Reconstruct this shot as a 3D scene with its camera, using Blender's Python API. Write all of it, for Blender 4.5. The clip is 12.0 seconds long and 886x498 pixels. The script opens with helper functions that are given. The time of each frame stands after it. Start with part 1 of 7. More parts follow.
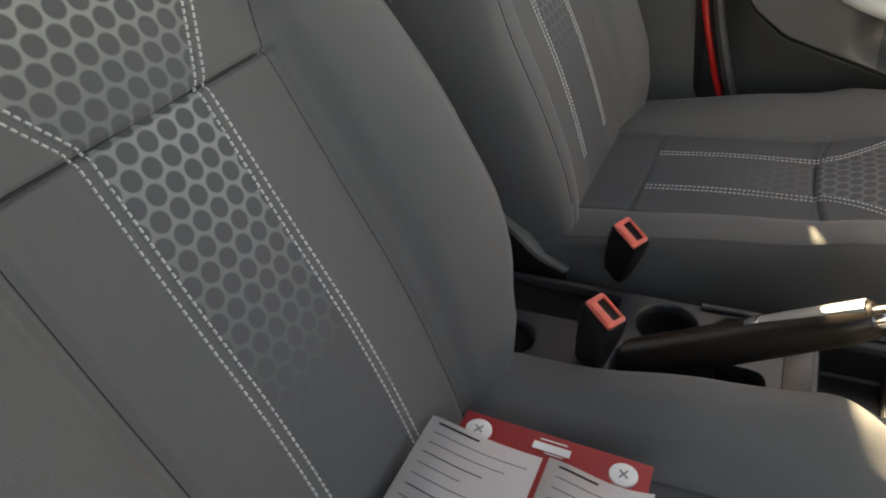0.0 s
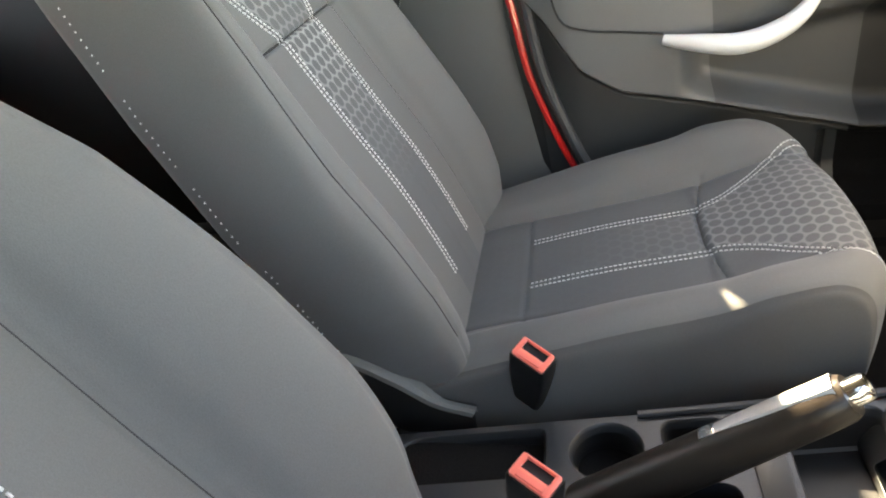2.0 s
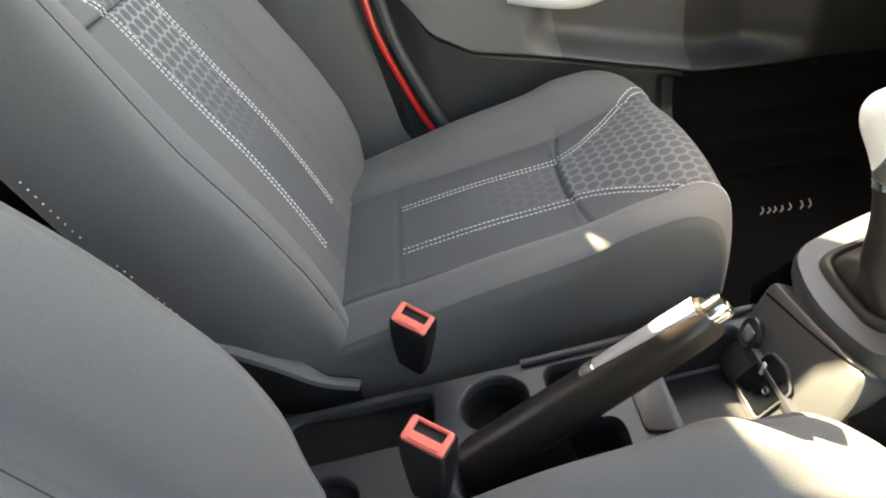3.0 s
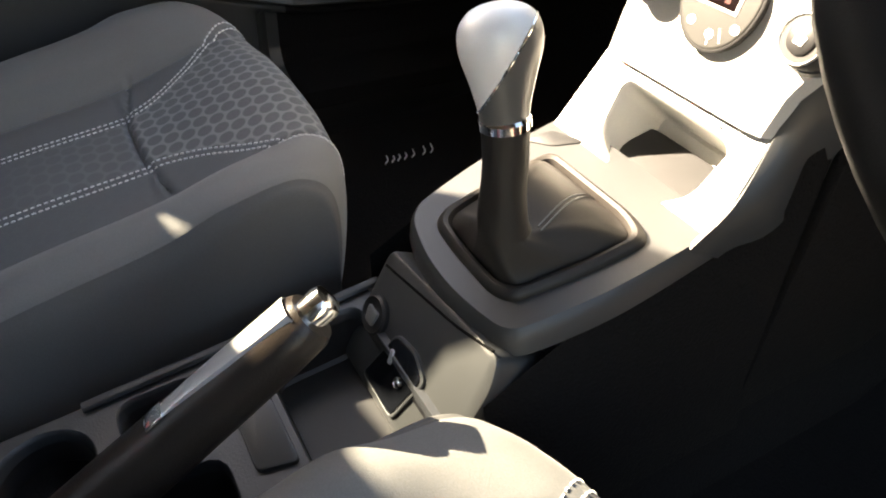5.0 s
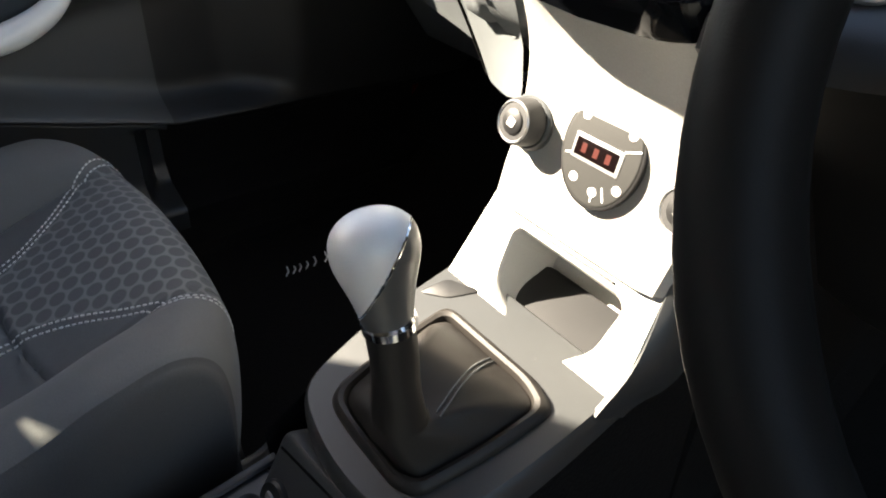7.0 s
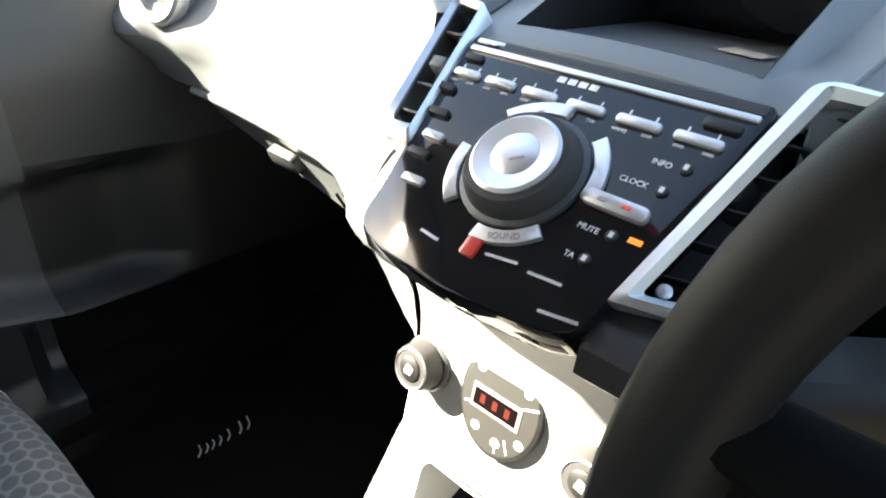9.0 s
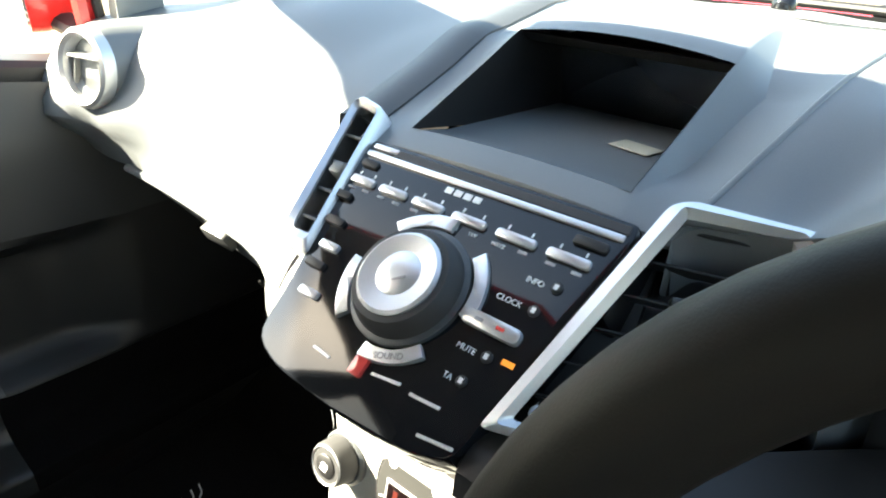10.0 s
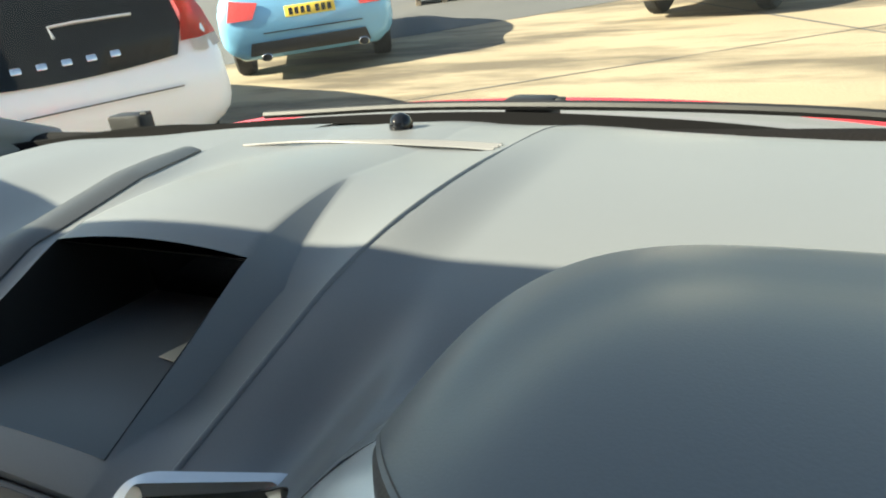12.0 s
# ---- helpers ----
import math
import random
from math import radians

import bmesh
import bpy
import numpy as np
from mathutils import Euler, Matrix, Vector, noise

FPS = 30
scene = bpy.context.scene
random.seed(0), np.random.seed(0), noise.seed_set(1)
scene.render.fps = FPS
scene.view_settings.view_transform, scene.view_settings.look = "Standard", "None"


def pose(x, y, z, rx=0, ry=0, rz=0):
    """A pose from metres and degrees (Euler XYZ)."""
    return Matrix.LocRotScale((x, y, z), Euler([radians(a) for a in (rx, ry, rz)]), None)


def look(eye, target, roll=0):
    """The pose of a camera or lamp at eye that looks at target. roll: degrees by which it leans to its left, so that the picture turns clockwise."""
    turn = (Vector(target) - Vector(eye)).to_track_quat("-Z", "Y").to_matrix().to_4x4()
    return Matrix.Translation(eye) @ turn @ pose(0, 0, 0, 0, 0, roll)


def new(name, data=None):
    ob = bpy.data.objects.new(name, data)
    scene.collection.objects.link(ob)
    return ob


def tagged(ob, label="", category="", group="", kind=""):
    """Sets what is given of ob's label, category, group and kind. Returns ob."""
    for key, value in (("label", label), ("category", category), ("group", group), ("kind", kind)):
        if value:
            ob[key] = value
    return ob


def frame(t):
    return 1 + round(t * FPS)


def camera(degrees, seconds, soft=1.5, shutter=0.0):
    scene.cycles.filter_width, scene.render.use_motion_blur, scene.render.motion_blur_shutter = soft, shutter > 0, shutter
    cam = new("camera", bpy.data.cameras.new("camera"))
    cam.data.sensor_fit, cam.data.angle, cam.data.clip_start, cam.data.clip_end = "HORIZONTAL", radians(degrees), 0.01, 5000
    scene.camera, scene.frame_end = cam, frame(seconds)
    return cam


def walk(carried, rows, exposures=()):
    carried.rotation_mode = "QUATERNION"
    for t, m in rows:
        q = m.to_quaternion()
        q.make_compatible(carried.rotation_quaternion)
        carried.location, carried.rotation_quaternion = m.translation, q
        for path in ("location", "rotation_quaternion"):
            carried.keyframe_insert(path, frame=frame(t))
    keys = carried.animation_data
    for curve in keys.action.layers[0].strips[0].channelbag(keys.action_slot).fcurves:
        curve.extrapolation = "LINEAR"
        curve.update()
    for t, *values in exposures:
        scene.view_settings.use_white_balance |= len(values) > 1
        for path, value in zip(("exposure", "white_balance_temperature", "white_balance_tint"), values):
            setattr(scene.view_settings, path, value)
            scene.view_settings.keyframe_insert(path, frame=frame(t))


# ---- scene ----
from mathutils import bvhtree

cam = camera(63.6, 12.0, soft=2.0)
# seconds, stops, white balance
EXPOSURES = [(0, 4.0, 11000, 15), (0.5, 4.5, 10800, 14), (1, 4.75, 10000, 13), (1.5, 5.0, 10000, 13), (3, 5.25, 9800, 12), (3.7, 5.05, 9300, 13), (5.3, 4.0, 8400, 14), (6, 3.6, 7700, 14), (7, 3.3, 7600, 11), (8.8, 3.9, 7500, 8), (9.5, 3.95, 7450, 5), (10.5, 3.6, 7500, 2), (11.5, 2.5, 7500, 1), (12, 2.12, 7500, 2)]
PATH = [
    (0, (0.682, 0.274, 1.092), (-0.771, -0.37, -0.121), 1.1),
    (0.5, (0.636, 0.255, 1.074), (-0.919, -0.412, 0.008), -0.9),
    (1, (0.576, 0.227, 1.067), (-1.054, -0.383, 0.081), -4.0),
    (1.5, (0.536, 0.221, 1.052), (-1.104, -0.351, 0.061), -7.2),
    (2, (0.509, 0.253, 1.05), (-1.179, -0.139, 0.051), -9.1),
    (2.5, (0.5, 0.26, 1.043), (-1.197, 0.092, -0.002), -8.8),
    (3, (0.502, 0.25, 1.03), (-1.169, 0.21, -0.068), -9.0),
    (3.5, (0.487, 0.245, 0.998), (-1.073, 0.435, -0.239), -7.3),
    (3.7, (0.466, 0.257, 0.98), (-1.054, 0.565, -0.283), -4.7),
    (5.3, (0.352, 0.365, 0.942), (-0.962, 1.23, -0.293), 3.7),
    (5.5, (0.346, 0.372, 0.946), (-0.956, 1.261, -0.285), 4.1),
    (6, (0.338, 0.389, 0.951), (-0.954, 1.312, -0.265), 4.6),
    (6.5, (0.324, 0.398, 0.975), (-0.963, 1.369, -0.208), 4.6),
    (7, (0.305, 0.413, 1.006), (-0.972, 1.444, -0.138), 2.8),
    (7.2, (0.297, 0.422, 1.019), (-0.984, 1.474, -0.1), 2.4),
    (8.8, (0.254, 0.479, 1.117), (-0.956, 1.706, 0.102), 1.0),
    (9, (0.255, 0.481, 1.123), (-0.957, 1.723, 0.13), 1.1),
    (9.5, (0.264, 0.501, 1.15), (-0.945, 1.767, 0.182), 0.6),
    (10, (0.283, 0.532, 1.179), (-0.909, 1.831, 0.236), -0.5),
    (10.5, (0.318, 0.574, 1.206), (-0.853, 1.928, 0.314), -1.7),
    (11, (0.352, 0.628, 1.231), (-0.758, 2.082, 0.424), -4.8),
    (11.5, (0.385, 0.677, 1.247), (-0.656, 2.197, 0.47), -7.6),
    (12, (0.407, 0.722, 1.227), (-0.487, 2.32, 0.422), -8.2),
]
walk(cam, [(t, look(eye, target, roll)) for t, eye, target, roll in PATH], EXPOSURES)

# ---- light ----
SUN_AZ = 234.0
SUN_EL = 35.0
world = bpy.data.worlds.new("sky")
scene.world = world
world.use_nodes = True
wn = world.node_tree.nodes
sky = wn.new("ShaderNodeTexSky")
sky.sky_type = "NISHITA"
sky.sun_disc = False
sky.sun_elevation = radians(SUN_EL)
sky.sun_rotation = radians(SUN_AZ)
wn["Background"].inputs[1].default_value = 0.068
world.node_tree.links.new(sky.outputs[0], wn["Background"].inputs[0])
sun = new("sun", bpy.data.lights.new("sun", "SUN"))
sun.data.energy = 5.0
sun.data.angle = radians(0.6)
sun.data.color = (1.0, 0.95, 0.86)
to_sun = Vector((math.sin(radians(SUN_AZ)) * math.cos(radians(SUN_EL)), math.cos(radians(SUN_AZ)) * math.cos(radians(SUN_EL)), math.sin(radians(SUN_EL))))
sun.matrix_world = look(to_sun * 20, (0, 0, 0))


# ---- materials ----
def material(name, color, rough=0.5, metal=0.0, grain=0.0, grain_size=0.002, bump=0.0, stain=0.12, stain_size=0.15, spec=0.5, emit=0.0, coat=0.0):
    """A surface with fine grain and broad stains; sizes in metres."""
    m = bpy.data.materials.new(name)
    m.use_nodes = True
    n, l = m.node_tree.nodes, m.node_tree.links
    b = n["Principled BSDF"]
    b.inputs["Base Color"].default_value = (*color, 1)
    b.inputs["Roughness"].default_value = rough
    b.inputs["Metallic"].default_value = metal
    b.inputs["Specular IOR Level"].default_value = spec
    b.inputs["Coat Weight"].default_value = coat
    if emit:
        b.inputs["Emission Color"].default_value = (*color, 1)
        b.inputs["Emission Strength"].default_value = emit
    co = n.new("ShaderNodeTexCoord")
    out = None
    if stain or grain:
        big = n.new("ShaderNodeTexNoise")
        big.inputs["Scale"].default_value = 1 / stain_size
        big.inputs["Detail"].default_value = 4
        l.new(co.outputs["Object"], big.inputs["Vector"])
        fine = n.new("ShaderNodeTexNoise")
        fine.inputs["Scale"].default_value = 1 / grain_size
        fine.inputs["Detail"].default_value = 2
        l.new(co.outputs["Object"], fine.inputs["Vector"])
        add = n.new("ShaderNodeMath")
        add.operation = "MULTIPLY_ADD"
        l.new(big.outputs[0], add.inputs[0])
        add.inputs[1].default_value = 2 * stain
        add.inputs[2].default_value = 1 - stain - grain
        add2 = n.new("ShaderNodeMath")
        add2.operation = "MULTIPLY_ADD"
        l.new(fine.outputs[0], add2.inputs[0])
        add2.inputs[1].default_value = 2 * grain
        l.new(add.outputs[0], add2.inputs[2])
        mix = n.new("ShaderNodeVectorMath")
        mix.operation = "SCALE"
        mix.inputs[0].default_value = color
        l.new(add2.outputs[0], mix.inputs["Scale"])
        l.new(mix.outputs[0], b.inputs["Base Color"])
        out = mix
        r = n.new("ShaderNodeMath")
        r.operation = "MULTIPLY_ADD"
        l.new(big.outputs[0], r.inputs[0])
        r.inputs[1].default_value = 0.2 * rough
        r.inputs[2].default_value = 0.9 * rough
        l.new(r.outputs[0], b.inputs["Roughness"])
        if bump:
            bp = n.new("ShaderNodeBump")
            bp.inputs["Strength"].default_value = bump
            bp.inputs["Distance"].default_value = grain_size * 0.5
            l.new(fine.outputs[0], bp.inputs["Height"])
            l.new(bp.outputs[0], b.inputs["Normal"])
    return m


def fabric_material():
    """Grey seat cloth; on the middle panels a print of pale honeycomb lines round grey dots."""
    m = material("seat_cloth", (0.140, 0.141, 0.139), 0.9, grain=0.16, grain_size=0.0012, bump=0.35, stain=0.10, stain_size=0.2, spec=0.25)
    n, l = m.node_tree.nodes, m.node_tree.links
    b = n["Principled BSDF"]
    b.inputs["Sheen Weight"].default_value = 0.15
    b.inputs["Sheen Roughness"].default_value = 0.35
    base = b.inputs["Base Color"].links[0].from_socket
    uv = n.new("ShaderNodeUVMap")
    uv.uv_map = "UVMap"
    pitch = 0.0195

    def op(kind, *args):
        k = n.new("ShaderNodeMath")
        k.operation = kind
        for i, a in enumerate(args):
            if isinstance(a, (int, float)):
                k.inputs[i].default_value = a
            else:
                l.new(a, k.inputs[i])
        return k.outputs[0]

    sep = n.new("ShaderNodeSeparateXYZ")
    l.new(uv.outputs[0], sep.inputs[0])
    dist = []
    for off in (0.0, 0.5):
        x = op("SUBTRACT", op("FRACT", op("ADD", op("DIVIDE", sep.outputs[0], pitch), off + 50)), 0.5)
        y = op("MULTIPLY", op("SUBTRACT", op("FRACT", op("ADD", op("DIVIDE", sep.outputs[1], pitch * 1.732), off + 50)), 0.5), 1.732)
        dist.append(op("SQRT", op("ADD", op("MULTIPLY", x, x), op("MULTIPLY", y, y))))
    near = op("MINIMUM", *dist)
    edge = n.new("ShaderNodeMapRange")
    edge.interpolation_type = "SMOOTHSTEP"
    l.new(near, edge.inputs[0])
    edge.inputs[1].default_value, edge.inputs[2].default_value = 0.365, 0.475
    edge.inputs[3].default_value, edge.inputs[4].default_value = 0.0, 1.0
    at = n.new("ShaderNodeAttribute")
    at.attribute_name = "print"
    fac = op("MULTIPLY", edge.outputs[0], at.outputs["Fac"])
    mix = n.new("ShaderNodeMix")
    mix.data_type = "RGBA"
    l.new(fac, mix.inputs[0])
    panel = n.new("ShaderNodeMix")
    panel.data_type = "RGBA"
    panel.blend_type = "MULTIPLY"
    l.new(op("GREATER_THAN", at.outputs["Fac"], 0.004), panel.inputs[0])
    l.new(base, panel.inputs[6])
    panel.inputs[7].default_value = (0.79, 0.82, 0.86, 1)
    l.new(panel.outputs[2], mix.inputs[6])
    mix.inputs[7].default_value = (0.38, 0.39, 0.375, 1)
    emboss = n.new("ShaderNodeBump")
    emboss.inputs["Strength"].default_value = 0.5
    emboss.inputs["Distance"].default_value = 0.0012
    l.new(fac, emboss.inputs["Height"])
    if b.inputs["Normal"].links:
        l.new(b.inputs["Normal"].links[0].from_socket, emboss.inputs["Normal"])
    l.new(emboss.outputs["Normal"], b.inputs["Normal"])
    l.new(mix.outputs[2], b.inputs["Base Color"])
    return m


def glass_material(name, tint):
    m = bpy.data.materials.new(name)
    m.use_nodes = True
    n, l = m.node_tree.nodes, m.node_tree.links
    n.remove(n["Principled BSDF"])
    tr, gl, mx = n.new("ShaderNodeBsdfTransparent"), n.new("ShaderNodeBsdfGlossy"), n.new("ShaderNodeMixShader")
    tr.inputs[0].default_value = (*tint, 1)
    gl.inputs["Roughness"].default_value = 0.02
    mx.inputs[0].default_value = 0.045
    l.new(tr.outputs[0], mx.inputs[1])
    l.new(gl.outputs[0], mx.inputs[2])
    l.new(mx.outputs[0], n["Material Output"].inputs[0])
    return m


def ground_material():
    """Worn concrete with darker patches and pale dust."""
    m = material("concrete", (0.27, 0.222, 0.155), 0.85, grain=0.12, grain_size=0.03, bump=0.3, stain=0.25, stain_size=1.6, spec=0.2)
    n, l = m.node_tree.nodes, m.node_tree.links
    b = n["Principled BSDF"]
    base = b.inputs["Base Color"].links[0].from_socket
    co = n.new("ShaderNodeTexCoord")
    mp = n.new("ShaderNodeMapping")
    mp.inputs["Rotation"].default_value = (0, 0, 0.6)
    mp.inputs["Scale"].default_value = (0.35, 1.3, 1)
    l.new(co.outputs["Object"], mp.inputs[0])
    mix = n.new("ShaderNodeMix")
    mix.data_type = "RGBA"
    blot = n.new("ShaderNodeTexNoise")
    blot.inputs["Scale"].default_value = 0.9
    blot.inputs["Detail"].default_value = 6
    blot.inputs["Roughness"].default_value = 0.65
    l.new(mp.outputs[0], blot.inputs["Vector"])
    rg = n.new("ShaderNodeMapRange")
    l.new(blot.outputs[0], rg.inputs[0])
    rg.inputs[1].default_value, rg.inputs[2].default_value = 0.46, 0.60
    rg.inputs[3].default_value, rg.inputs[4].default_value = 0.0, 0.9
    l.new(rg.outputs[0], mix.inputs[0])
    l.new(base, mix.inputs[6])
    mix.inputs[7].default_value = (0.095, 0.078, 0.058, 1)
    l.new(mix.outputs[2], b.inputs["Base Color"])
    return m


CLOTH = fabric_material()
# seat cloth again, darker: shade on the cushion sides put into colour
SHADECLOTH = material("shade_toned_side_cloth", (0.098, 0.098, 0.098), 0.92, grain=0.16, grain_size=0.0012, bump=0.35, stain=0.10, stain_size=0.2, spec=0.2)
GLASS = glass_material("windscreen_glass", (0.93, 0.96, 0.95))
TINTED = glass_material("sun_dimming_glass", (0.47, 0.49, 0.48))
CONCRETE = ground_material()
THREAD = material("white_thread", (0.66, 0.66, 0.64), 0.7, stain=0.05)
TRIM = material("charcoal_grained_plastic", (0.055, 0.06, 0.064), 0.44, grain=0.10, grain_size=0.0016, bump=0.3, stain=0.06)
TRIMG = material("grey_grained_plastic", (0.14, 0.143, 0.14), 0.40, grain=0.08, grain_size=0.0016, bump=0.25, stain=0.06)
# grey stack plastic, paled further so its colour carries the sun glare
STACK = material("glare_paled_grained_plastic", (0.40, 0.40, 0.38), 0.38, grain=0.08, grain_size=0.0016, bump=0.3, stain=0.06)
SURROUND = material("dark_grey_grained_plastic", (0.032, 0.034, 0.035), 0.42, grain=0.10, grain_size=0.0009, bump=0.22, stain=0.08)
POST = material("mid_grey_post_plastic", (0.085, 0.087, 0.086), 0.5, grain=0.08, grain_size=0.0012, bump=0.2, stain=0.06)
DASH = material("slate_soft_plastic", (0.128, 0.138, 0.143), 0.40, grain=0.06, grain_size=0.0012, bump=0.09, stain=0.07, stain_size=0.3)
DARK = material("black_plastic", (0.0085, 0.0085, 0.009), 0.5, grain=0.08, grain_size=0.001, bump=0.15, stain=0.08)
MATT = material("matt_black_rubber", (0.004, 0.004, 0.004), 0.95, stain=0.1, spec=0.08)
PILLAR = material("grey_pillar_plastic", (0.19, 0.19, 0.18), 0.6, grain=0.06, grain_size=0.002, bump=0.2)
CONSOLE = material("near_black_grained_plastic", (0.022, 0.024, 0.027), 0.42, grain=0.10, grain_size=0.0016, bump=0.3, stain=0.06)
# armrest plastic darkened: shade in the grip hollow and door front put into colour
DOORDARK = material("darkened_door_plastic", (0.056, 0.057, 0.057), 0.5, grain=0.10, grain_size=0.0016, bump=0.3, stain=0.06)
DOORSHADE = material("shade_dark_door_plastic", (0.013, 0.0132, 0.0135), 0.5, grain=0.10, grain_size=0.0016, bump=0.3, stain=0.06)
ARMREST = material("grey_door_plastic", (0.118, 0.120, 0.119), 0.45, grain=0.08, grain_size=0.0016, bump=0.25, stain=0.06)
DIALGREY = material("dark_grey_dial_plastic", (0.026, 0.026, 0.025), 0.45, grain=0.06, grain_size=0.001, bump=0.15, stain=0.06)
GLOSS = material("gloss_black_panel", (0.006, 0.007, 0.009), 0.06, stain=0.1, spec=0.35)
RUBBER = material("black_rubber", (0.025, 0.025, 0.026), 0.7, grain=0.1, grain_size=0.001, bump=0.2)
SILVER = material("satin_silver_paint", (0.62, 0.63, 0.64), 0.34, 0.75, stain=0.05, grain=0.03, grain_size=0.0015)
HANDLE = material("matt_silver_paint", (0.74, 0.74, 0.72), 0.42, 0.12, stain=0.05, grain=0.03, grain_size=0.0015)
CHROME = material("chrome", (0.78, 0.78, 0.78), 0.12, 1.0, stain=0.04)
MIRROR = material("mirror", (0.86, 0.87, 0.87), 0.02, 1.0, stain=0.0)
LEATHER = material("black_leather", (0.009, 0.009, 0.009), 0.52, grain=0.12, grain_size=0.0008, bump=0.18, stain=0.1, spec=0.13)
KNOBGREY = material("grey_knob_plastic", (0.085, 0.083, 0.078), 0.34, stain=0.05, grain=0.03, grain_size=0.0015)
BOOT = material("dark_brown_black_leather", (0.021, 0.0185, 0.0165), 0.5, grain=0.14, grain_size=0.0010, bump=0.25, stain=0.12, stain_size=0.03, spec=0.3)
GRIP = material("worn_brown_black_leather", (0.022, 0.017, 0.014), 0.32, grain=0.12, grain_size=0.0014, bump=0.3, stain=0.15, stain_size=0.04, spec=0.25)
CARPET = material("black_carpet", (0.008, 0.0075, 0.0075), 0.95, grain=0.3, grain_size=0.003, bump=0.8, stain=0.2, stain_size=0.2, spec=0.1)
LINER = material("grey_headlining", (0.17, 0.17, 0.165), 0.95, grain=0.05, grain_size=0.002, bump=0.2)
RED = material("red_car_paint", (0.62, 0.025, 0.025), 0.22, stain=0.05, coat=0.6)
REDBTN = material("red_release_button", (0.95, 0.20, 0.15), 0.35, stain=0.05)
PAPER = material("white_paper", (0.88, 0.88, 0.86), 0.6, stain=0.04, stain_size=0.05)
REDCARD = material("red_printed_card", (0.72, 0.06, 0.07), 0.45, stain=0.04)
INK = material("grey_ink", (0.30, 0.30, 0.31), 0.6, stain=0.1)
PRINT = material("white_panel_print", (0.75, 0.76, 0.76), 0.5, stain=0.03)
BEIGE = material("beige_label", (0.42, 0.39, 0.30), 0.6, stain=0.05)
AMBER = material("amber_lamp", (0.80, 0.26, 0.03), 0.4, stain=0.0, emit=0.06)
LCD = material("dark_brown_display", (0.004, 0.002, 0.002), 0.15, stain=0.2, stain_size=0.004)
DIGIT = material("lit_red_digits", (0.045, 0.006, 0.004), 0.4, stain=0.0, emit=0.05)
SCREEN = material("dark_display_glass", (0.012, 0.014, 0.018), 0.08, stain=0.1)
WHITE = material("white_car_paint", (0.86, 0.87, 0.90), 0.25, stain=0.03, coat=0.6)
BLUE = material("pale_blue_car_paint", (0.20, 0.46, 0.66), 0.25, 0.15, stain=0.04, coat=0.6)
SAND = material("beige_car_paint", (0.55, 0.52, 0.45), 0.3, stain=0.04, coat=0.5)
TINT = material("dark_car_glass", (0.012, 0.016, 0.02), 0.10, stain=0.1, spec=0.4)
LAMP = material("red_lamp_lens", (0.70, 0.07, 0.06), 0.18, stain=0.2, stain_size=0.04, coat=0.4)
CLEAR = material("pale_lamp_lens", (0.75, 0.70, 0.66), 0.2, stain=0.2, stain_size=0.04)
PLATE = material("yellow_plate", (0.85, 0.60, 0.08), 0.4, stain=0.05)
TYRE = material("tyre_rubber", (0.013, 0.013, 0.013), 0.85, grain=0.1, grain_size=0.01)
ALLOY = material("alloy_wheel", (0.42, 0.43, 0.44), 0.35, 0.8, stain=0.1)
TIMBER = material("weathered_timber", (0.22, 0.17, 0.12), 0.85, grain=0.2, grain_size=0.02, bump=0.3, stain=0.3)
TARMAC = material("old_tarmac", (0.075, 0.075, 0.075), 0.9, grain=0.2, grain_size=0.02, bump=0.4, stain=0.2, stain_size=1.5)


# ---- mesh helpers ----
def finish(bm, sharp=38):
    bmesh.ops.recalc_face_normals(bm, faces=bm.faces)
    for f in bm.faces:
        f.smooth = True
    for e in bm.edges:
        if len(e.link_faces) == 2 and e.calc_face_angle(0) > radians(sharp):
            e.smooth = False
    return bm


def link(name, bm, mat, parent=None, label="", sharp=38):
    finish(bm, sharp)
    me = bpy.data.meshes.new(name)
    bm.to_mesh(me)
    bm.free()
    me.materials.append(mat)
    ob = new(name, me)
    if parent:
        ob.parent = parent
        ob.matrix_parent_inverse = parent.matrix_world.inverted()
    if label:
        ob["label"] = label
    return ob


part = link


def thing(name, place, label, category, group="", kind=""):
    ob = new(name)
    ob.empty_display_size = 0.05
    ob.location = place
    bpy.context.view_layer.update()
    return tagged(ob, label, category, group, kind)


def frame3(o, tilt):
    """Axes across, up along and out of a face that leans back; tilt in degrees from lying flat."""
    a = radians(tilt)
    return Matrix(((1, 0, 0, o[0]), (0, math.cos(a), -math.sin(a), o[1]), (0, math.sin(a), math.cos(a), o[2]), (0, 0, 0, 1)))


def spline(pts, n):
    """n points along a smooth line through the given ones, evenly by length."""
    p = np.array(pts, float)
    q = np.vstack([2 * p[0] - p[1], p, 2 * p[-1] - p[-2]])
    out = []
    for i in range(len(p) - 1):
        a, b, c, d = q[i : i + 4]
        for t in np.linspace(0, 1, 24, endpoint=False):
            out.append(0.5 * (2 * b + (c - a) * t + (2 * a - 5 * b + 4 * c - d) * t * t + (3 * b - a - 3 * c + d) * t**3))
    out.append(p[-1])
    out = np.array(out)
    s = np.r_[0, np.cumsum(np.linalg.norm(np.diff(out, axis=0), axis=1))]
    return np.stack([np.interp(np.linspace(0, s[-1], n), s, out[:, k]) for k in range(p.shape[1])], 1)


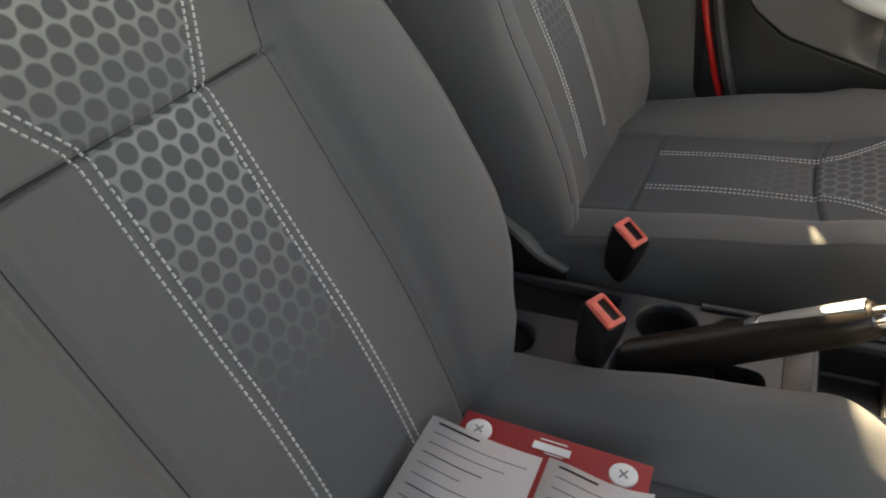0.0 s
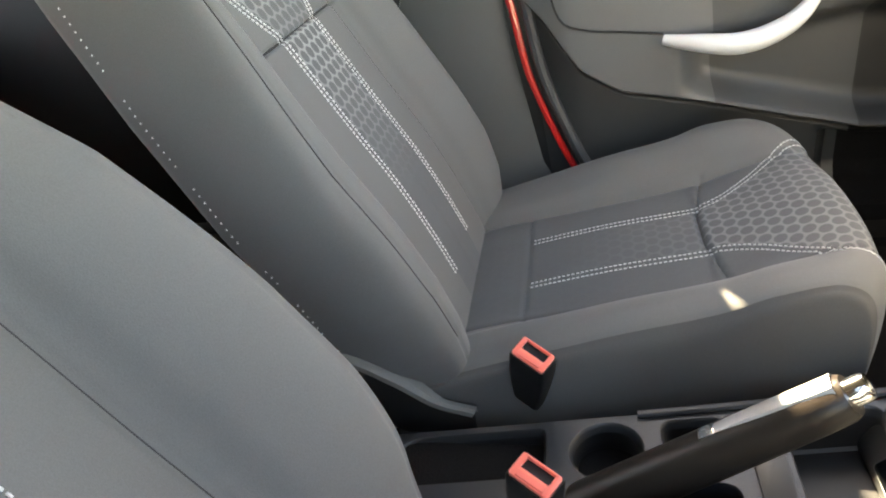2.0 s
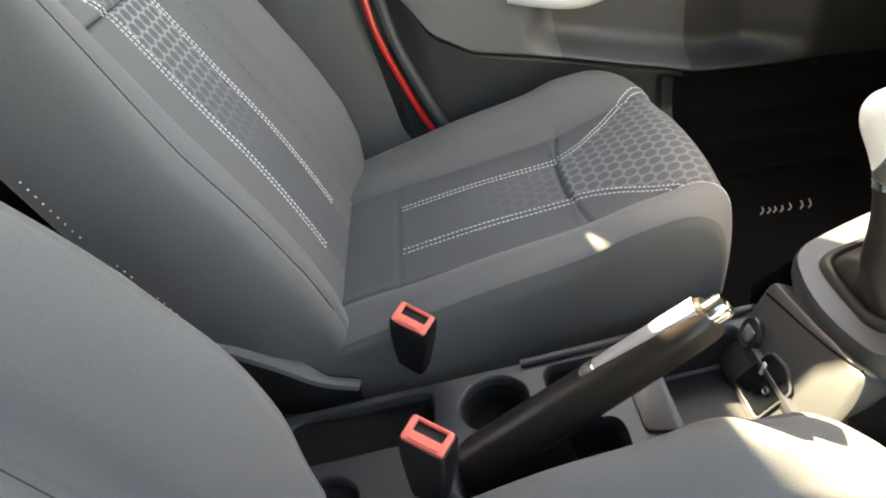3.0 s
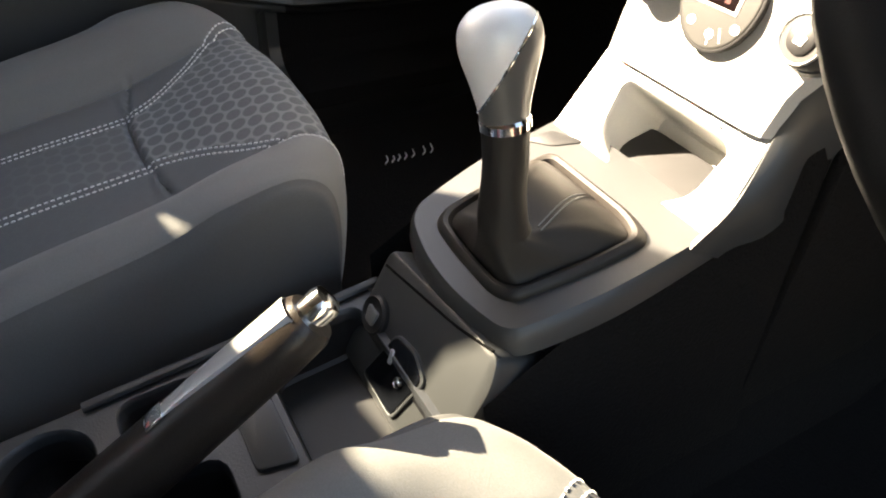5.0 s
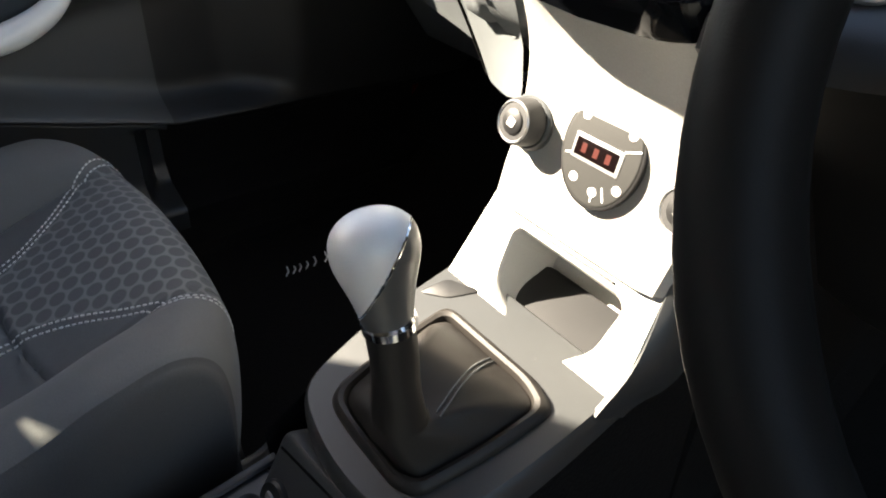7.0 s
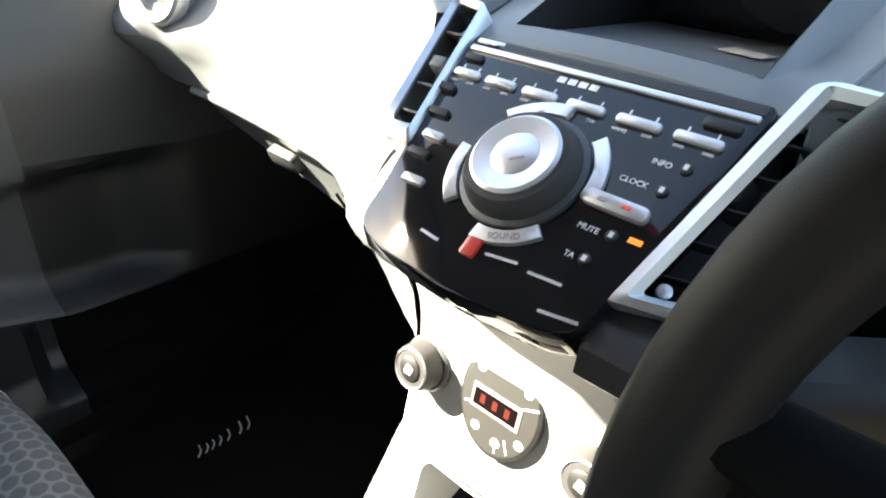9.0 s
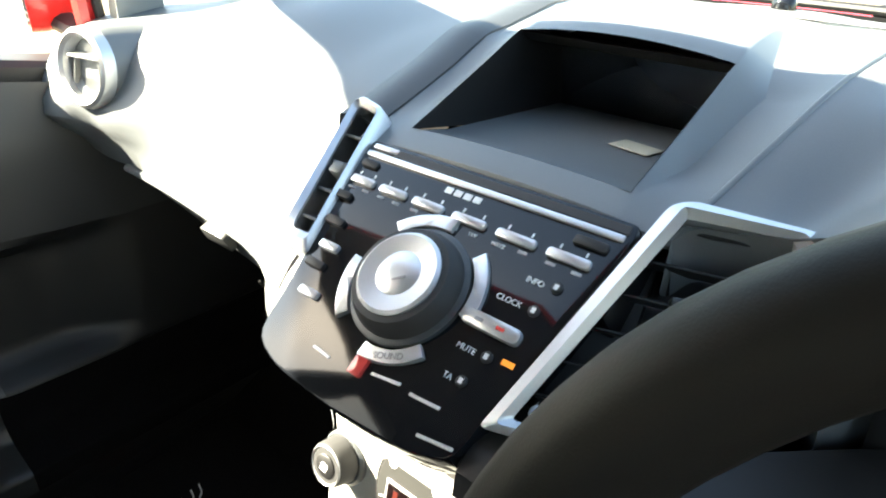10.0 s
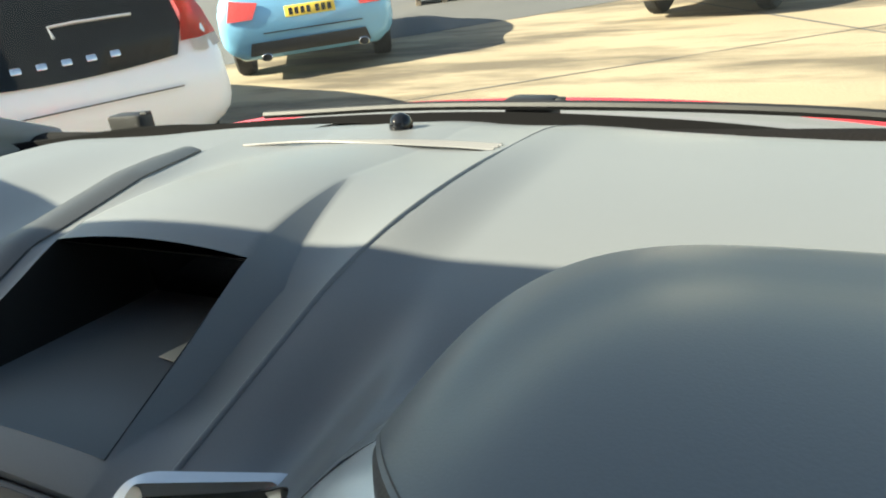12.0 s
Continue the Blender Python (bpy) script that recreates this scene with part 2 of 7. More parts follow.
def loft(bm, rings, closed=False, caps=False):
    rows = [[bm.verts.new(p) for p in r] for r in rings]
    for a, b in zip(rows, rows[1:]):
        k = len(a)
        for i in range(k if closed else k - 1):
            bm.faces.new((a[i], a[(i + 1) % k], b[(i + 1) % k], b[i]))
    if caps:
        bm.faces.new(rows[0])
        bm.faces.new(rows[-1])
    return rows


def tube(bm, path, radius, sides=10, squash=1.0, caps=True):
    """A round bar along a path; radius may be one number or one for each point."""
    p = [Vector(q) for q in path]
    rad = radius if isinstance(radius, (list, tuple, np.ndarray)) else [radius] * len(p)
    rings = []
    ref = Vector((0, 0, 1))
    for i, c in enumerate(p):
        d = (p[min(i + 1, len(p) - 1)] - p[max(i - 1, 0)]).normalized()
        if abs(d.dot(ref)) > 0.95:
            ref = Vector((1, 0, 0))
        s = d.cross(ref).normalized()
        u = s.cross(d).normalized()
        ref = u
        rings.append([c + rad[i] * (math.cos(2 * math.pi * k / sides) * s + squash * math.sin(2 * math.pi * k / sides) * u) for k in range(sides)])
    loft(bm, rings, True, caps)
    return bm


def lathe(bm, prof, m=Matrix(), sides=32, scale=(1, 1)):
    """Turns (radius, height) pairs round the z axis of m."""
    rings = [[m @ Vector((scale[0] * r * math.cos(2 * math.pi * k / sides), scale[1] * r * math.sin(2 * math.pi * k / sides), h)) for k in range(sides)] for r, h in prof]
    loft(bm, rings, True, True)
    return bm


def box(bm, size, m=Matrix(), bevel=0.0, seg=2):
    v = bmesh.ops.create_cube(bm, size=1, matrix=m @ Matrix.Diagonal((*size, 1)))["verts"]
    if bevel:
        es = list({e for w in v for e in w.link_edges})
        bmesh.ops.bevel(bm, geom=es, offset=bevel, segments=seg, affect="EDGES", profile=0.5)
    return bm


def rounded(pts, r, seg=4):
    """A polygon with rounded corners, as (x, y) points. r: one radius or one for each corner."""
    out, k = [], len(pts)
    for i in range(k):
        p, a, b = Vector(pts[i]), Vector(pts[i - 1]), Vector(pts[(i + 1) % k])
        rr = r[i] if isinstance(r, (list, tuple)) else r
        u, w = (a - p), (b - p)
        c = min(rr, 0.48 * u.length, 0.48 * w.length)
        s, e = p + u.normalized() * c, p + w.normalized() * c
        for j in range(seg + 1):
            t = j / seg
            out.append(((1 - t) ** 2 * s + 2 * t * (1 - t) * p + t * t * e))
    return [(q[0], q[1]) for q in out]


def circle(x, y, r, n=28, ry=None):
    return [(x + r * math.cos(2 * math.pi * k / n), y + (ry or r) * math.sin(2 * math.pi * k / n)) for k in range(n)]


def slab(bm, outline, m, top, bottom, bevel=0.001):
    """A plate of the given outline between two heights over the plane of m, with a softened upper rim."""
    c = Vector((sum(p[0] for p in outline) / len(outline), sum(p[1] for p in outline) / len(outline)))

    def ring(inset, h):
        out = []
        for p in outline:
            d = c - Vector(p)
            q = Vector(p) + d.normalized() * min(inset, d.length * 0.4)
            out.append(m @ Vector((q[0], q[1], h)))
        return out

    loft(bm, [ring(0, bottom), ring(0, top - bevel), ring(bevel * 0.3, top - bevel * 0.3), ring(bevel, top)], True, True)
    return bm


def band(bm, outer, inner, m, top, bottom, crown=0.0):
    """A frame between two outlines with the same number of points."""
    mid = [((a[0] + b[0]) / 2, (a[1] + b[1]) / 2) for a, b in zip(outer, inner)]
    rings = []
    for pts, h in ((outer, bottom), (outer, top), (mid, top + crown), (inner, top), (inner, bottom)):
        rings.append([m @ Vector((p[0], p[1], h)) for p in pts])
    loft(bm, rings, True)
    return bm


def holed(bm, outer, holes, m, skirt=0.05, depths=(), rim=0.003):
    """A plate with openings: each opening is a well of its own depth with a rounded lip."""
    edges = []

    def loop(pts, h):
        vs = [bm.verts.new(m @ Vector((p[0], p[1], h))) for p in pts]
        es = [bm.edges.new((vs[i], vs[(i + 1) % len(vs)])) for i in range(len(vs))]
        return vs, es

    ov, oe = loop(outer, 0)
    edges += oe
    hv = []
    for h in holes:
        v, e = loop(h, 0)
        hv.append(v)
        edges += e
    bmesh.ops.triangle_fill(bm, use_beauty=True, use_dissolve=False, edges=edges)

    def down(vs, pts, steps):
        prev = vs
        c = Vector((sum(p[0] for p in pts) / len(pts), sum(p[1] for p in pts) / len(pts)))
        for inset, h in steps:
            cur = []
            for p in pts:
                d = c - Vector(p)
                q = Vector(p) + d.normalized() * min(abs(inset), d.length * 0.5) * (1 if inset > 0 else -1)
                cur.append(bm.verts.new(m @ Vector((q[0], q[1], h))))
            for i in range(len(cur)):
                bm.faces.new((prev[i], prev[(i + 1) % len(cur)], cur[(i + 1) % len(cur)], cur[i]))
            prev = cur
        return prev

    if skirt:
        down(ov, outer, [(-rim * 0.4, -rim * 0.4), (-rim, -rim * 1.5), (-rim * 1.5, -skirt)])
    for v, h, d in zip(hv, holes, depths):
        if d:
            bm.faces.new(down(v, h, [(rim * 0.4, -rim * 0.4), (rim, -rim * 1.5), (rim * 1.4, -d + rim), (rim * 3, -d)]))
    return bm


def words(name, text, m, size, mat, parent, extrude=0.0003):
    cu = bpy.data.curves.new(name, "FONT")
    cu.body = text
    cu.size = size
    cu.extrude = extrude
    cu.align_x = "CENTER"
    cu.align_y = "CENTER"
    tmp = bpy.data.objects.new(name, cu)
    scene.collection.objects.link(tmp)
    bpy.context.view_layer.update()
    me = bpy.data.meshes.new_from_object(tmp.evaluated_get(bpy.context.evaluated_depsgraph_get()))
    bpy.data.objects.remove(tmp)
    me.materials.clear()
    me.materials.append(mat)
    me.transform(m)
    ob = new(name, me)
    ob.parent = parent
    ob.matrix_parent_inverse = parent.matrix_world.inverted()
    return ob


def smooth01(a, b, x):
    t = min(1.0, max(0.0, (x - a) / (b - a)))
    return t * t * (3 - 2 * t)


# ---- ground and the car's shell ----
def ground():
    bm = bmesh.new()
    n = 60
    loft(bm, [[(x, y, 0) for x in np.linspace(-150, 150, n)] for y in np.linspace(-150, 150, n)])
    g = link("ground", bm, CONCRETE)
    tagged(g, "sunlit worn tan concrete yard with joints", "ground", kind="structure")
    for i, (a, b) in enumerate([((-3.4, 5.3), (3.2, 9.6)), ((-7.5, 11.6), (2.0, 17.5)), ((-2.3, 12.6), (1.9, 6.2)), ((1.0, 16.5), (5.4, 9.9))]):
        bm = bmesh.new()
        d = (Vector(b) - Vector(a)).normalized() * 0.5
        s = Vector((-d.y, d.x)) * 0.035
        k = int((Vector(b) - Vector(a)).length / 0.5)
        rows = []
        for j in range(k + 1):
            c = Vector(a) + d * j
            w = max(0.05, 0.7 + 1.6 * noise.noise(Vector((c.x * 1.3, c.y * 1.3, i))))
            rows.append([(c.x - s.x * w, c.y - s.y * w, 0.004), (c.x + s.x * w, c.y + s.y * w, 0.004)])
        loft(bm, rows)
        part("joint", bm, TARMAC, g)
    bm = bmesh.new()
    edge = spline([(-16, 4.0), (-9, 6.6), (-5.2, 9.0), (-3.6, 10.2), (-1.5, 12.0), (3, 15.5), (12, 22)], 40)
    loft(bm, [[(p[0], p[1], 0.005), (p[0] - 25, p[1] + 30, 0.005)] for p in edge])
    part("tarmac_lane", bm, TARMAC, g, "dark old tarmac lane beside the concrete")
    return g


ground()


def shell():
    """Floor pan, sills, roof, pillars and end walls of the car that the camera moves through."""
    bm = bmesh.new()
    prof = [(-0.74, 0.36), (-0.70, 0.335), (-0.66, 0.315), (-0.20, 0.315), (-0.13, 0.34), (-0.10, 0.42), (-0.085, 0.45), (0.11, 0.45), (0.125, 0.42), (0.155, 0.34), (0.22, 0.315), (0.66, 0.315), (0.70, 0.335), (0.74, 0.36)]
    rows = []
    for y, dz in ((-1.25, 0.0), (0.0, 0.0), (0.6, 0.0), (1.02, 0.005), (1.12, 0.05), (1.25, 0.22), (1.34, 0.40), (1.40, 0.48)):
        rows.append([(x, y, z + dz) for x, z in prof])
    loft(bm, rows)
    f = link("floor", bm, CARPET)
    tagged(f, "black carpeted car floor with a raised centre tunnel", "floor", kind="structure")
    bm = bmesh.new()
    rows = []
    for y, z in spline([(-1.3, 1.36), (-0.9, 1.475), (-0.3, 1.50), (0.35, 1.495), (0.62, 1.465), (0.725, 1.425)], 24):
        rows.append([(x, y, z - 0.03 * abs(x / 0.6) ** 3) for x in np.linspace(-0.60, 0.60, 13)] + [(x, y, z + 0.02 - 0.02 * abs(x / 0.6) ** 3) for x in np.linspace(0.60, -0.60, 13)])
    loft(bm, rows, True, True)
    r = link("ceiling", bm, LINER)
    tagged(r, "pale grey headlining under the car's red roof", "ceiling", kind="structure")
    bm = bmesh.new()
    rows = []
    for y, z in spline([(-1.33, 1.33), (-1.28, 1.385), (-0.9, 1.505), (-0.3, 1.53), (0.35, 1.525), (0.62, 1.495), (0.715, 1.455), (0.74, 1.435)], 28):
        rows.append([(x, y, z - 0.035 * abs(x / 0.66) ** 3) for x in np.linspace(-0.66, 0.66, 17)])
    loft(bm, rows)
    bmesh.ops.solidify(bm, geom=bm.faces[:], thickness=0.006)
    r = link("roof", bm, RED)
    tagged(r, "glossy red painted car roof", "car roof", kind="structure")
    for sx, side in ((-1, "left"), (1, "right")):
        w = new("wall_" + side)
        tagged(w, "red car side with grey pillar trims and sill", "car side", kind="structure")
        bm = bmesh.new()
        path = spline([(0.775 * sx, 1.50, 0.975), (0.750 * sx, 1.30, 1.068), (0.705 * sx, 1.00, 1.222), (0.645 * sx, 0.70, 1.405), (0.61 * sx, 0.42, 1.465), (0.60 * sx, 0.0, 1.475), (0.61 * sx, -0.6, 1.45), (0.64 * sx, -1.2, 1.30)], 40)
        tube(bm, path, [0.036 + 0.018 * smooth01(6, 11, i) - 0.022 * smooth01(16, 24, i) for i in range(40)], 12, 1.0)
        part("roof_pillar", bm, PILLAR, w, "pale grey pillar trim")
        # trim plate with the triangular quarter light
        m = Matrix(((0, -0.06 * sx, sx, 0.756 * sx), (1, 0, 0, 0), (0, 1, 0, 0), (0, 0, 0, 1)))
        hole = rounded([(1.02, 1.008), (1.215, 1.012), (1.03, 1.112)], [0.012, 0.02, 0.014], 5)
        bm = bmesh.new()
        holed(bm, rounded([(0.955, 0.965), (1.42, 0.965), (1.36, 1.035), (1.06, 1.175), (0.965, 1.165), (0.957, 1.06)], 0.008, 3), [hole], m, 0, [0])
        bmesh.ops.solidify(bm, geom=bm.faces[:], thickness=0.022)
        part("quarter_trim", bm, PILLAR, w, "grey trim round the triangular quarter light")
        bm = bmesh.new()
        rows = []
        for y0, y1, z, x in ((0.010, 0.105, 1.45, 0.60), (0.018, 0.150, 1.23, 0.640), (0.018, 0.150, 1.17, 0.650), (-0.004, 0.145, 1.12, 0.660), (-0.004, 0.143, 1.095, 0.666), (0.006, 0.140, 1.060, 0.675), (0.0, 0.125, 0.95, 0.70), (-0.08, 0.15, 0.72, 0.715), (-0.04, 0.20, 0.50, 0.72), (-0.02, 0.26, 0.38, 0.72)):
            rows.append([(sx * (x + 0.05), y0, z), (sx * (x + 0.01), y0 + 0.01, z), (sx * x, y0 + 0.04, z), (sx * x, y1 - 0.03, z), (sx * (x + 0.012), y1 - 0.008, z), (sx * (x + 0.05), y1, z)])
        loft(bm, rows, True, True)
        part("door_post", bm, POST, w, "grey plastic door post trim")
        # unseen panel, its slanted edge cut to shape the sun patches inside
        bm = bmesh.new()
        side = [(-1.25, 0.93), (0.012, 0.93), (0.012, 1.040), (-0.020, 1.082), (-0.085, 1.19), (-0.142, 1.29), (-0.23, 1.45), (-1.25, 1.38)]
        loft(bm, [[(sx * (0.715 + dx - 0.23 * max(0.0, z - 0.93)), y, z) for y, z in side] for dx in (0.0, 0.03)], True, True)
        part("rear_sun_mask", bm, DARK, w, "unseen dark panel that shapes the sun patches")
        # unseen tinted pane, added to weaken the sun through this opening
        bm = bmesh.new()
        loft(bm, [[(sx * (0.730 - 0.23 * max(0.0, z - 0.93)), v, z) for v in (y - 0.006, 0.06)] for y, z in side[2:7]])
        part("sun_dimming_pane", bm, TINTED, w, "unseen tinted pane added to dim the sun patches")
        bm = bmesh.new()
        box(bm, (0.03, 0.20, 0.562), Matrix.Translation((0.742 * sx, 0.13, 0.646)), 0.008)
        part("door_jamb", bm, DARK, w)
        bm = bmesh.new()
        box(bm, (0.06, 2.7, 0.14), Matrix.Translation((0.79 * sx, 0.0, 0.31)), 0.02)
        part("sill", bm, RED, w)
        bm = bmesh.new()
        box(bm, (0.075, 2.72, 0.12), Matrix.Translation((0.722 * sx, 0.05, 0.345)), 0.015)
        part("sill_trim", bm, DARK, w)
        bm = bmesh.new()
        box(bm, (0.06, 1.33, 0.62), Matrix.Translation((0.765 * sx, -0.68, 0.64)), 0.02)
        part("rear_side_panel", bm, DARK, w)
        bm = bmesh.new()
        box(bm, (0.03, 1.36, 0.60), Matrix.Translation((0.812 * sx, -0.68, 0.63)), 0.012)
        part("rear_wing", bm, RED, w, "red painted rear wing")
        bm = bmesh.new()
        box(bm, (0.05, 0.50, 0.60), Matrix.Translation((0.775 * sx, 1.40, 0.63)), 0.02)
        part("front_side_panel", bm, RED, w)
    bm = bmesh.new()
    box(bm, (1.5, 0.06, 0.75), Matrix.Translation((0, -1.30, 0.68)), 0.02)
    box(bm, (1.36, 0.10, 0.62), pose(0, -1.02, 0.66, 14), 0.05, 3)
    b = link("wall_back", bm, CARPET)
    tagged(b, "dark rear bulkhead behind the front seats", "wall", kind="structure")
    bm = bmesh.new()
    box(bm, (1.5, 0.06, 0.7), Matrix.Translation((0, 1.46, 0.66)), 0.02)
    b = link("wall_front", bm, CARPET)
    tagged(b, "dark firewall behind the dashboard", "wall", kind="structure")


shell()


def foot(x):
    """Height of the dashboard's far edge along the foot of the glass."""
    return 1.015 - 0.022 * (x / 0.45) ** 2 * (1.0 if x > 0 else 0.25)


def windscreen():
    w = new("window_1")
    tagged(w, "clear sloping windscreen with a black lower edge", "windscreen", kind="structure")
    bm = bmesh.new()
    rows = []
    for t in np.linspace(0, 1, 12):
        half = 0.74 - 0.14 * t
        rows.append([(x * half, 1.515 - 0.80 * t - 0.14 * x * x * (1 - 0.5 * t), 1.022 + 0.40 * t - 0.03 * x * x + 0.02 * math.sin(t * math.pi)) for x in np.linspace(-1, 1, 25)])
    loft(bm, rows)
    g = part("pane", bm, GLASS, w)
    g.visible_shadow = False
    bm = bmesh.new()
    rows = []
    for x in np.linspace(-1, 1, 30):
        c = 1.515 - 0.14 * x * x
        z = -0.03 * x * x
        e = foot(x * 0.74)
        h = e + 0.005 + 0.004 * smooth01(0.2, 0.6, x) + 0.008 * smooth01(-0.45, -0.65, x)
        rows.append([(x * 0.74, c - 0.030, e - 0.004), (x * 0.74, c - 0.010, h), (x * 0.74, c + 0.002, h), (x * 0.74, c + 0.03, e - 0.02), (x * 0.74, c + 0.03, 0.975 + z), (x * 0.74, c - 0.03, 0.975 + z)])
    loft(bm, rows, True, True)
    part("black_edge", bm, MATT, w, "black rubber edge at the foot of the glass")
    # red strip built in place of the bonnet's reflection low in the glass
    bm = bmesh.new()
    rows = []
    for x in np.linspace(0.16, 0.74, 18):
        c, e = 1.515 - 0.14 * (x / 0.74) ** 2, foot(x)
        h = 0.006 * smooth01(0.20, 0.45, x) - 0.004 * (1 - smooth01(0.16, 0.3, x))
        rows.append([(x, c - 0.0305, e - 0.008), (x, c - 0.0295, e - 0.002 + h), (x, c - 0.020, e - 0.001 + h)])
    loft(bm, rows)
    part("reflection_strip", bm, RED, w, "red strip for the bonnet's reflection in the glass")


windscreen()


def bonnet():
    b = thing("car_bonnet", (0, 1.8, 0.95), "glossy red car bonnet beyond the windscreen", "bonnet")
    bm = bmesh.new()
    rows = []
    for y, z in spline([(1.625, 0.97), (1.628, 0.994), (1.632, 1.002), (1.642, 1.004), (1.66, 1.001), (1.70, 0.984), (1.80, 0.940), (2.1, 0.82), (2.4, 0.68), (2.5, 0.56)], 40):
        rows.append([(x, y - 0.06 * abs(x / 0.75) ** 2, z - 0.075 * abs(x / 0.75) ** 2.4) for x in np.linspace(-0.76, 0.76, 27)])
    loft(bm, rows)
    part("panel", bm, RED, b)
    bm = bmesh.new()
    rows = []
    for x in np.linspace(-0.74, 0.74, 31):
        k = abs(x / 0.75)
        c, d = 1.515 - 0.14 * (x / 0.74) ** 2, 1.628 - 0.06 * k**2
        z = 1.0 - 0.075 * k**2.4
        rows.append([(x, c + 0.012 + (d - c - 0.012) * t, z - 0.012 * (1 - t) ** 2 + 0.003 * math.sin(6 * t)) for t in np.linspace(0, 1, 9)])
    loft(bm, rows)
    part("cowl_panel", bm, TRIMG, b, "grey plastic panel below the windscreen")
    for x, y, z in ((-0.520, 1.470, 1.029), (0.097, 1.552, 1.014)):
        bm = bmesh.new()
        slab(bm, rounded([(-0.035, -0.014), (0.03, -0.016), (0.036, 0.012), (-0.03, 0.016)], 0.01), pose(x, y, z, 0, 0, 10 if x < 0 else -6), 0.009 if x < 0 else 0.014, -0.03, 0.004)
        box(bm, (0.014, 0.012, 0.005), pose(x + 0.036, y, z + 0.010), 0.002)
        part("washer_jet", bm, DARK, b, "black plastic washer jet")
    bm = bmesh.new()
    tube(bm, spline([(0.70, 1.46, 0.995), (0.4, 1.505, 1.018), (0.0, 1.53, 1.025), (-0.3, 1.52, 1.02)], 24), 0.006, 8)
    part("wiper", bm, DARK, b, "black wiper blade")


bonnet()

# ---- dashboard ----
CX = 0.017
PAN = frame3((CX, 0.834, 0.981), 35)
CLI = frame3((CX + 0.004, 0.7895, 0.772), 75)
CON = frame3((CX, 0.692, 0.625), 14)
dash = thing("dashboard", (0, 1.0, 1.0), "slate-grey grained plastic dashboard lit by low sun", "dashboard")


def blend(rows, x):
    """Profile at x between given ones, as (x, points)."""
    xs = [r[0] for r in rows]
    k = max(i for i in range(len(xs)) if xs[i] <= x or i == 0)
    if k == len(xs) - 1:
        return np.array(rows[-1][1], float)
    t = (x - xs[k]) / (xs[k + 1] - xs[k])
    t = t * t * (3 - 2 * t)
    return (1 - t) * np.array(rows[k][1], float) + t * np.array(rows[k + 1][1], float)


def settle(p):
    """Draws the far edge of the dashboard down along the curved foot of the glass."""
    x, y, z = p
    k = smooth01(1.30, 1.50, y)
    return (x, y - 0.14 * (x / 0.74) ** 2 * k, z + (foot(x) - 1.016) * k)


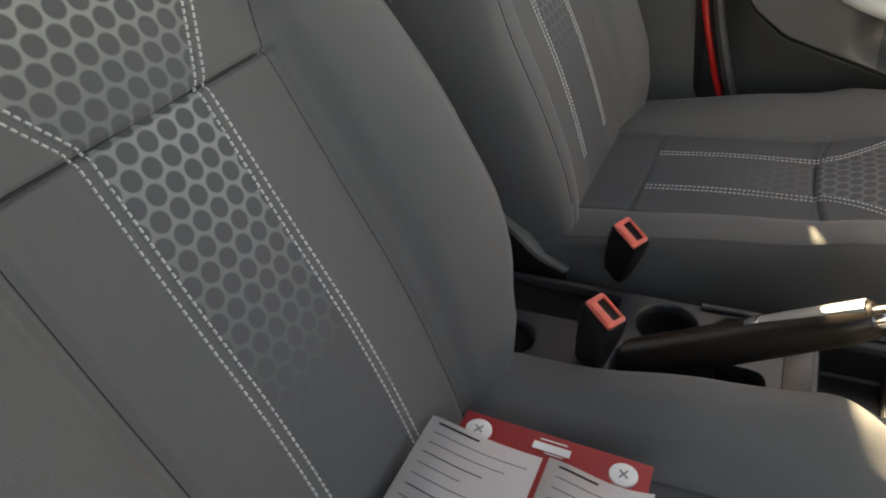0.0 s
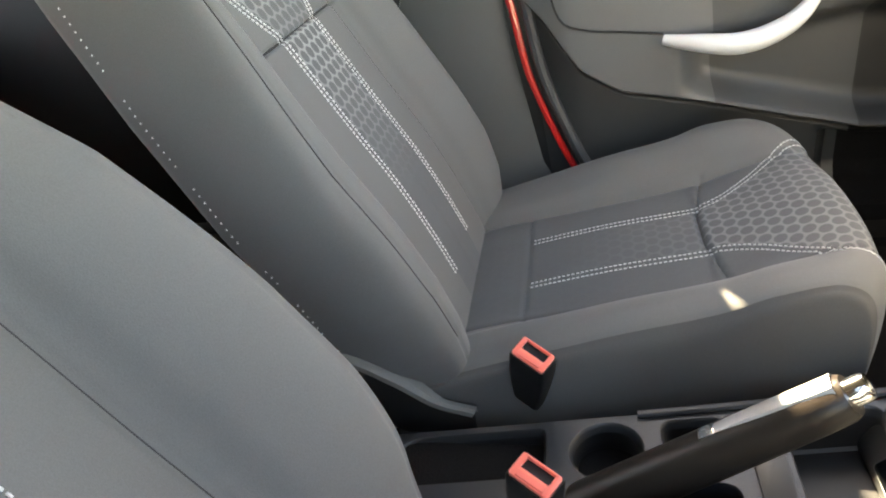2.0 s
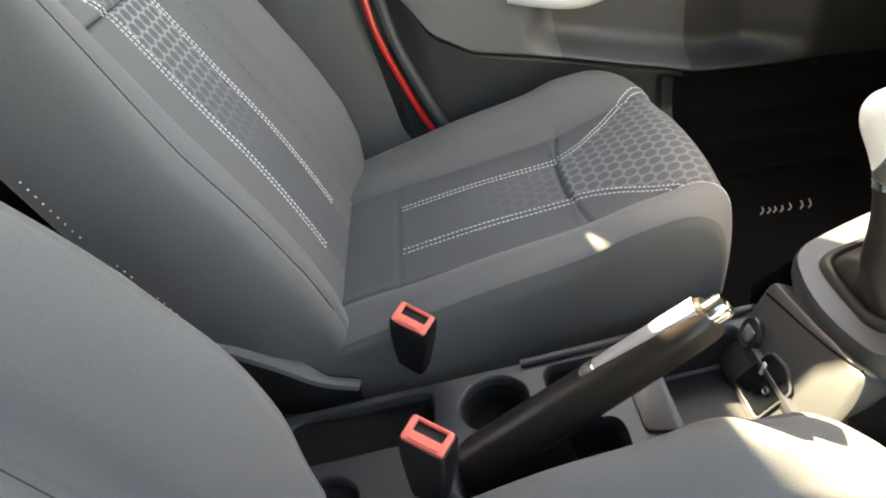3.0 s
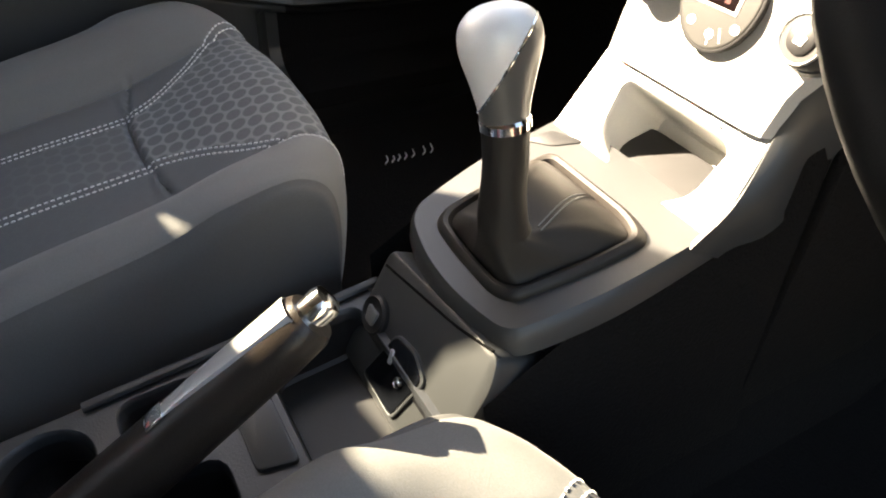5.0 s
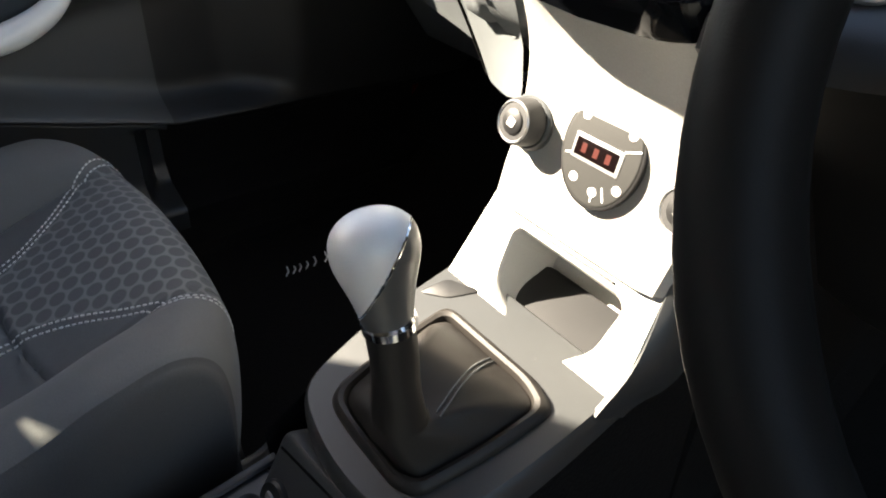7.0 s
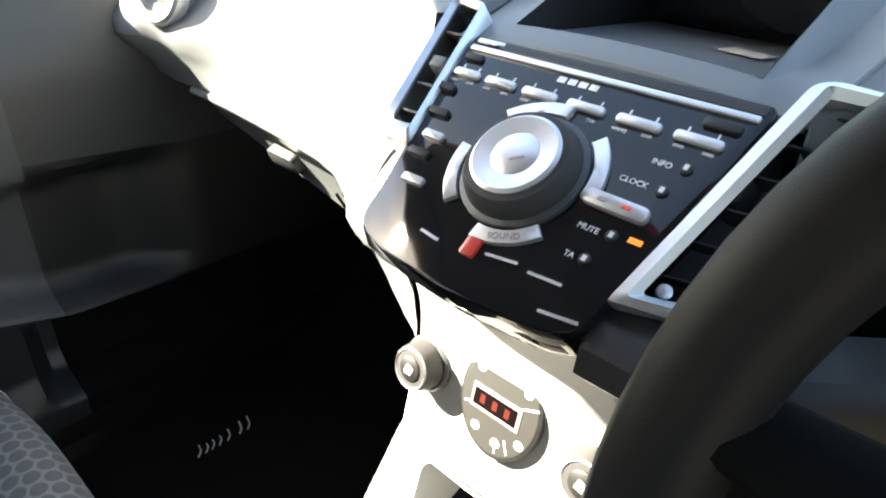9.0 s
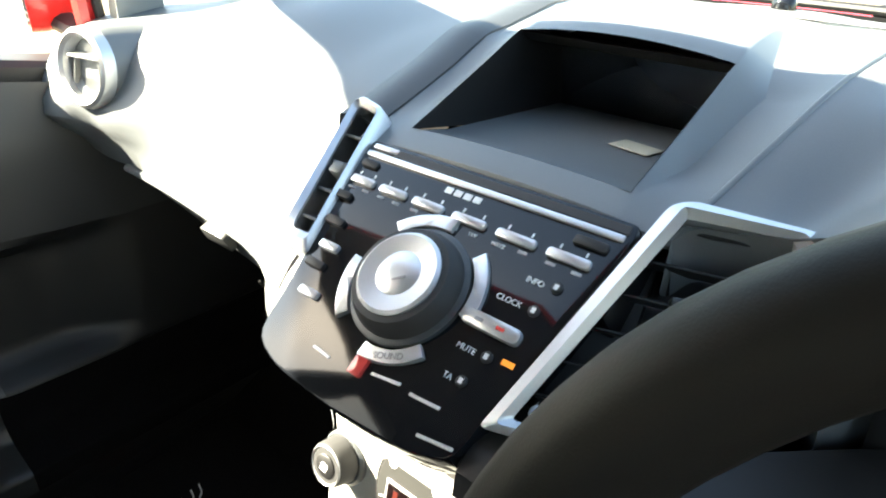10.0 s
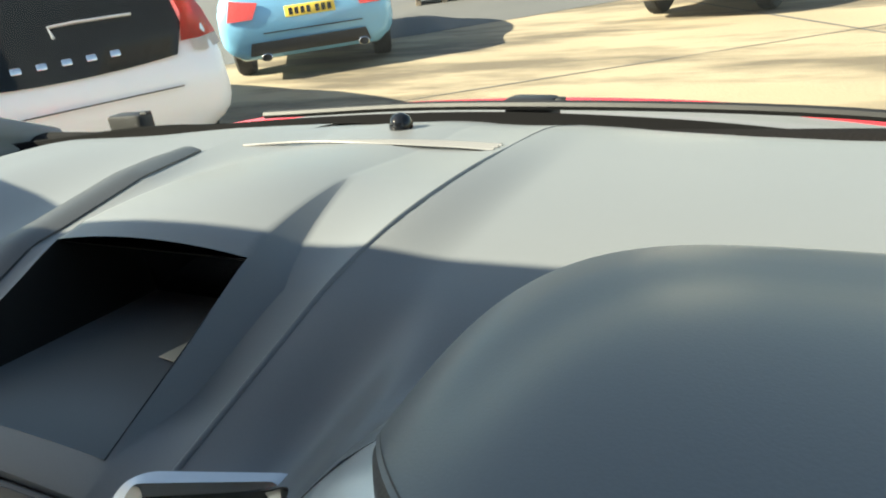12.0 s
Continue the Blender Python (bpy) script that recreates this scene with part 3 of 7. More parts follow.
def dash_left():
    p = [(1.50, 1.010), (1.40, 1.032), (1.25, 1.046), (1.10, 1.046), (1.01, 1.034), (0.955, 1.006), (0.925, 0.965), (0.905, 0.91), (0.892, 0.865), (0.890, 0.850), (0.900, 0.840), (1.00, 0.80), (1.15, 0.60)]
    side = [(y + 0.008, z - 0.034 * (z > 0.95)) for y, z in p]
    near = [(1.50, 1.014), (1.40, 1.036), (1.25, 1.040), (1.10, 1.030), (1.00, 1.016), (0.94, 0.996), (0.91, 0.960), (0.88, 0.905), (0.862, 0.862), (0.860, 0.848), (0.868, 0.835), (0.95, 0.80), (1.10, 0.60)]
    mid = [(1.50, 1.014), (1.40, 1.036), (1.25, 1.036), (1.10, 1.026), (0.99, 1.012), (0.93, 1.003), (0.895, 0.982), (0.85, 0.950), (0.80, 0.918), (0.778, 0.882), (0.787, 0.845), (0.840, 0.815), (1.02, 0.72)]
    beside = [(1.50, 1.014), (1.40, 1.036), (1.25, 1.038), (1.10, 1.028), (0.99, 1.013), (0.935, 0.998), (0.90, 0.970), (0.86, 0.933), (0.825, 0.885), (0.812, 0.845), (0.822, 0.818), (0.90, 0.77), (1.05, 0.60)]
    bulge = [(y - 0.040 * smooth01(1.10, 0.98, y) * smooth01(0.86, 0.92, z), z - 0.022 * (z > 0.95)) for y, z in p]
    ends = [(y - 0.030 * smooth01(1.05, 0.95, y) * smooth01(0.84, 0.90, z), z - 0.004 * (z > 0.95)) for y, z in bulge]
    table = [(-0.745, side), (-0.715, ends), (-0.67, ends), (-0.60, bulge), (-0.47, p), (-0.40, p), (-0.25, near), (-0.175, beside), (-0.12, mid)]
    bm = bmesh.new()
    loft(bm, [[settle((x, q[0], q[1])) for q in spline(blend(table, x), 60)] for x in np.linspace(-0.745, -0.118, 50)])
    part("passenger_side", bm, DASH, dash)
    # lid lip of the glovebox, standing a little proud along the lower edge
    bm = bmesh.new()
    path = [(-0.60, 0.897, 0.840), (-0.50, 0.892, 0.843), (-0.36, 0.879, 0.846), (-0.27, 0.867, 0.845), (-0.21, 0.838, 0.830)]
    tube(bm, spline(path, 40), [0.0085 - 0.006 * smooth01(30, 39, i) for i in range(40)], 10, 0.7)
    part("glovebox_lip", bm, DASH, dash, "pale rounded lower edge of the glovebox")
    # face below the lip, turning under and forward to its own lower edge
    bm = bmesh.new()
    rows = []
    for x, y, z in spline(path[:4] + [(-0.235, 0.853, 0.832)], 30):
        zb = np.interp(x, [-0.60, -0.47, -0.33, -0.22], [0.800, 0.765, 0.745, 0.726])
        rows.append([(x, y + 0.006, z - 0.006), (x, y + 0.020, z - 0.022), (x, y + 0.022 + 0.45 * (z - 0.022 - zb), zb), (x, y + 0.035 + 0.45 * (z - 0.022 - zb), zb - 0.006), (x, y + 0.22, zb - 0.02)])
    loft(bm, rows)
    part("lower_panel", bm, DASH, dash, "slate lower face of the glovebox")
    bm = bmesh.new()
    slab(bm, rounded([(-0.030, -0.012), (0.030, -0.012), (0.026, 0.012), (-0.026, 0.012)], 0.008), pose(-0.430, 0.909, 0.790, 116, 0, 0), 0.002, -0.01, 0.001)
    part("glovebox_latch", bm, SURROUND, dash, "recessed glovebox latch")
    # flank of the centre stack, sweeping forward into the passenger's footwell
    bm = bmesh.new()
    rows = []
    for v in np.linspace(0, 1, 24):
        row = []
        for x, low in ((-0.080, 0.778), (-0.096, 0.772), (-0.150, 0.748), (-0.238, 0.725), (-0.262, 0.722)):
            peak = {-0.150: 0.860, -0.238: 0.834, -0.262: 0.830}.get(x, 0.872)
            z = peak + (low - peak) * v
            yf = np.interp(z, [0.66, 0.699, 0.730, 0.765, 0.79, 0.822, 0.858, 0.888], [0.757, 0.772, 0.780, 0.7885, 0.7905, 0.787, 0.774, 0.756])
            far = 0.872 + 0.50 * (0.786 - z)
            row.append((x, {-0.080: yf + 0.006, -0.096: yf + 0.018, -0.150: 0.5 * (yf + 0.02 + far) - 0.004, -0.238: far, -0.262: far + 0.05}[x], z))
        rows.append([Vector(p) for p in spline(row, 16)])
    loft(bm, rows)
    part("stack_flank", bm, DASH, dash, "slate flank of the centre stack")
    bm = bmesh.new()
    tube(bm, spline([(-0.243, 0.846, 0.832), (-0.240, 0.868, 0.790), (-0.238, 0.900, 0.727)], 16), 0.0016, 6)
    part("seam", bm, MATT, dash)
    bm = bmesh.new()
    cheek = spline([(0.85, 0.945), (0.80, 0.915), (0.778, 0.882), (0.788, 0.845), (0.81, 0.82)], 24)
    loft(bm, [[(x, y, z) for y, z in cheek] for x in np.linspace(-0.120, -0.072, 6)])
    part("stack_cheek", bm, DASH, dash)


dash_left()


RIDGE = spline([(0.868, 0.141, 0.998), (0.92, 0.148, 1.016), (0.97, 0.157, 1.035), (1.03, 0.165, 1.054), (1.10, 0.1705, 1.062), (1.20, 0.173, 1.0585), (1.30, 0.1745, 1.0485), (1.40, 0.177, 1.0375), (1.50, 0.180, 1.014)], 80)


def ridge_x(y):
    return np.interp(y, RIDGE[:, 0], RIDGE[:, 1])


def ridge_z(y):
    return np.interp(y, RIDGE[:, 0], RIDGE[:, 2])


def dash_right():
    """From the crease beside the cowl out to the driver's door; the near edge rises beside the instruments."""
    far_ys = np.linspace(1.50, 1.10, 14)
    near_line = spline([(0.141, 0.870), (0.150, 0.887), (0.180, 0.898), (0.203, 0.904), (0.221, 0.884), (0.235, 0.850), (0.250, 0.871), (0.267, 0.896), (0.29, 0.93), (0.33, 0.94), (0.745, 0.94)], 300)
    lip_line = spline([(0.14, 0.998), (0.17, 1.004), (0.195, 1.005), (0.215, 1.014), (0.235, 1.0305), (0.250, 1.046), (0.267, 1.0565), (0.31, 1.060), (0.36, 1.060), (0.745, 1.060)], 300)
    main_line = spline([(0.84, 1.000), (0.873, 1.012), (0.93, 1.028), (0.98, 1.039), (1.03, 1.046), (1.12, 1.050), (1.25, 1.046), (1.40, 1.036), (1.50, 1.014)], 200)
    bm = bmesh.new()
    rows = []
    for u in np.linspace(0, 1, 90) ** 1.6:
        row = []
        xn = 0.141 + 0.604 * u
        near = np.interp(xn, near_line[:, 0], near_line[:, 1])
        for y in np.r_[far_ys, np.linspace(1.08, near, 18)]:
            x0 = ridge_x(y)
            x = x0 + (0.745 - x0) * u
            main = np.interp(y, main_line[:, 0], main_line[:, 1]) - 0.03 * smooth01(0.60, 0.745, x)
            lip = np.interp(x, lip_line[:, 0], lip_line[:, 1])
            k = (1 - smooth01(near, near + 0.13, y)) * (1 - smooth01(0.30, 0.34, x))
            far = main * (1 - k) + lip * k
            t = smooth01(-0.012, 0.055, x - x0)
            t = (t - smooth01(-0.012, 0.055, 0)) / (1 - smooth01(-0.012, 0.055, 0))
            row.append(settle((x, y, (ridge_z(y) - 0.0005) * (1 - t) + far * t)))
        x, y, z = row[-1]
        row += [(x, y + 0.004, z - 0.008), (x, y + 0.012, z - 0.05), (x, y + 0.02, 0.90), (x, 0.95, 0.82), (x, 1.05, 0.70), (x, 1.10, 0.58)]
        rows.append(row)
    loft(bm, rows)
    part("driver_side", bm, DASH, dash)
    bm = bmesh.new()
    rows = []
    for x in np.linspace(0.088, 0.745, 44):
        e = 0.030 * (1 - smooth01(0.088, 0.102, x)) ** 1.5 - 0.012
        f = 0.12 * smooth01(0.14, 0.32, x)
        rows.append([(x, 0.80 + e + f, 0.918), (x, 0.760 + e + f, 0.913), (x, 0.748 + e + f, 0.903), (x, 0.745 + e + f, 0.888), (x, 0.760 + e + f, 0.873), (x, 0.85 + 0.5 * f, 0.80), (x, 0.95, 0.66), (x, 1.1, 0.55)])
    loft(bm, rows)
    part("knee_panel", bm, DARK, dash, "black rounded panel under the instruments")


dash_right()


def hood():
    """The raised middle of the dashboard with the deep cowl over the display."""
    mid = CX - 0.002
    ys = np.r_[np.linspace(0.873, 0.89, 4), np.linspace(0.89, 1.018, 20)[1:], np.linspace(1.018, 1.22, 26)[1:], np.linspace(1.22, 1.50, 20)[1:]]
    top = spline([(0.868, 1.004), (0.889, 1.0125), (0.955, 1.038), (1.018, 1.0645), (1.06, 1.070), (1.15, 1.066), (1.30, 1.046), (1.40, 1.038), (1.50, 1.014)], 80)
    cols = np.r_[np.linspace(-1, -0.5, 9), np.linspace(-0.5, 0.5, 31)[1:-1], np.linspace(0.5, 1, 25)]

    bm = bmesh.new()
    grid = []
    for y in ys:
        z0 = np.interp(y, top[:, 0], top[:, 1])
        left = np.interp(y, [0.868, 0.91, 0.97, 1.05, 1.15, 1.257, 1.35, 1.47], [0.128, 0.124, 0.122, 0.128, 0.146, 0.180, 0.205, 0.23])
        right = ridge_x(y) - mid
        open_half = 0.0895 if y < 1.02 else 0.086
        # steep wedge beside the cowl, which narrows to a point behind it
        fold = np.interp(y, [0.868, 1.018, 1.165, 1.50], [0.0895, 0.0895, 0.069, 0.069])
        crease = np.interp(y, [0.868, 0.89, 0.96, 1.018, 1.165, 1.50], [0.0925, 0.093, 0.104, 0.113, 0.0705, 0.071])
        deep = 0.015 * smooth01(0.885, 0.95, y) * np.interp(y, [1.018, 1.165], [1.0, 0.0])
        side_z = ridge_z(y)
        foot_z = z0 - 0.003 + (side_z - z0 + 0.003) * (crease - fold) / (right - fold) - deep
        row = []
        for c in cols:
            a = abs(c)
            if a <= 0.5:
                x = (fold if c > 0 else open_half) * a / 0.5
                z = z0 - 0.003 * (a / 0.5) ** 2 + 0.004 * (1 - (a / 0.5) ** 2) * smooth01(0.97, 1.018, y) * (1 - smooth01(1.1, 1.3, y))
            elif c < 0:
                t = (a - 0.5) / 0.5
                x = open_half + (left - open_half) * t
                z = (1 - t) * (z0 - 0.003) + t * np.interp(y, [0.868, 0.92, 1.02, 1.15, 1.30, 1.40, 1.50], [0.998, 1.016, 1.052, 1.060, 1.046, 1.0365, 1.014]) - 0.006 * math.sin(math.pi * t) * smooth01(0.88, 0.95, y) * (1 - smooth01(1.15, 1.3, y))
            elif a < 0.75:
                t = (a - 0.5) / 0.25
                x = fold + (crease - fold) * t
                z = (1 - t) * (z0 - 0.003) + t * foot_z
            else:
                t = (a - 0.75) / 0.25
                x = crease + (right - crease) * t
                z = (1 - t) * foot_z + t * side_z - 0.0015 * math.sin(math.pi * t)
            row.append(bm.verts.new((mid + math.copysign(x, c), y, z)))
        for v in row:
            v.co = settle(v.co)
        row2 = [bm.verts.new((row[0].co.x - 0.004, row[0].co.y, row[0].co.z - 0.03))] + row + [bm.verts.new((row[-1].co.x - 0.002, row[-1].co.y, row[-1].co.z - 0.03))]
        grid.append(row2)
    for i in range(len(ys) - 1):
        for j in range(len(grid[0]) - 1):
            cj = j - 1
            inside = 0 <= cj < len(cols) - 1 and abs((cols[cj] + cols[cj + 1]) / 2) < 0.5 and 0.8895 < (ys[i] + ys[i + 1]) / 2 < 1.018
            if not inside:
                bm.faces.new((grid[i][j], grid[i][j + 1], grid[i + 1][j + 1], grid[i + 1][j]))
    surface = bvhtree.BVHTree.FromBMesh(bm)
    before = grid[0]
    for dy, dz in ((-0.0025, -0.0015), (-0.0035, -0.0045), (-0.002, -0.0075), (0.006, -0.012)):
        roll = [bm.verts.new(v.co + Vector((0, dy, dz))) for v in grid[0]]
        for j in range(len(roll) - 1):
            bm.faces.new((roll[j], roll[j + 1], before[j + 1], before[j]))
        before = roll
    cowl = part("display_cowl", bm, DASH, dash)
    bm = bmesh.new()
    rows = []
    for y in np.linspace(0.885, 1.257, 30):
        x = mid - np.interp(y, [0.868, 0.91, 0.97, 1.05, 1.15, 1.257], [0.128, 0.124, 0.122, 0.128, 0.146, 0.180])
        z = np.interp(y, [0.868, 0.92, 1.02, 1.15, 1.30], [0.998, 1.016, 1.052, 1.060, 1.047])
        drop = np.interp(y, [0.885, 0.95, 1.05, 1.12, 1.20, 1.257], [0.020, 0.028, 0.034, 0.032, 0.022, 0.013])
        wide = 0.040 - 0.008 * smooth01(1.2, 1.257, y)
        rows.append([(x + 0.001, y, z - 0.004)] + [(x - wide * s, y, z + 0.0015 + 0.003 * math.sin(math.pi * s) + 0.001 * s) for s in np.linspace(0, 1, 8)] + [(x - wide - 0.003, y, z - 0.012), (x - wide - 0.004, y, z - drop - 0.02)])
    loft(bm, rows)
    part("cowl_band", bm, SURROUND, cowl, "dark curved band beside the cowl")
    # the recess: floor, cheeks and roof
    x0, x1 = mid - 0.0895, mid + 0.0895
    bm = bmesh.new()
    loft(bm, [[(x, y, z) for x in np.linspace(x0, x1, 9)] for y, z in ((0.8895, 1.0105), (0.895, 1.007), (0.93, 0.999), (1.085, 0.985))])
    part("recess_floor", bm, DASH, cowl)
    bm = bmesh.new()
    for x in (x0, x1):
        loft(bm, [[(x, 0.8895, 1.0105), (x, 0.955, 1.036), (x, 1.018, 1.0615), (x, 1.085, 1.046)], [(x, 0.8895, 1.009), (x, 0.955, 0.996), (x, 1.018, 0.991), (x, 1.085, 0.985)]])
    loft(bm, [[(x0, 1.018, 1.0605), (x1, 1.018, 1.0605)], [(x0, 1.035, 1.050), (x1, 1.035, 1.050)], [(x0, 1.09, 1.046), (x1, 1.09, 1.046)]])
    part("recess_wall", bm, DARK, cowl)
    bm = bmesh.new()
    box(bm, (0.178, 0.006, 0.066), pose(mid, 1.084, 1.014, 6), 0.002)
    part("display", bm, SCREEN, cowl, "dark switched-off display screen")
    bm = bmesh.new()
    box(bm, (0.034, 0.022, 0.001), pose(0.050, 0.998, 0.9948, -5, 0, -8), 0.0004)
    part("sticker", bm, BEIGE, cowl, "small pale sticker inside the cowl")
    # curved demister slot in front of the cowl
    line = spline([(-0.136, 1.288), (-0.056, 1.302), (0.026, 1.297), (0.110, 1.282), (0.165, 1.264)], 30)
    heights = [surface.ray_cast(Vector((x, y + 0.013, 1.3)), Vector((0, 0, -1)))[0].z for x, y in line]
    arch = np.polyfit(line[:, 0], heights, 3)
    for k in range(3):
        for name, mat, lift, y0, y1 in (("demister_gap", MATT, 0.0012, 0.0, 0.0026), ("demister_slat", ARMREST, 0.0018, 0.0026, 0.0088)):
            bm = bmesh.new()
            rows = []
            for x, y in line:
                pitch = 0.25 + 0.75 * smooth01(-0.09, 0.10, x)
                z = np.polyval(arch, x) + lift - 0.11 * 0.009 * (k - 1)
                rows.append([(x, y + pitch * (0.0090 * k + y0 + (y1 - y0) * f), z + (0.0016 * math.sin(math.pi * f) if mat is ARMREST else 0)) for f in (0.0, 0.25, 0.5, 0.75, 1.0)])
            loft(bm, rows)
            part(name, bm, mat, dash)
    bm = bmesh.new()
    lathe(bm, [(0.013, -0.006), (0.013, 0.006), (0.0105, 0.013), (0.006, 0.0165), (0.001, 0.018)], pose(0.014, 1.372, 1.040), 20)
    part("light_sensor", bm, GLOSS, dash, "small glossy black dome sensor")
    # soft rounded ridge along the fold beside the cowl
    bm = bmesh.new()
    fold_ys = np.linspace(0.885, 1.33, 50)
    tube(bm, [Vector((ridge_x(y), y, ridge_z(y) - 0.0012)) for y in fold_ys], [float(0.0022 - 0.0014 * smooth01(1.20, 1.33, y)) for y in fold_ys], 10)
    part("fold_ridge", bm, DASH, dash)


hood()


def vent_outline(grow=0.0, slim=False):
    if slim:
        pts = [(0.0995, -0.046), (0.119, 0.056), (0.1215, 0.059), (0.142, 0.063), (0.1435, 0.059), (0.1225, -0.042), (0.119, -0.047)] if grow else [(0.092, -0.060), (0.1145, 0.060), (0.120, 0.066), (0.147, 0.072), (0.152, 0.066), (0.129, -0.050), (0.122, -0.060)]
        return rounded(pts, [0.004, 0.006, 0.006, 0.006, 0.006, 0.008, 0.006], 4)
    return rounded([(0.086 - grow, -0.100 - grow), (0.1145 - grow, 0.056), (0.124, 0.0635 + grow), (0.190 + grow, 0.081 + grow), (0.195 + grow, 0.066), (0.152 + grow, -0.074), (0.145, -0.083 - grow)], [0.004, 0.01, 0.01, 0.012, 0.01, 0.01, 0.006], 4)


def centre_vent(sx):
    hinge = Vector((0.1145 - 0.086, 0.156, 0)).normalized()
    m = PAN @ Matrix.Diagonal((sx, 1, 1, 1)) @ Matrix.Translation((0.100, -0.022, -0.004)) @ Matrix.Rotation(radians(26 if sx > 0 else 3), 4, hinge) @ Matrix.Translation((-0.100, 0.022, 0))
    out, inn = vent_outline(0.0, sx < 0), vent_outline(-0.0115, sx < 0)
    inn = [(0.142 + (p[0] - 0.142) * 0.98, p[1]) for p in inn] if sx > 0 else inn
    bm = bmesh.new()
    slab(bm, inn, m, -0.030, -0.05, 0.001)
    loft(bm, [[m @ Vector((p[0], p[1], h)) for p in inn] for h in (0.004, -0.035)], True)
    v = part("air_vent", bm, DARK, dash, "black slatted air vent in a satin silver frame")
    bm = bmesh.new()
    band(bm, out, inn, m, 0.010 if sx > 0 else 0.006, -0.02 if sx > 0 else -0.014, 0.004)
    part("vent_frame", bm, SILVER, v, "satin silver vent frame")
    if sx > 0:
        bm = bmesh.new()
        wide = [(p[0] + 0.55 * max(0.0, p[0] - 0.128), p[1]) for p in out]
        loft(bm, [[m @ Vector((p[0], p[1], h)) for p in q] for q, h in ((out, 0.003), (out, 0.001), (wide, -0.012))], True)
        part("vent_flange", bm, DASH, v)
    for k in range(6 if sx > 0 else 4):
        bm = bmesh.new()
        if sx > 0:
            y = -0.071 + 0.0245 * k
            xa, xb = 0.097 + 0.185 * (y + 0.1), 0.142 + 0.305 * (y + 0.09)
            box(bm, ((xb - xa) * 1.04, 0.0018, 0.024), m @ pose((xa + xb) / 2, y + 0.009, -0.014, 8, 0, 17), 0.0006, 1)
        else:
            y = -0.030 + 0.024 * k
            xa, xb = 0.104 + 0.19 * (y + 0.046), 0.123 + 0.20 * (y + 0.046)
            box(bm, (xb - xa, 0.0025, 0.022), m @ pose((xa + xb) / 2, y, -0.008, 24), 0.0008, 1)
        # left slats get a paler plastic in place of the sun on them
        part("slat", bm, DARK if sx > 0 else TRIM, v)
    bm = bmesh.new()
    box(bm, (0.026, 0.006, 0.010) if sx > 0 else (0.012, 0.010, 0.014), m @ (pose(0.152, 0.014, -0.002, 0, 0, 17) if sx > 0 else pose(0.121, 0.008, 0.0)), 0.002)
    part("slider", bm, SURROUND if sx > 0 else TRIMG, v)
    if sx > 0:
        bm = bmesh.new()
        box(bm, (0.016, 0.005, 0.008), m @ pose(0.128, -0.066, -0.002, 0, 0, 17), 0.0015)
        part("wheel_thumb", bm, SURROUND, v)
    if sx > 0:
        bm = bmesh.new()
        lathe(bm, [(0.0042, -0.002), (0.0042, 0.002), (0.003, 0.0028)], m @ Matrix.Translation((0.108, -0.078, -0.002)), 14)
        part("stud", bm, SILVER, v)


centre_vent(1)
centre_vent(-1)


def round_vent():
    m = pose(-0.612, 0.880, 0.969, 80, 0, 10)
    bm = bmesh.new()
    lathe(bm, [(0.050, -0.004), (0.052, -0.02), (0.053, -0.06), (0.054, -0.12), (0.055, -0.20)], m, 40)
    v = part("round_vent", bm, DASH, dash, "round air vent in a silver ring")
    bm = bmesh.new()
    lathe(bm, [(0.050, -0.02), (0.0495, 0.0), (0.047, 0.010), (0.0425, 0.013), (0.0370, 0.009), (0.0350, -0.01)], m, 40)
    part("ring", bm, SILVER, v, "thick satin silver ring")
    bm = bmesh.new()
    lathe(bm, [(0.002, -0.045), (0.030, -0.044), (0.0365, -0.030), (0.0365, -0.012), (0.0345, -0.011)], m, 36)
    part("duct", bm, DARK, v)
    bm = bmesh.new()
    box(bm, (0.062, 0.004, 0.014), m @ pose(0, 0.014, 0.001, 12), 0.0015, 2)
    part("crossbar", bm, SILVER, v, "pale bar across the vent")
    for sx in (-1, 1):
        bm = bmesh.new()
        box(bm, (0.003, 0.034, 0.012), m @ pose(0.024 * sx, -0.004, -0.003, 0, 0, 6 * sx), 0.001, 1)
        part("vane", bm, TRIMG, v)
    # pale plate gives the sunlit inside of the duct as colour
    bm = bmesh.new()
    slab(bm, rounded([(-0.022, -0.028), (0.022, -0.028), (0.025, -0.016), (0.0, -0.008), (-0.025, -0.016)], 0.006), m, -0.004, -0.020, 0.002)
    part("lit_duct_patch", bm, TRIMG, v, "pale plate in place of the lit duct wall")


round_vent()


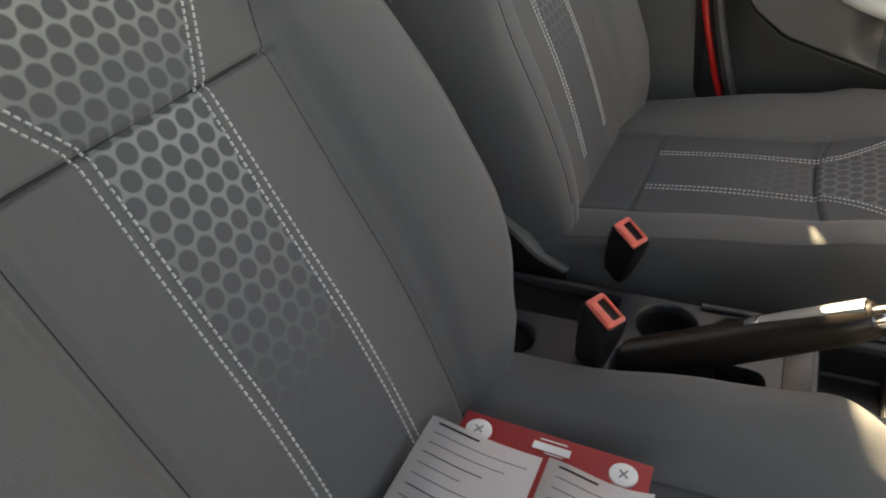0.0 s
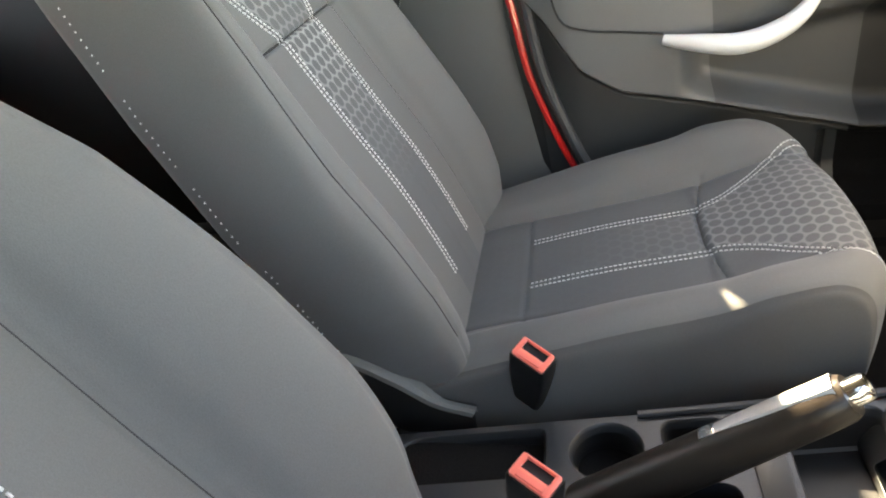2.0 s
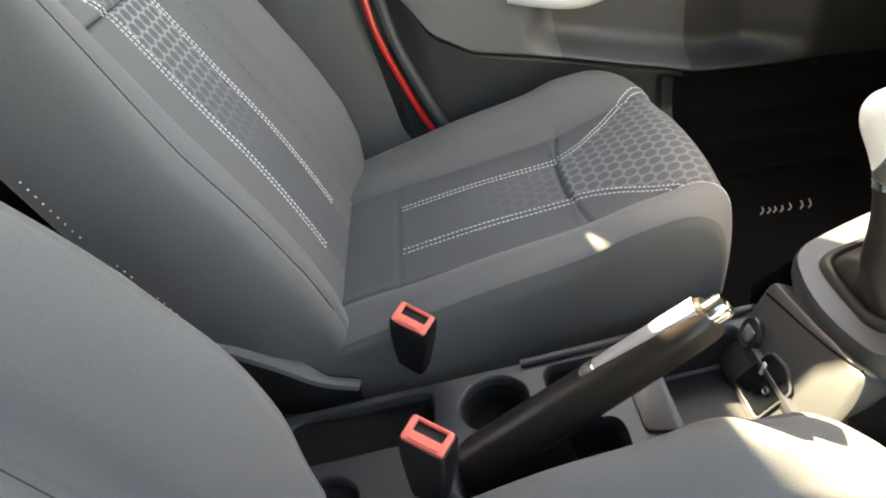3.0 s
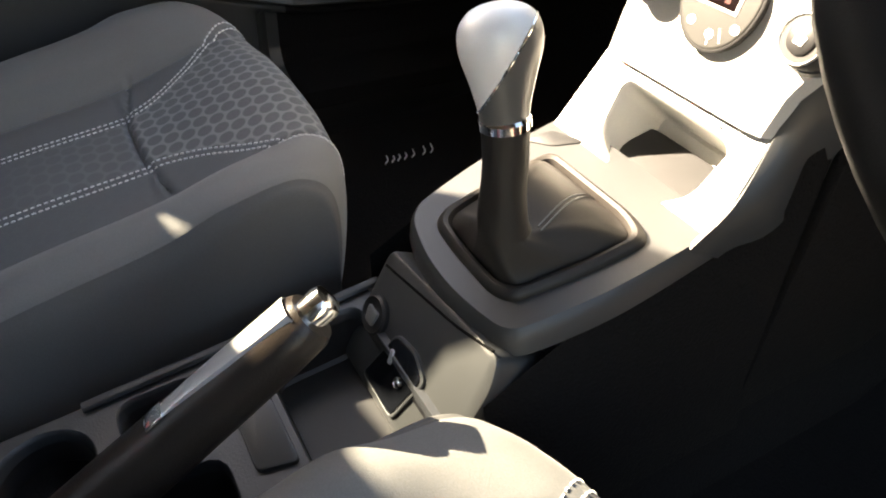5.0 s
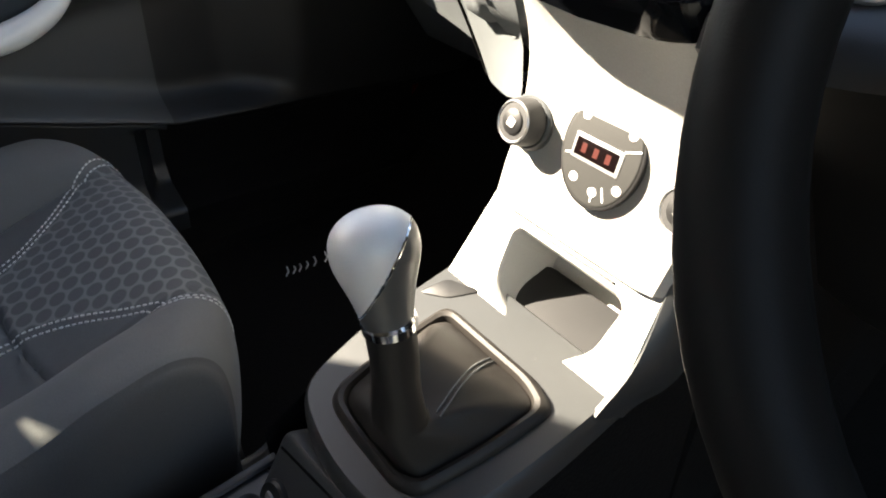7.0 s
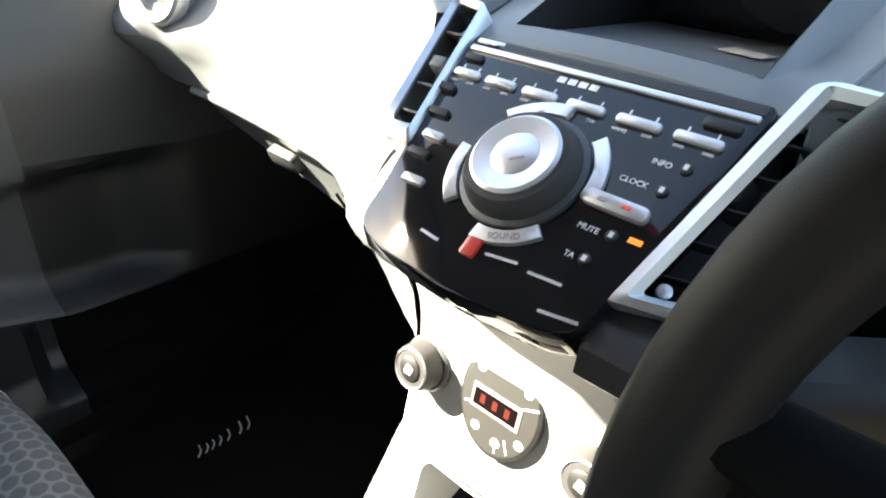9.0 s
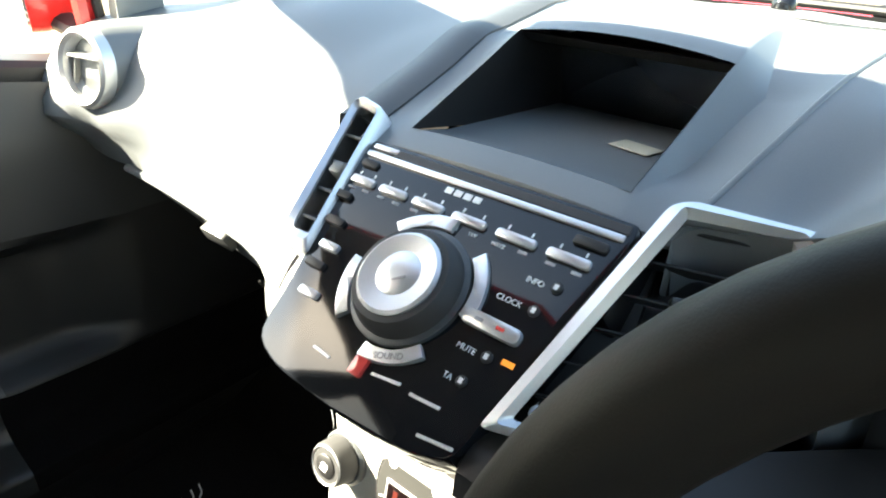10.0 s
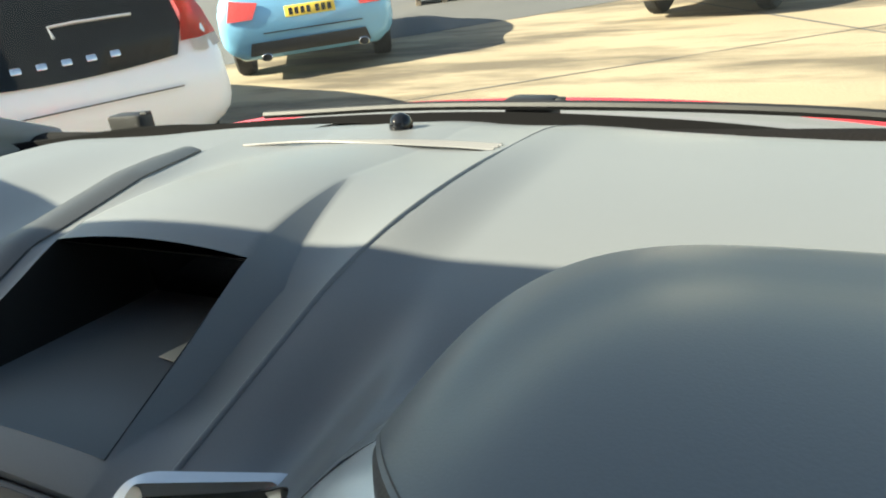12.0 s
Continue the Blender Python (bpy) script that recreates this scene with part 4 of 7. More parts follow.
def binnacle():
    x0 = 0.420
    half = 0.152

    def dome(s, t):
        near = 0.890 - 0.098 * (1 - abs(s) ** 2.6) ** 1.25
        back = 0.930 + 0.150 * (1 - abs(s) ** 2.6) ** (1 / 2.6)
        e = (abs(s) ** 2.6 + t**2.6) ** (1 / 2.6)
        valley = 0.0030 * math.exp(-(((e - 0.66) / 0.09) ** 2)) * smooth01(0.0, 0.25, t)
        return Vector((x0 + half * s * (1 - 0.05 * (1 - t) * abs(s) ** 4), near + (back - near) * t, 1.046 + (0.018 + 0.048 * (1 - abs(s) ** 4)) * math.sqrt(max(0.0, 1 - t**2.2)) - valley))

    ss = np.sin(np.linspace(-math.pi / 2, math.pi / 2, 61))
    bm = bmesh.new()
    loft(bm, [[dome(s, t) for s in ss] for t in np.sin(np.linspace(0, math.pi / 2, 26))])
    for s in (-1, 1):
        loft(bm, [[dome(s, t), dome(s, t) + Vector((0, 0, -0.012)), dome(s, t) + Vector((-0.003 * s, 0, -0.035))] for t in np.linspace(0, 1, 12)])
    c = part("instrument_hood", bm, DASH, dash, "grey domed hood over the instruments")
    # shade on the hood's downward edge is put in as darker plastic
    bm = bmesh.new()
    loft(bm, [[dome(s, 0.0) + Vector((0, dy, dz)) for dy, dz in ((0.003, 0.0003), (-0.003, -0.003), (-0.0045, -0.009), (-0.0025, -0.016), (0.006, -0.021), (0.05, -0.024))] for s in ss])
    part("hood_lip", bm, TRIM, c, "rounded edge of the hood, darkened for its shade")
    bm = bmesh.new()
    outer = [(0.234, 0.849, 1.028), (0.250, 0.871, 1.0455), (0.267, 0.895, 1.056), (0.30, 0.890, 1.066), (0.35, 0.875, 1.076), (0.42, 0.865, 1.080)]
    inner = [(0.235, 0.845, 1.027), (0.266, 0.845, 1.055), (0.295, 0.840, 1.072), (0.318, 0.836, 1.079), (0.36, 0.826, 1.084), (0.42, 0.818, 1.086)]
    o, i = [spline(h + [(2 * x0 - a, b, d) for a, b, d in h[-2::-1]], 60) for h in (outer, inner)]
    loft(bm, [[Vector(a) + Vector((0, 0.004, -0.004)), Vector(a), (Vector(a) + Vector(b)) / 2 + Vector((0, 0, 0.001)), Vector(b) + Vector((0, 0.003, 0.0005)), Vector(b), Vector(b) + Vector((0, 0.002, -0.004))] for a, b in zip(o, i)])
    part("silver_arc", bm, SILVER, c, "satin silver arc round the instruments")
    bm = bmesh.new()
    loft(bm, [[Vector(b) + Vector((0, 0.0025, -0.0035)), Vector(b) + Vector((0, 0.05, -0.006)), Vector(b) + Vector((0, 0.11, -0.008))] for b in i] )
    for sx in (-1, 1):
        side = [Vector(p) for p in i if sx * (p[0] - x0) > 0.124]
        loft(bm, [[p + Vector((0, 0.0025, -0.0035)), p + Vector((-0.02 * sx, 0.03, -0.05)), p + Vector((-0.02 * sx, 0.04, -0.16))] for p in side])
    part("instrument_shroud", bm, DARK, c)
    bm = bmesh.new()
    slab(bm, rounded([(-0.19, -0.09), (0.19, -0.09), (0.185, 0.02), (0.13, 0.075), (-0.13, 0.075), (-0.185, 0.02)], 0.03), frame3((x0, 0.912, 0.965), 74), -0.004, -0.03, 0.003)
    part("instrument_back", bm, DARK, c)
    bm = bmesh.new()
    slab(bm, rounded([(-0.14, -0.07), (0.14, -0.07), (0.125, 0.05), (0.06, 0.075), (-0.06, 0.075), (-0.125, 0.05)], 0.03), frame3((x0, 0.905, 0.955), 70), 0.0, -0.03, 0.003)
    part("instrument_panel", bm, DARK, c)
    f = frame3((x0, 0.905, 0.955), 70)
    for dx in (-0.068, 0.068):
        bm = bmesh.new()
        band(bm, circle(dx, 0.0, 0.055), circle(dx, 0.0, 0.050), f, 0.010, 0.0, 0.002)
        part("dial_ring", bm, TRIM, c)
        bm = bmesh.new()
        box(bm, (0.034, 0.0022, 0.002), f @ pose(dx - 0.018, -0.008, 0.008, 0, 0, 25), 0.0006, 1)
        part("needle", bm, LAMP, c, "red needle")
        for k in range(11):
            a = radians(225 - 27 * k)
            bm = bmesh.new()
            box(bm, (0.008, 0.0016, 0.001), f @ pose(dx + 0.043 * math.cos(a), 0.043 * math.sin(a), 0.001, 0, 0, math.degrees(a)), 0, 1)
            part("dial_mark", bm, PRINT, c)


binnacle()


def stack_panel():
    """Face below the audio unit, with the climate controls, running down into the console."""
    s = thing("centre_stack", (CX, 0.78, 0.60), "sunlit grained plastic centre stack with climate controls and open tray", "centre stack")
    st = [(0.742, 0.912, 0.086), (0.756, 0.888, 0.087), (0.774, 0.858, 0.089), (0.787, 0.822, 0.092), (0.7905, 0.79, 0.095), (0.7885, 0.765, 0.097), (0.780, 0.730, 0.099), (0.772, 0.699, 0.099)]
    prof = spline([(a, b) for a, b, _ in st], 30)
    wid = np.interp(np.linspace(0, 1, 30), np.linspace(0, 1, len(st)), [c for *_, c in st])
    wide = np.interp(np.linspace(0, 1, 30), np.linspace(0, 1, len(st)), [0.086, 0.087, 0.089, 0.092, 0.095, 0.097, 0.084, 0.080])
    bm = bmesh.new()
    rows = []
    for (y, z), w, r in zip(prof, wid, wide):
        row = [(-w - 0.030, 0.12), (-w - 0.012, 0.045), (-w - 0.003, 0.014), (-w + 0.006, 0.003)] + [(u, 0) for u in np.linspace(-w + 0.02, r - 0.02, 12)] + [(r - 0.006, 0.003), (r + 0.003, 0.014), (r + 0.006, 0.045), (r + 0.008, 0.12)]
        rows.append([(CX + u, y + d, z) for u, d in row])
    loft(bm, rows)
    part("fascia", bm, STACK, s)
    # sloping lower face with the open tray
    low = frame3((CX, 0.757, 0.667), 52)
    mouth = rounded([(-0.051, -0.028), (-0.014, -0.046), (0.036, -0.046), (0.058, -0.026), (0.060, 0.018), (0.051, 0.025), (-0.058, 0.026), (-0.062, 0.018)], [0.02, 0.02, 0.02, 0.018, 0.008, 0.008, 0.008, 0.008], 5)
    bm = bmesh.new()
    holed(bm, rounded([(-0.098, -0.056), (0.070, -0.056), (0.086, -0.040), (0.088, -0.013), (0.079, 0.042), (-0.099, 0.042)], 0.004, 2), [mouth], low, 0.012, [0.075], 0.004)
    part("tray", bm, STACK, s, "open storage tray")
    # rounded dark flank on the driver's side
    bm = bmesh.new()
    rows = []
    for i, (x, y, z) in enumerate(spline([(0.107, 0.715, 0.630), (0.1065, 0.749, 0.657), (0.098, 0.778, 0.694), (0.0965, 0.787, 0.722), (0.106, 0.796, 0.752), (0.118, 0.80, 0.785)], 24)):
        g = 0.22 + 0.78 * smooth01(0, 12, i)
        rows.append([(x - 0.004, y + 0.003, z + 0.0005), (x + 0.001, y, z + 0.0005), (x + 0.008 * g, y + 0.003, z - 0.004), (x + 0.016 * g, y + 0.012, z - 0.004 - 0.010 * g), (x + 0.019 * g, y + 0.03, z - 0.006 - 0.044 * g), (x + 0.006 * g - 0.004, y + 0.05, z - 0.01 - 0.11 * g), (x - 0.006, y + 0.06, z - 0.02 - 0.25 * g)])
    loft(bm, rows)
    part("flank_panel", bm, SURROUND, s, "dark grained rounded side of the stack")
    bm = bmesh.new()
    slab(bm, rounded([(-0.016, -0.037), (0.036, -0.037), (0.055, -0.010), (0.056, 0.045), (-0.058, 0.045), (-0.052, -0.012)], 0.012), frame3((CX, 0.768, 0.629), 4), 0.002, -0.01, 0.002)
    part("tray_mat", bm, RUBBER, s, "dusty black rubber tray mat")
    for dy in (0.0, 0.007):
        bm = bmesh.new()
        box(bm, (0.078, 0.0020, 0.003), low @ pose(-0.004 + dy, 0.0365 - dy, 0.0005), 0.0006, 1)
        part("slot_line", bm, DARK, s)
    # climate dial
    DIAL = CLI @ Matrix.Translation((-0.004, 0.0, 0.004)) @ Matrix.Diagonal((1.12, 1.34, 0.4, 1.0))
    bm = bmesh.new()
    slab(bm, circle(0.0, 0.003, 0.0325, 40), DIAL, 0.003, -0.01, 0.0015)
    d = part("climate_dial", bm, DARK, s, "round silver climate panel with a red display")
    bm = bmesh.new()
    slab(bm, circle(0.0, 0.003, 0.0305, 40), DIAL, 0.005, -0.01, 0.0015)
    part("dial_face", bm, DIALGREY, d)
    bm = bmesh.new()
    slab(bm, rounded([(-0.022, -0.006), (0.018, -0.006), (0.018, 0.008), (-0.022, 0.008)], 0.001), DIAL, 0.0065, 0, 0.0006)
    part("bezel", bm, SILVER, d)
    bm = bmesh.new()
    slab(bm, rounded([(-0.020, -0.004), (0.015, -0.004), (0.015, 0.006), (-0.020, 0.006)], 0.001), DIAL, 0.0075, 0, 0.0004)
    part("display_strip", bm, LCD, d, "dark display with red digits")
    for k in (-0.0125, -0.0025, 0.0075):
        bm = bmesh.new()
        box(bm, (0.0040, 0.0052, 0.0003), DIAL @ pose(k, 0.001, 0.0077), 0, 1)
        part("digit_bar", bm, DIGIT, d)
    for a, ln in ((18, 0.012), (198, 0.008), (-80, 0.008), (-60, 0.008)):
        bm = bmesh.new()
        box(bm, (ln, 0.0009, 0.0006), DIAL @ pose(0.024 * math.cos(radians(a)), 0.003 + 0.024 * math.sin(radians(a)), 0.0052, 0, 0, a), 0, 1)
        part("joint_line", bm, PRINT, d)
    for x, y in ((-0.019, 0.018), (0.0, 0.024), (0.019, 0.018), (-0.014, -0.016), (0.004, -0.019), (0.021, -0.012)):
        bm = bmesh.new()
        slab(bm, circle(x, y, 0.0035, 14, 0.0026), DIAL, 0.0058, 0, 0.0003)
        part("symbol", bm, PRINT, d)
    for dx in (-0.0785, 0.0785):
        m = CLI @ Matrix.Translation((dx, -0.002, 0))
        bm = bmesh.new()
        lathe(bm, [(0.0225, -0.004), (0.0225, 0.003), (0.0205, 0.005)], m, 32)
        k = part("climate_knob", bm, TRIM, s, "black ribbed climate knob with a silver cap")
        bm = bmesh.new()
        prof2 = [(0.0185, 0.004), (0.0178, 0.018), (0.0165, 0.021), (0.0135, 0.0215)]
        rings = []
        for r, h in prof2:
            rings.append([m @ Vector(((r + 0.0006 * (i % 2)) * math.cos(2 * math.pi * i / 48), (r + 0.0006 * (i % 2)) * math.sin(2 * math.pi * i / 48), h)) for i in range(48)])
        loft(bm, rings, True, True)
        part("grip", bm, RUBBER, k)
        bm = bmesh.new()
        band(bm, circle(0, 0, 0.0165), circle(0, 0, 0.0148), m, 0.0215, 0.018, 0.001)
        part("silver_ring", bm, SILVER, k)
        bm = bmesh.new()
        lathe(bm, [(0.010, 0.019), (0.010, 0.0225), (0.0085, 0.0235)], m, 24)
        cap = part("cap", bm, DARK, k, "dark knob cap")
        bm = bmesh.new()
        slab(bm, rounded([(-0.004, -0.003), (0.003, -0.004), (0.005, 0.002), (-0.002, 0.004)], 0.001), m, 0.0242, 0.0230, 0.0002)
        part("symbol", bm, PRINT, cap)
    return s


stack_panel()


def audio():
    a = thing("audio_unit", PAN @ Vector((0, -0.05, 0)), "gloss black car audio panel with silver keys and a large knob", "car stereo")
    right = [(0.0, 0.0395), (0.108, 0.0395), (0.1085, 0.030), (0.0975, -0.048), (0.0885, -0.0965), (0.086, -0.122), (0.060, -0.132), (0.0, -0.135)]
    out = rounded(right + [(-x, y) for x, y in right[::-1] if x > 0], [0.0] + [0.004] * 4 + [0.012, 0.02, 0.0] + [0.02, 0.012] + [0.004] * 4, 3)
    bm = bmesh.new()
    slab(bm, out, PAN, 0.0, -0.03, 0.002)
    part("face_panel", bm, GLOSS, a)
    bm = bmesh.new()
    box(bm, (0.222, 0.07, 0.05), PAN @ pose(0, 0.02, -0.04), 0.004)
    part("case", bm, DARK, a)
    bm = bmesh.new()
    box(bm, (0.208, 0.0044, 0.0024), PAN @ pose(0, 0.0279, 0.0004), 0.0008)
    part("silver_bar", bm, SILVER, a, "long silver bar under the disc slot")
    bm = bmesh.new()
    box(bm, (0.186, 0.0060, 0.002), PAN @ pose(0.012, 0.0337, 0.0002), 0.0004, 1)
    part("disc_slot", bm, DARK, a)
    bm = bmesh.new()
    box(bm, (0.024, 0.0040, 0.0024), PAN @ pose(-0.090, 0.0345, 0.0006), 0.0008)
    part("slot_end", bm, SILVER, a)
    # maker's mark as plain bars
    for k in range(4):
        bm = bmesh.new()
        box(bm, (0.0062, 0.0046, 0.0006), PAN @ pose(-0.0205 + 0.0080 * k, 0.0206, 0.0003), 0.0002, 1)
        part("mark_bar", bm, PRINT, a)
    for x, w in zip((-0.090, -0.060, -0.0275, 0.0075, 0.044, 0.081), (0.023, 0.025, 0.027, 0.027, 0.029, 0.029)):
        bm = bmesh.new()
        slab(bm, rounded([(x - w / 2, 0.0022), (x + w / 2, 0.0022), (x + w / 2, 0.0082), (x - w / 2, 0.0082)], 0.0026), PAN, 0.0024, -0.002, 0.0010)
        part("preset_key", bm, SILVER, a)
        for dx in (-0.3, 0.3):
            bm = bmesh.new()
            box(bm, (0.0011, 0.0030, 0.0004), PAN @ pose(x + dx * w, 0.0112, 0.0002), 0, 1)
            part("key_mark", bm, PRINT, a)
            text = {(0.0075, -0.3): "PQRS", (0.0075, 0.3): "TUV", (0.044, -0.3): "WXYZ"}.get((x, dx))
            if text:
                words("legend", text, PAN @ Matrix.Translation((x + dx * w, -0.0026, 0.0003)), 0.0034, PRINT, a)
                continue
            bm = bmesh.new()
            box(bm, (0.0065, 0.0020, 0.0004), PAN @ pose(x + dx * w, -0.0014, 0.0002), 0, 1)
            part("key_legend", bm, INK, a)
    for x, y, w, h in ((0.088, 0.0185, 0.022, 0.006), (-0.0945, 0.0195, 0.016, 0.0055)):
        bm = bmesh.new()
        slab(bm, rounded([(x - w / 2, y - h / 2), (x + w / 2, y - h / 2), (x + w / 2, y + h / 2), (x - w / 2, y + h / 2)], 0.002), PAN, 0.002, -0.002, 0.0008)
        part("small_key", bm, DARK, a)
    # volume knob
    m = PAN @ Matrix.Translation((-0.001, -0.049, 0))
    bm = bmesh.new()
    lathe(bm, [(0.0405, -0.001), (0.0405, 0.003), (0.0390, 0.004)], m, 48)
    k = part("volume_knob", bm, TRIM, a, "large black rubber knob with a spun silver cap")
    bm = bmesh.new()
    lathe(bm, [(0.0370, 0.0), (0.0365, 0.006), (0.0350, 0.012), (0.0320, 0.0165), (0.0290, 0.0172)], m, 48)
    part("knob_grip", bm, RUBBER, k)
    bm = bmesh.new()
    lathe(bm, [(0.0280, 0.013), (0.0280, 0.0184), (0.0258, 0.0198), (0.0150, 0.0182), (0.0138, 0.0190), (0.0040, 0.0195)], m, 48)
    part("knob_cap", bm, SILVER, k, "spun silver cap")
    bm = bmesh.new()
    box(bm, (0.009, 0.0014, 0.0006), m @ pose(0.004, -0.003, 0.0196, 0, 0, 35), 0, 1)
    part("knob_mark", bm, INK, k)
    for a0, a1 in ((-4, 48), (86, 138), (176, 228), (-94, -42)):
        bm = bmesh.new()
        seg = [radians(t) for t in np.linspace(a0, a1, 12)]
        pts = [(0.0515 * math.cos(t), 0.0515 * math.sin(t)) for t in seg] + [(0.0425 * math.cos(t), 0.0425 * math.sin(t)) for t in seg[::-1]]
        slab(bm, pts, m, 0.0035, -0.002, 0.001)
        part("ring_key", bm, SILVER, a, "curved silver key round the knob")
    words("legend", "SOUND", m @ Matrix.Rotation(radians(22), 4, "Z") @ Matrix.Translation((0.0, -0.0470, 0.0037)), 0.0058, INK, a)
    # right-hand column of small keys with their words
    for text, tx, ty, kx, ky, size in (("INFO", 0.0705, -0.0150, 0.0845, -0.0137, 0.0072), ("CLOCK", 0.0625, -0.0312, 0.0800, -0.0312, 0.0072), ("MUTE", 0.0560, -0.0668, 0.0705, -0.0660, 0.0072), ("TA", 0.0555, -0.0850, 0.0652, -0.0842, 0.0070)):
        words("legend", text, PAN @ Matrix.Translation((tx, ty, 0.0003)), size * 0.72, PRINT, a)
        bm = bmesh.new()
        lathe(bm, [(0.0036, -0.001), (0.0036, 0.0012), (0.0028, 0.002)], PAN @ Matrix.Translation((kx, ky, 0)), 20)
        part("round_key", bm, DARK, a)
        bm = bmesh.new()
        box(bm, (0.0026, 0.0034, 0.0006), PAN @ pose(kx, ky, 0.0021), 0, 1)
        part("key_light", bm, PRINT, a)
    bm = bmesh.new()
    slab(bm, rounded([(0.0425, -0.0540), (0.0830, -0.0545), (0.0830, -0.0450), (0.0425, -0.0445)], 0.0042), PAN, 0.004, -0.002, 0.0014)
    part("skip_key", bm, SILVER, a, "wide silver skip and call key")
    for x, mt in ((0.055, INK), (0.070, LAMP)):
        bm = bmesh.new()
        box(bm, (0.0055, 0.0022, 0.0005), PAN @ pose(x, -0.0495, 0.0042), 0, 1)
        part("key_symbol", bm, mt, a)
    bm = bmesh.new()
    box(bm, (0.0080, 0.0034, 0.0006), PAN @ pose(0.0835, -0.0640, 0.0004, 0, 0, 0), 0, 1)
    part("warning_lamp", bm, AMBER, a, "small amber warning lamp")
    for x, y in ((-0.0985, -0.0100), (-0.088, -0.0300), (-0.078, -0.0480), (-0.079, -0.0630), (-0.068, -0.082)):
        bm = bmesh.new()
        slab(bm, rounded([(x - 0.009, y - 0.003), (x + 0.009, y - 0.003), (x + 0.009, y + 0.003), (x - 0.009, y + 0.003)], 0.002), PAN, 0.003, -0.002, 0.001)
        part("side_key", bm, SILVER if y in (-0.048, -0.082) else DARK, a)
    for x, y, w, ang in ((0.022, -0.104, 0.022, 8), (0.052, -0.1035, 0.022, 4), (0.071, -0.119, 0.024, 8), (-0.03, -0.110, 0.016, -5)):
        bm = bmesh.new()
        box(bm, (w, 0.0022, 0.0008), PAN @ pose(x, y, 0.0004, 0, 0, ang), 0.0003, 1)
        part("silver_line", bm, SILVER, a)
    bm = bmesh.new()
    slab(bm, rounded([(-0.004, -0.112), (0.006, -0.112), (0.006, -0.098), (-0.004, -0.098)], 0.002), PAN, 0.003, -0.002, 0.001)
    part("red_key", bm, LAMP, a, "small red hazard key")
    return a


audio()


# ---- centre console and levers ----
def console():
    c = thing("centre_console", (CX, 0.3, 0.35), "dark grey plastic centre console with cup holders and bins", "console")
    top = frame3((CX, 0.30, 0.487), 7.5)
    outer = rounded([(-0.098, -0.40), (0.098, -0.40), (0.094, 0.245), (-0.090, 0.245)], [0.05, 0.05, 0.01, 0.01], 5)
    holes = [
        rounded([(-0.088, -0.27), (-0.018, -0.27), (-0.018, -0.098), (-0.086, -0.098)], [0.03, 0.012, 0.012, 0.012], 4),
        circle(-0.047, -0.036, 0.039),
        rounded([(-0.082, 0.020), (-0.040, 0.020), (-0.040, 0.085), (-0.080, 0.085)], 0.016, 4),
        rounded([(0.004, -0.085), (0.066, -0.085), (0.066, 0.085), (0.004, 0.085)], 0.022, 4),
        circle(0.036, -0.215, 0.036),
        rounded([(-0.078, 0.135), (0.080, 0.135), (0.080, 0.228), (-0.078, 0.228)], 0.014, 4),
    ]
    bm = bmesh.new()
    holed(bm, outer, holes, top, 0.14, [0.085, 0.065, 0.05, 0.05, 0.07, 0.055], 0.003)
    part("console_top", bm, CONSOLE, c)
    # added dark linings put the deep shade of the bins into colour
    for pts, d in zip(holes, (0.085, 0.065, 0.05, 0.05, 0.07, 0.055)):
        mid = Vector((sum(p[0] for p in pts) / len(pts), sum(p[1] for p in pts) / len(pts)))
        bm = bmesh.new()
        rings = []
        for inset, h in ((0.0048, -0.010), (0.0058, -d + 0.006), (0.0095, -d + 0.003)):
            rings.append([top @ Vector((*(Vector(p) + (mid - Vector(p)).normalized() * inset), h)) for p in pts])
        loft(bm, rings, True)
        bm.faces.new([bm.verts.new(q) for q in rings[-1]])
        part("bin_shade_lining", bm, DARK, c, "dark lining added for the bin's shade")
    for x in (CX - 0.108, CX + 0.108):
        bm = bmesh.new()
        box(bm, (0.012, 0.62, 0.50), Matrix.Translation((x, 1.135, 0.56)), 0.003)
        part("tunnel_side", bm, CARPET, c, "black carpeted side of the tunnel")
    for x in (-0.0905, 0.0930):
        bm = bmesh.new()
        tube(bm, [top @ Vector((x, y, 0.003)) for y in np.linspace(0.0, 0.255, 12)], 0.0048, 8, 0.7)
        part("side_rail", bm, CONSOLE, c)
    bm = bmesh.new()
    slab(bm, rounded([(-0.052, 0.100), (0.036, 0.100), (0.044, 0.130), (-0.058, 0.130)], 0.006), top, 0.004, -0.02, 0.002)
    part("divider", bm, SURROUND, c)
    # rear face of the gear pedestal
    rear = frame3((CX, 0.5395, 0.5346), 66)
    bm = bmesh.new()
    slab(bm, rounded([(-0.080, -0.075), (0.086, -0.075), (0.090, 0.030), (0.082, 0.055), (-0.074, 0.040)], 0.010), rear, 0.0, -0.05, 0.006)
    part("socket_face", bm, SURROUND, c)
    bm = bmesh.new()
    tube(bm, [rear @ Vector((x, y, 0.0002)) for x, y in spline([(-0.068, 0.026), (-0.02, 0.034), (0.037, 0.044), (0.076, 0.055)], 16)], 0.0012, 6)
    part("seam", bm, MATT, c)
    s = rear @ Matrix.Translation((-0.052, -0.014, 0))
    bm = bmesh.new()
    lathe(bm, [(0.0175, -0.002), (0.0175, 0.004), (0.0155, 0.006), (0.014, 0.005)], s, 28)
    k = part("power_socket", bm, DARK, c, "round black power socket with a cap")
    bm = bmesh.new()
    slab(bm, rounded([(-0.006, -0.008), (0.006, -0.008), (0.008, 0.006), (-0.008, 0.006)], 0.002), s, 0.0075, 0.003, 0.001)
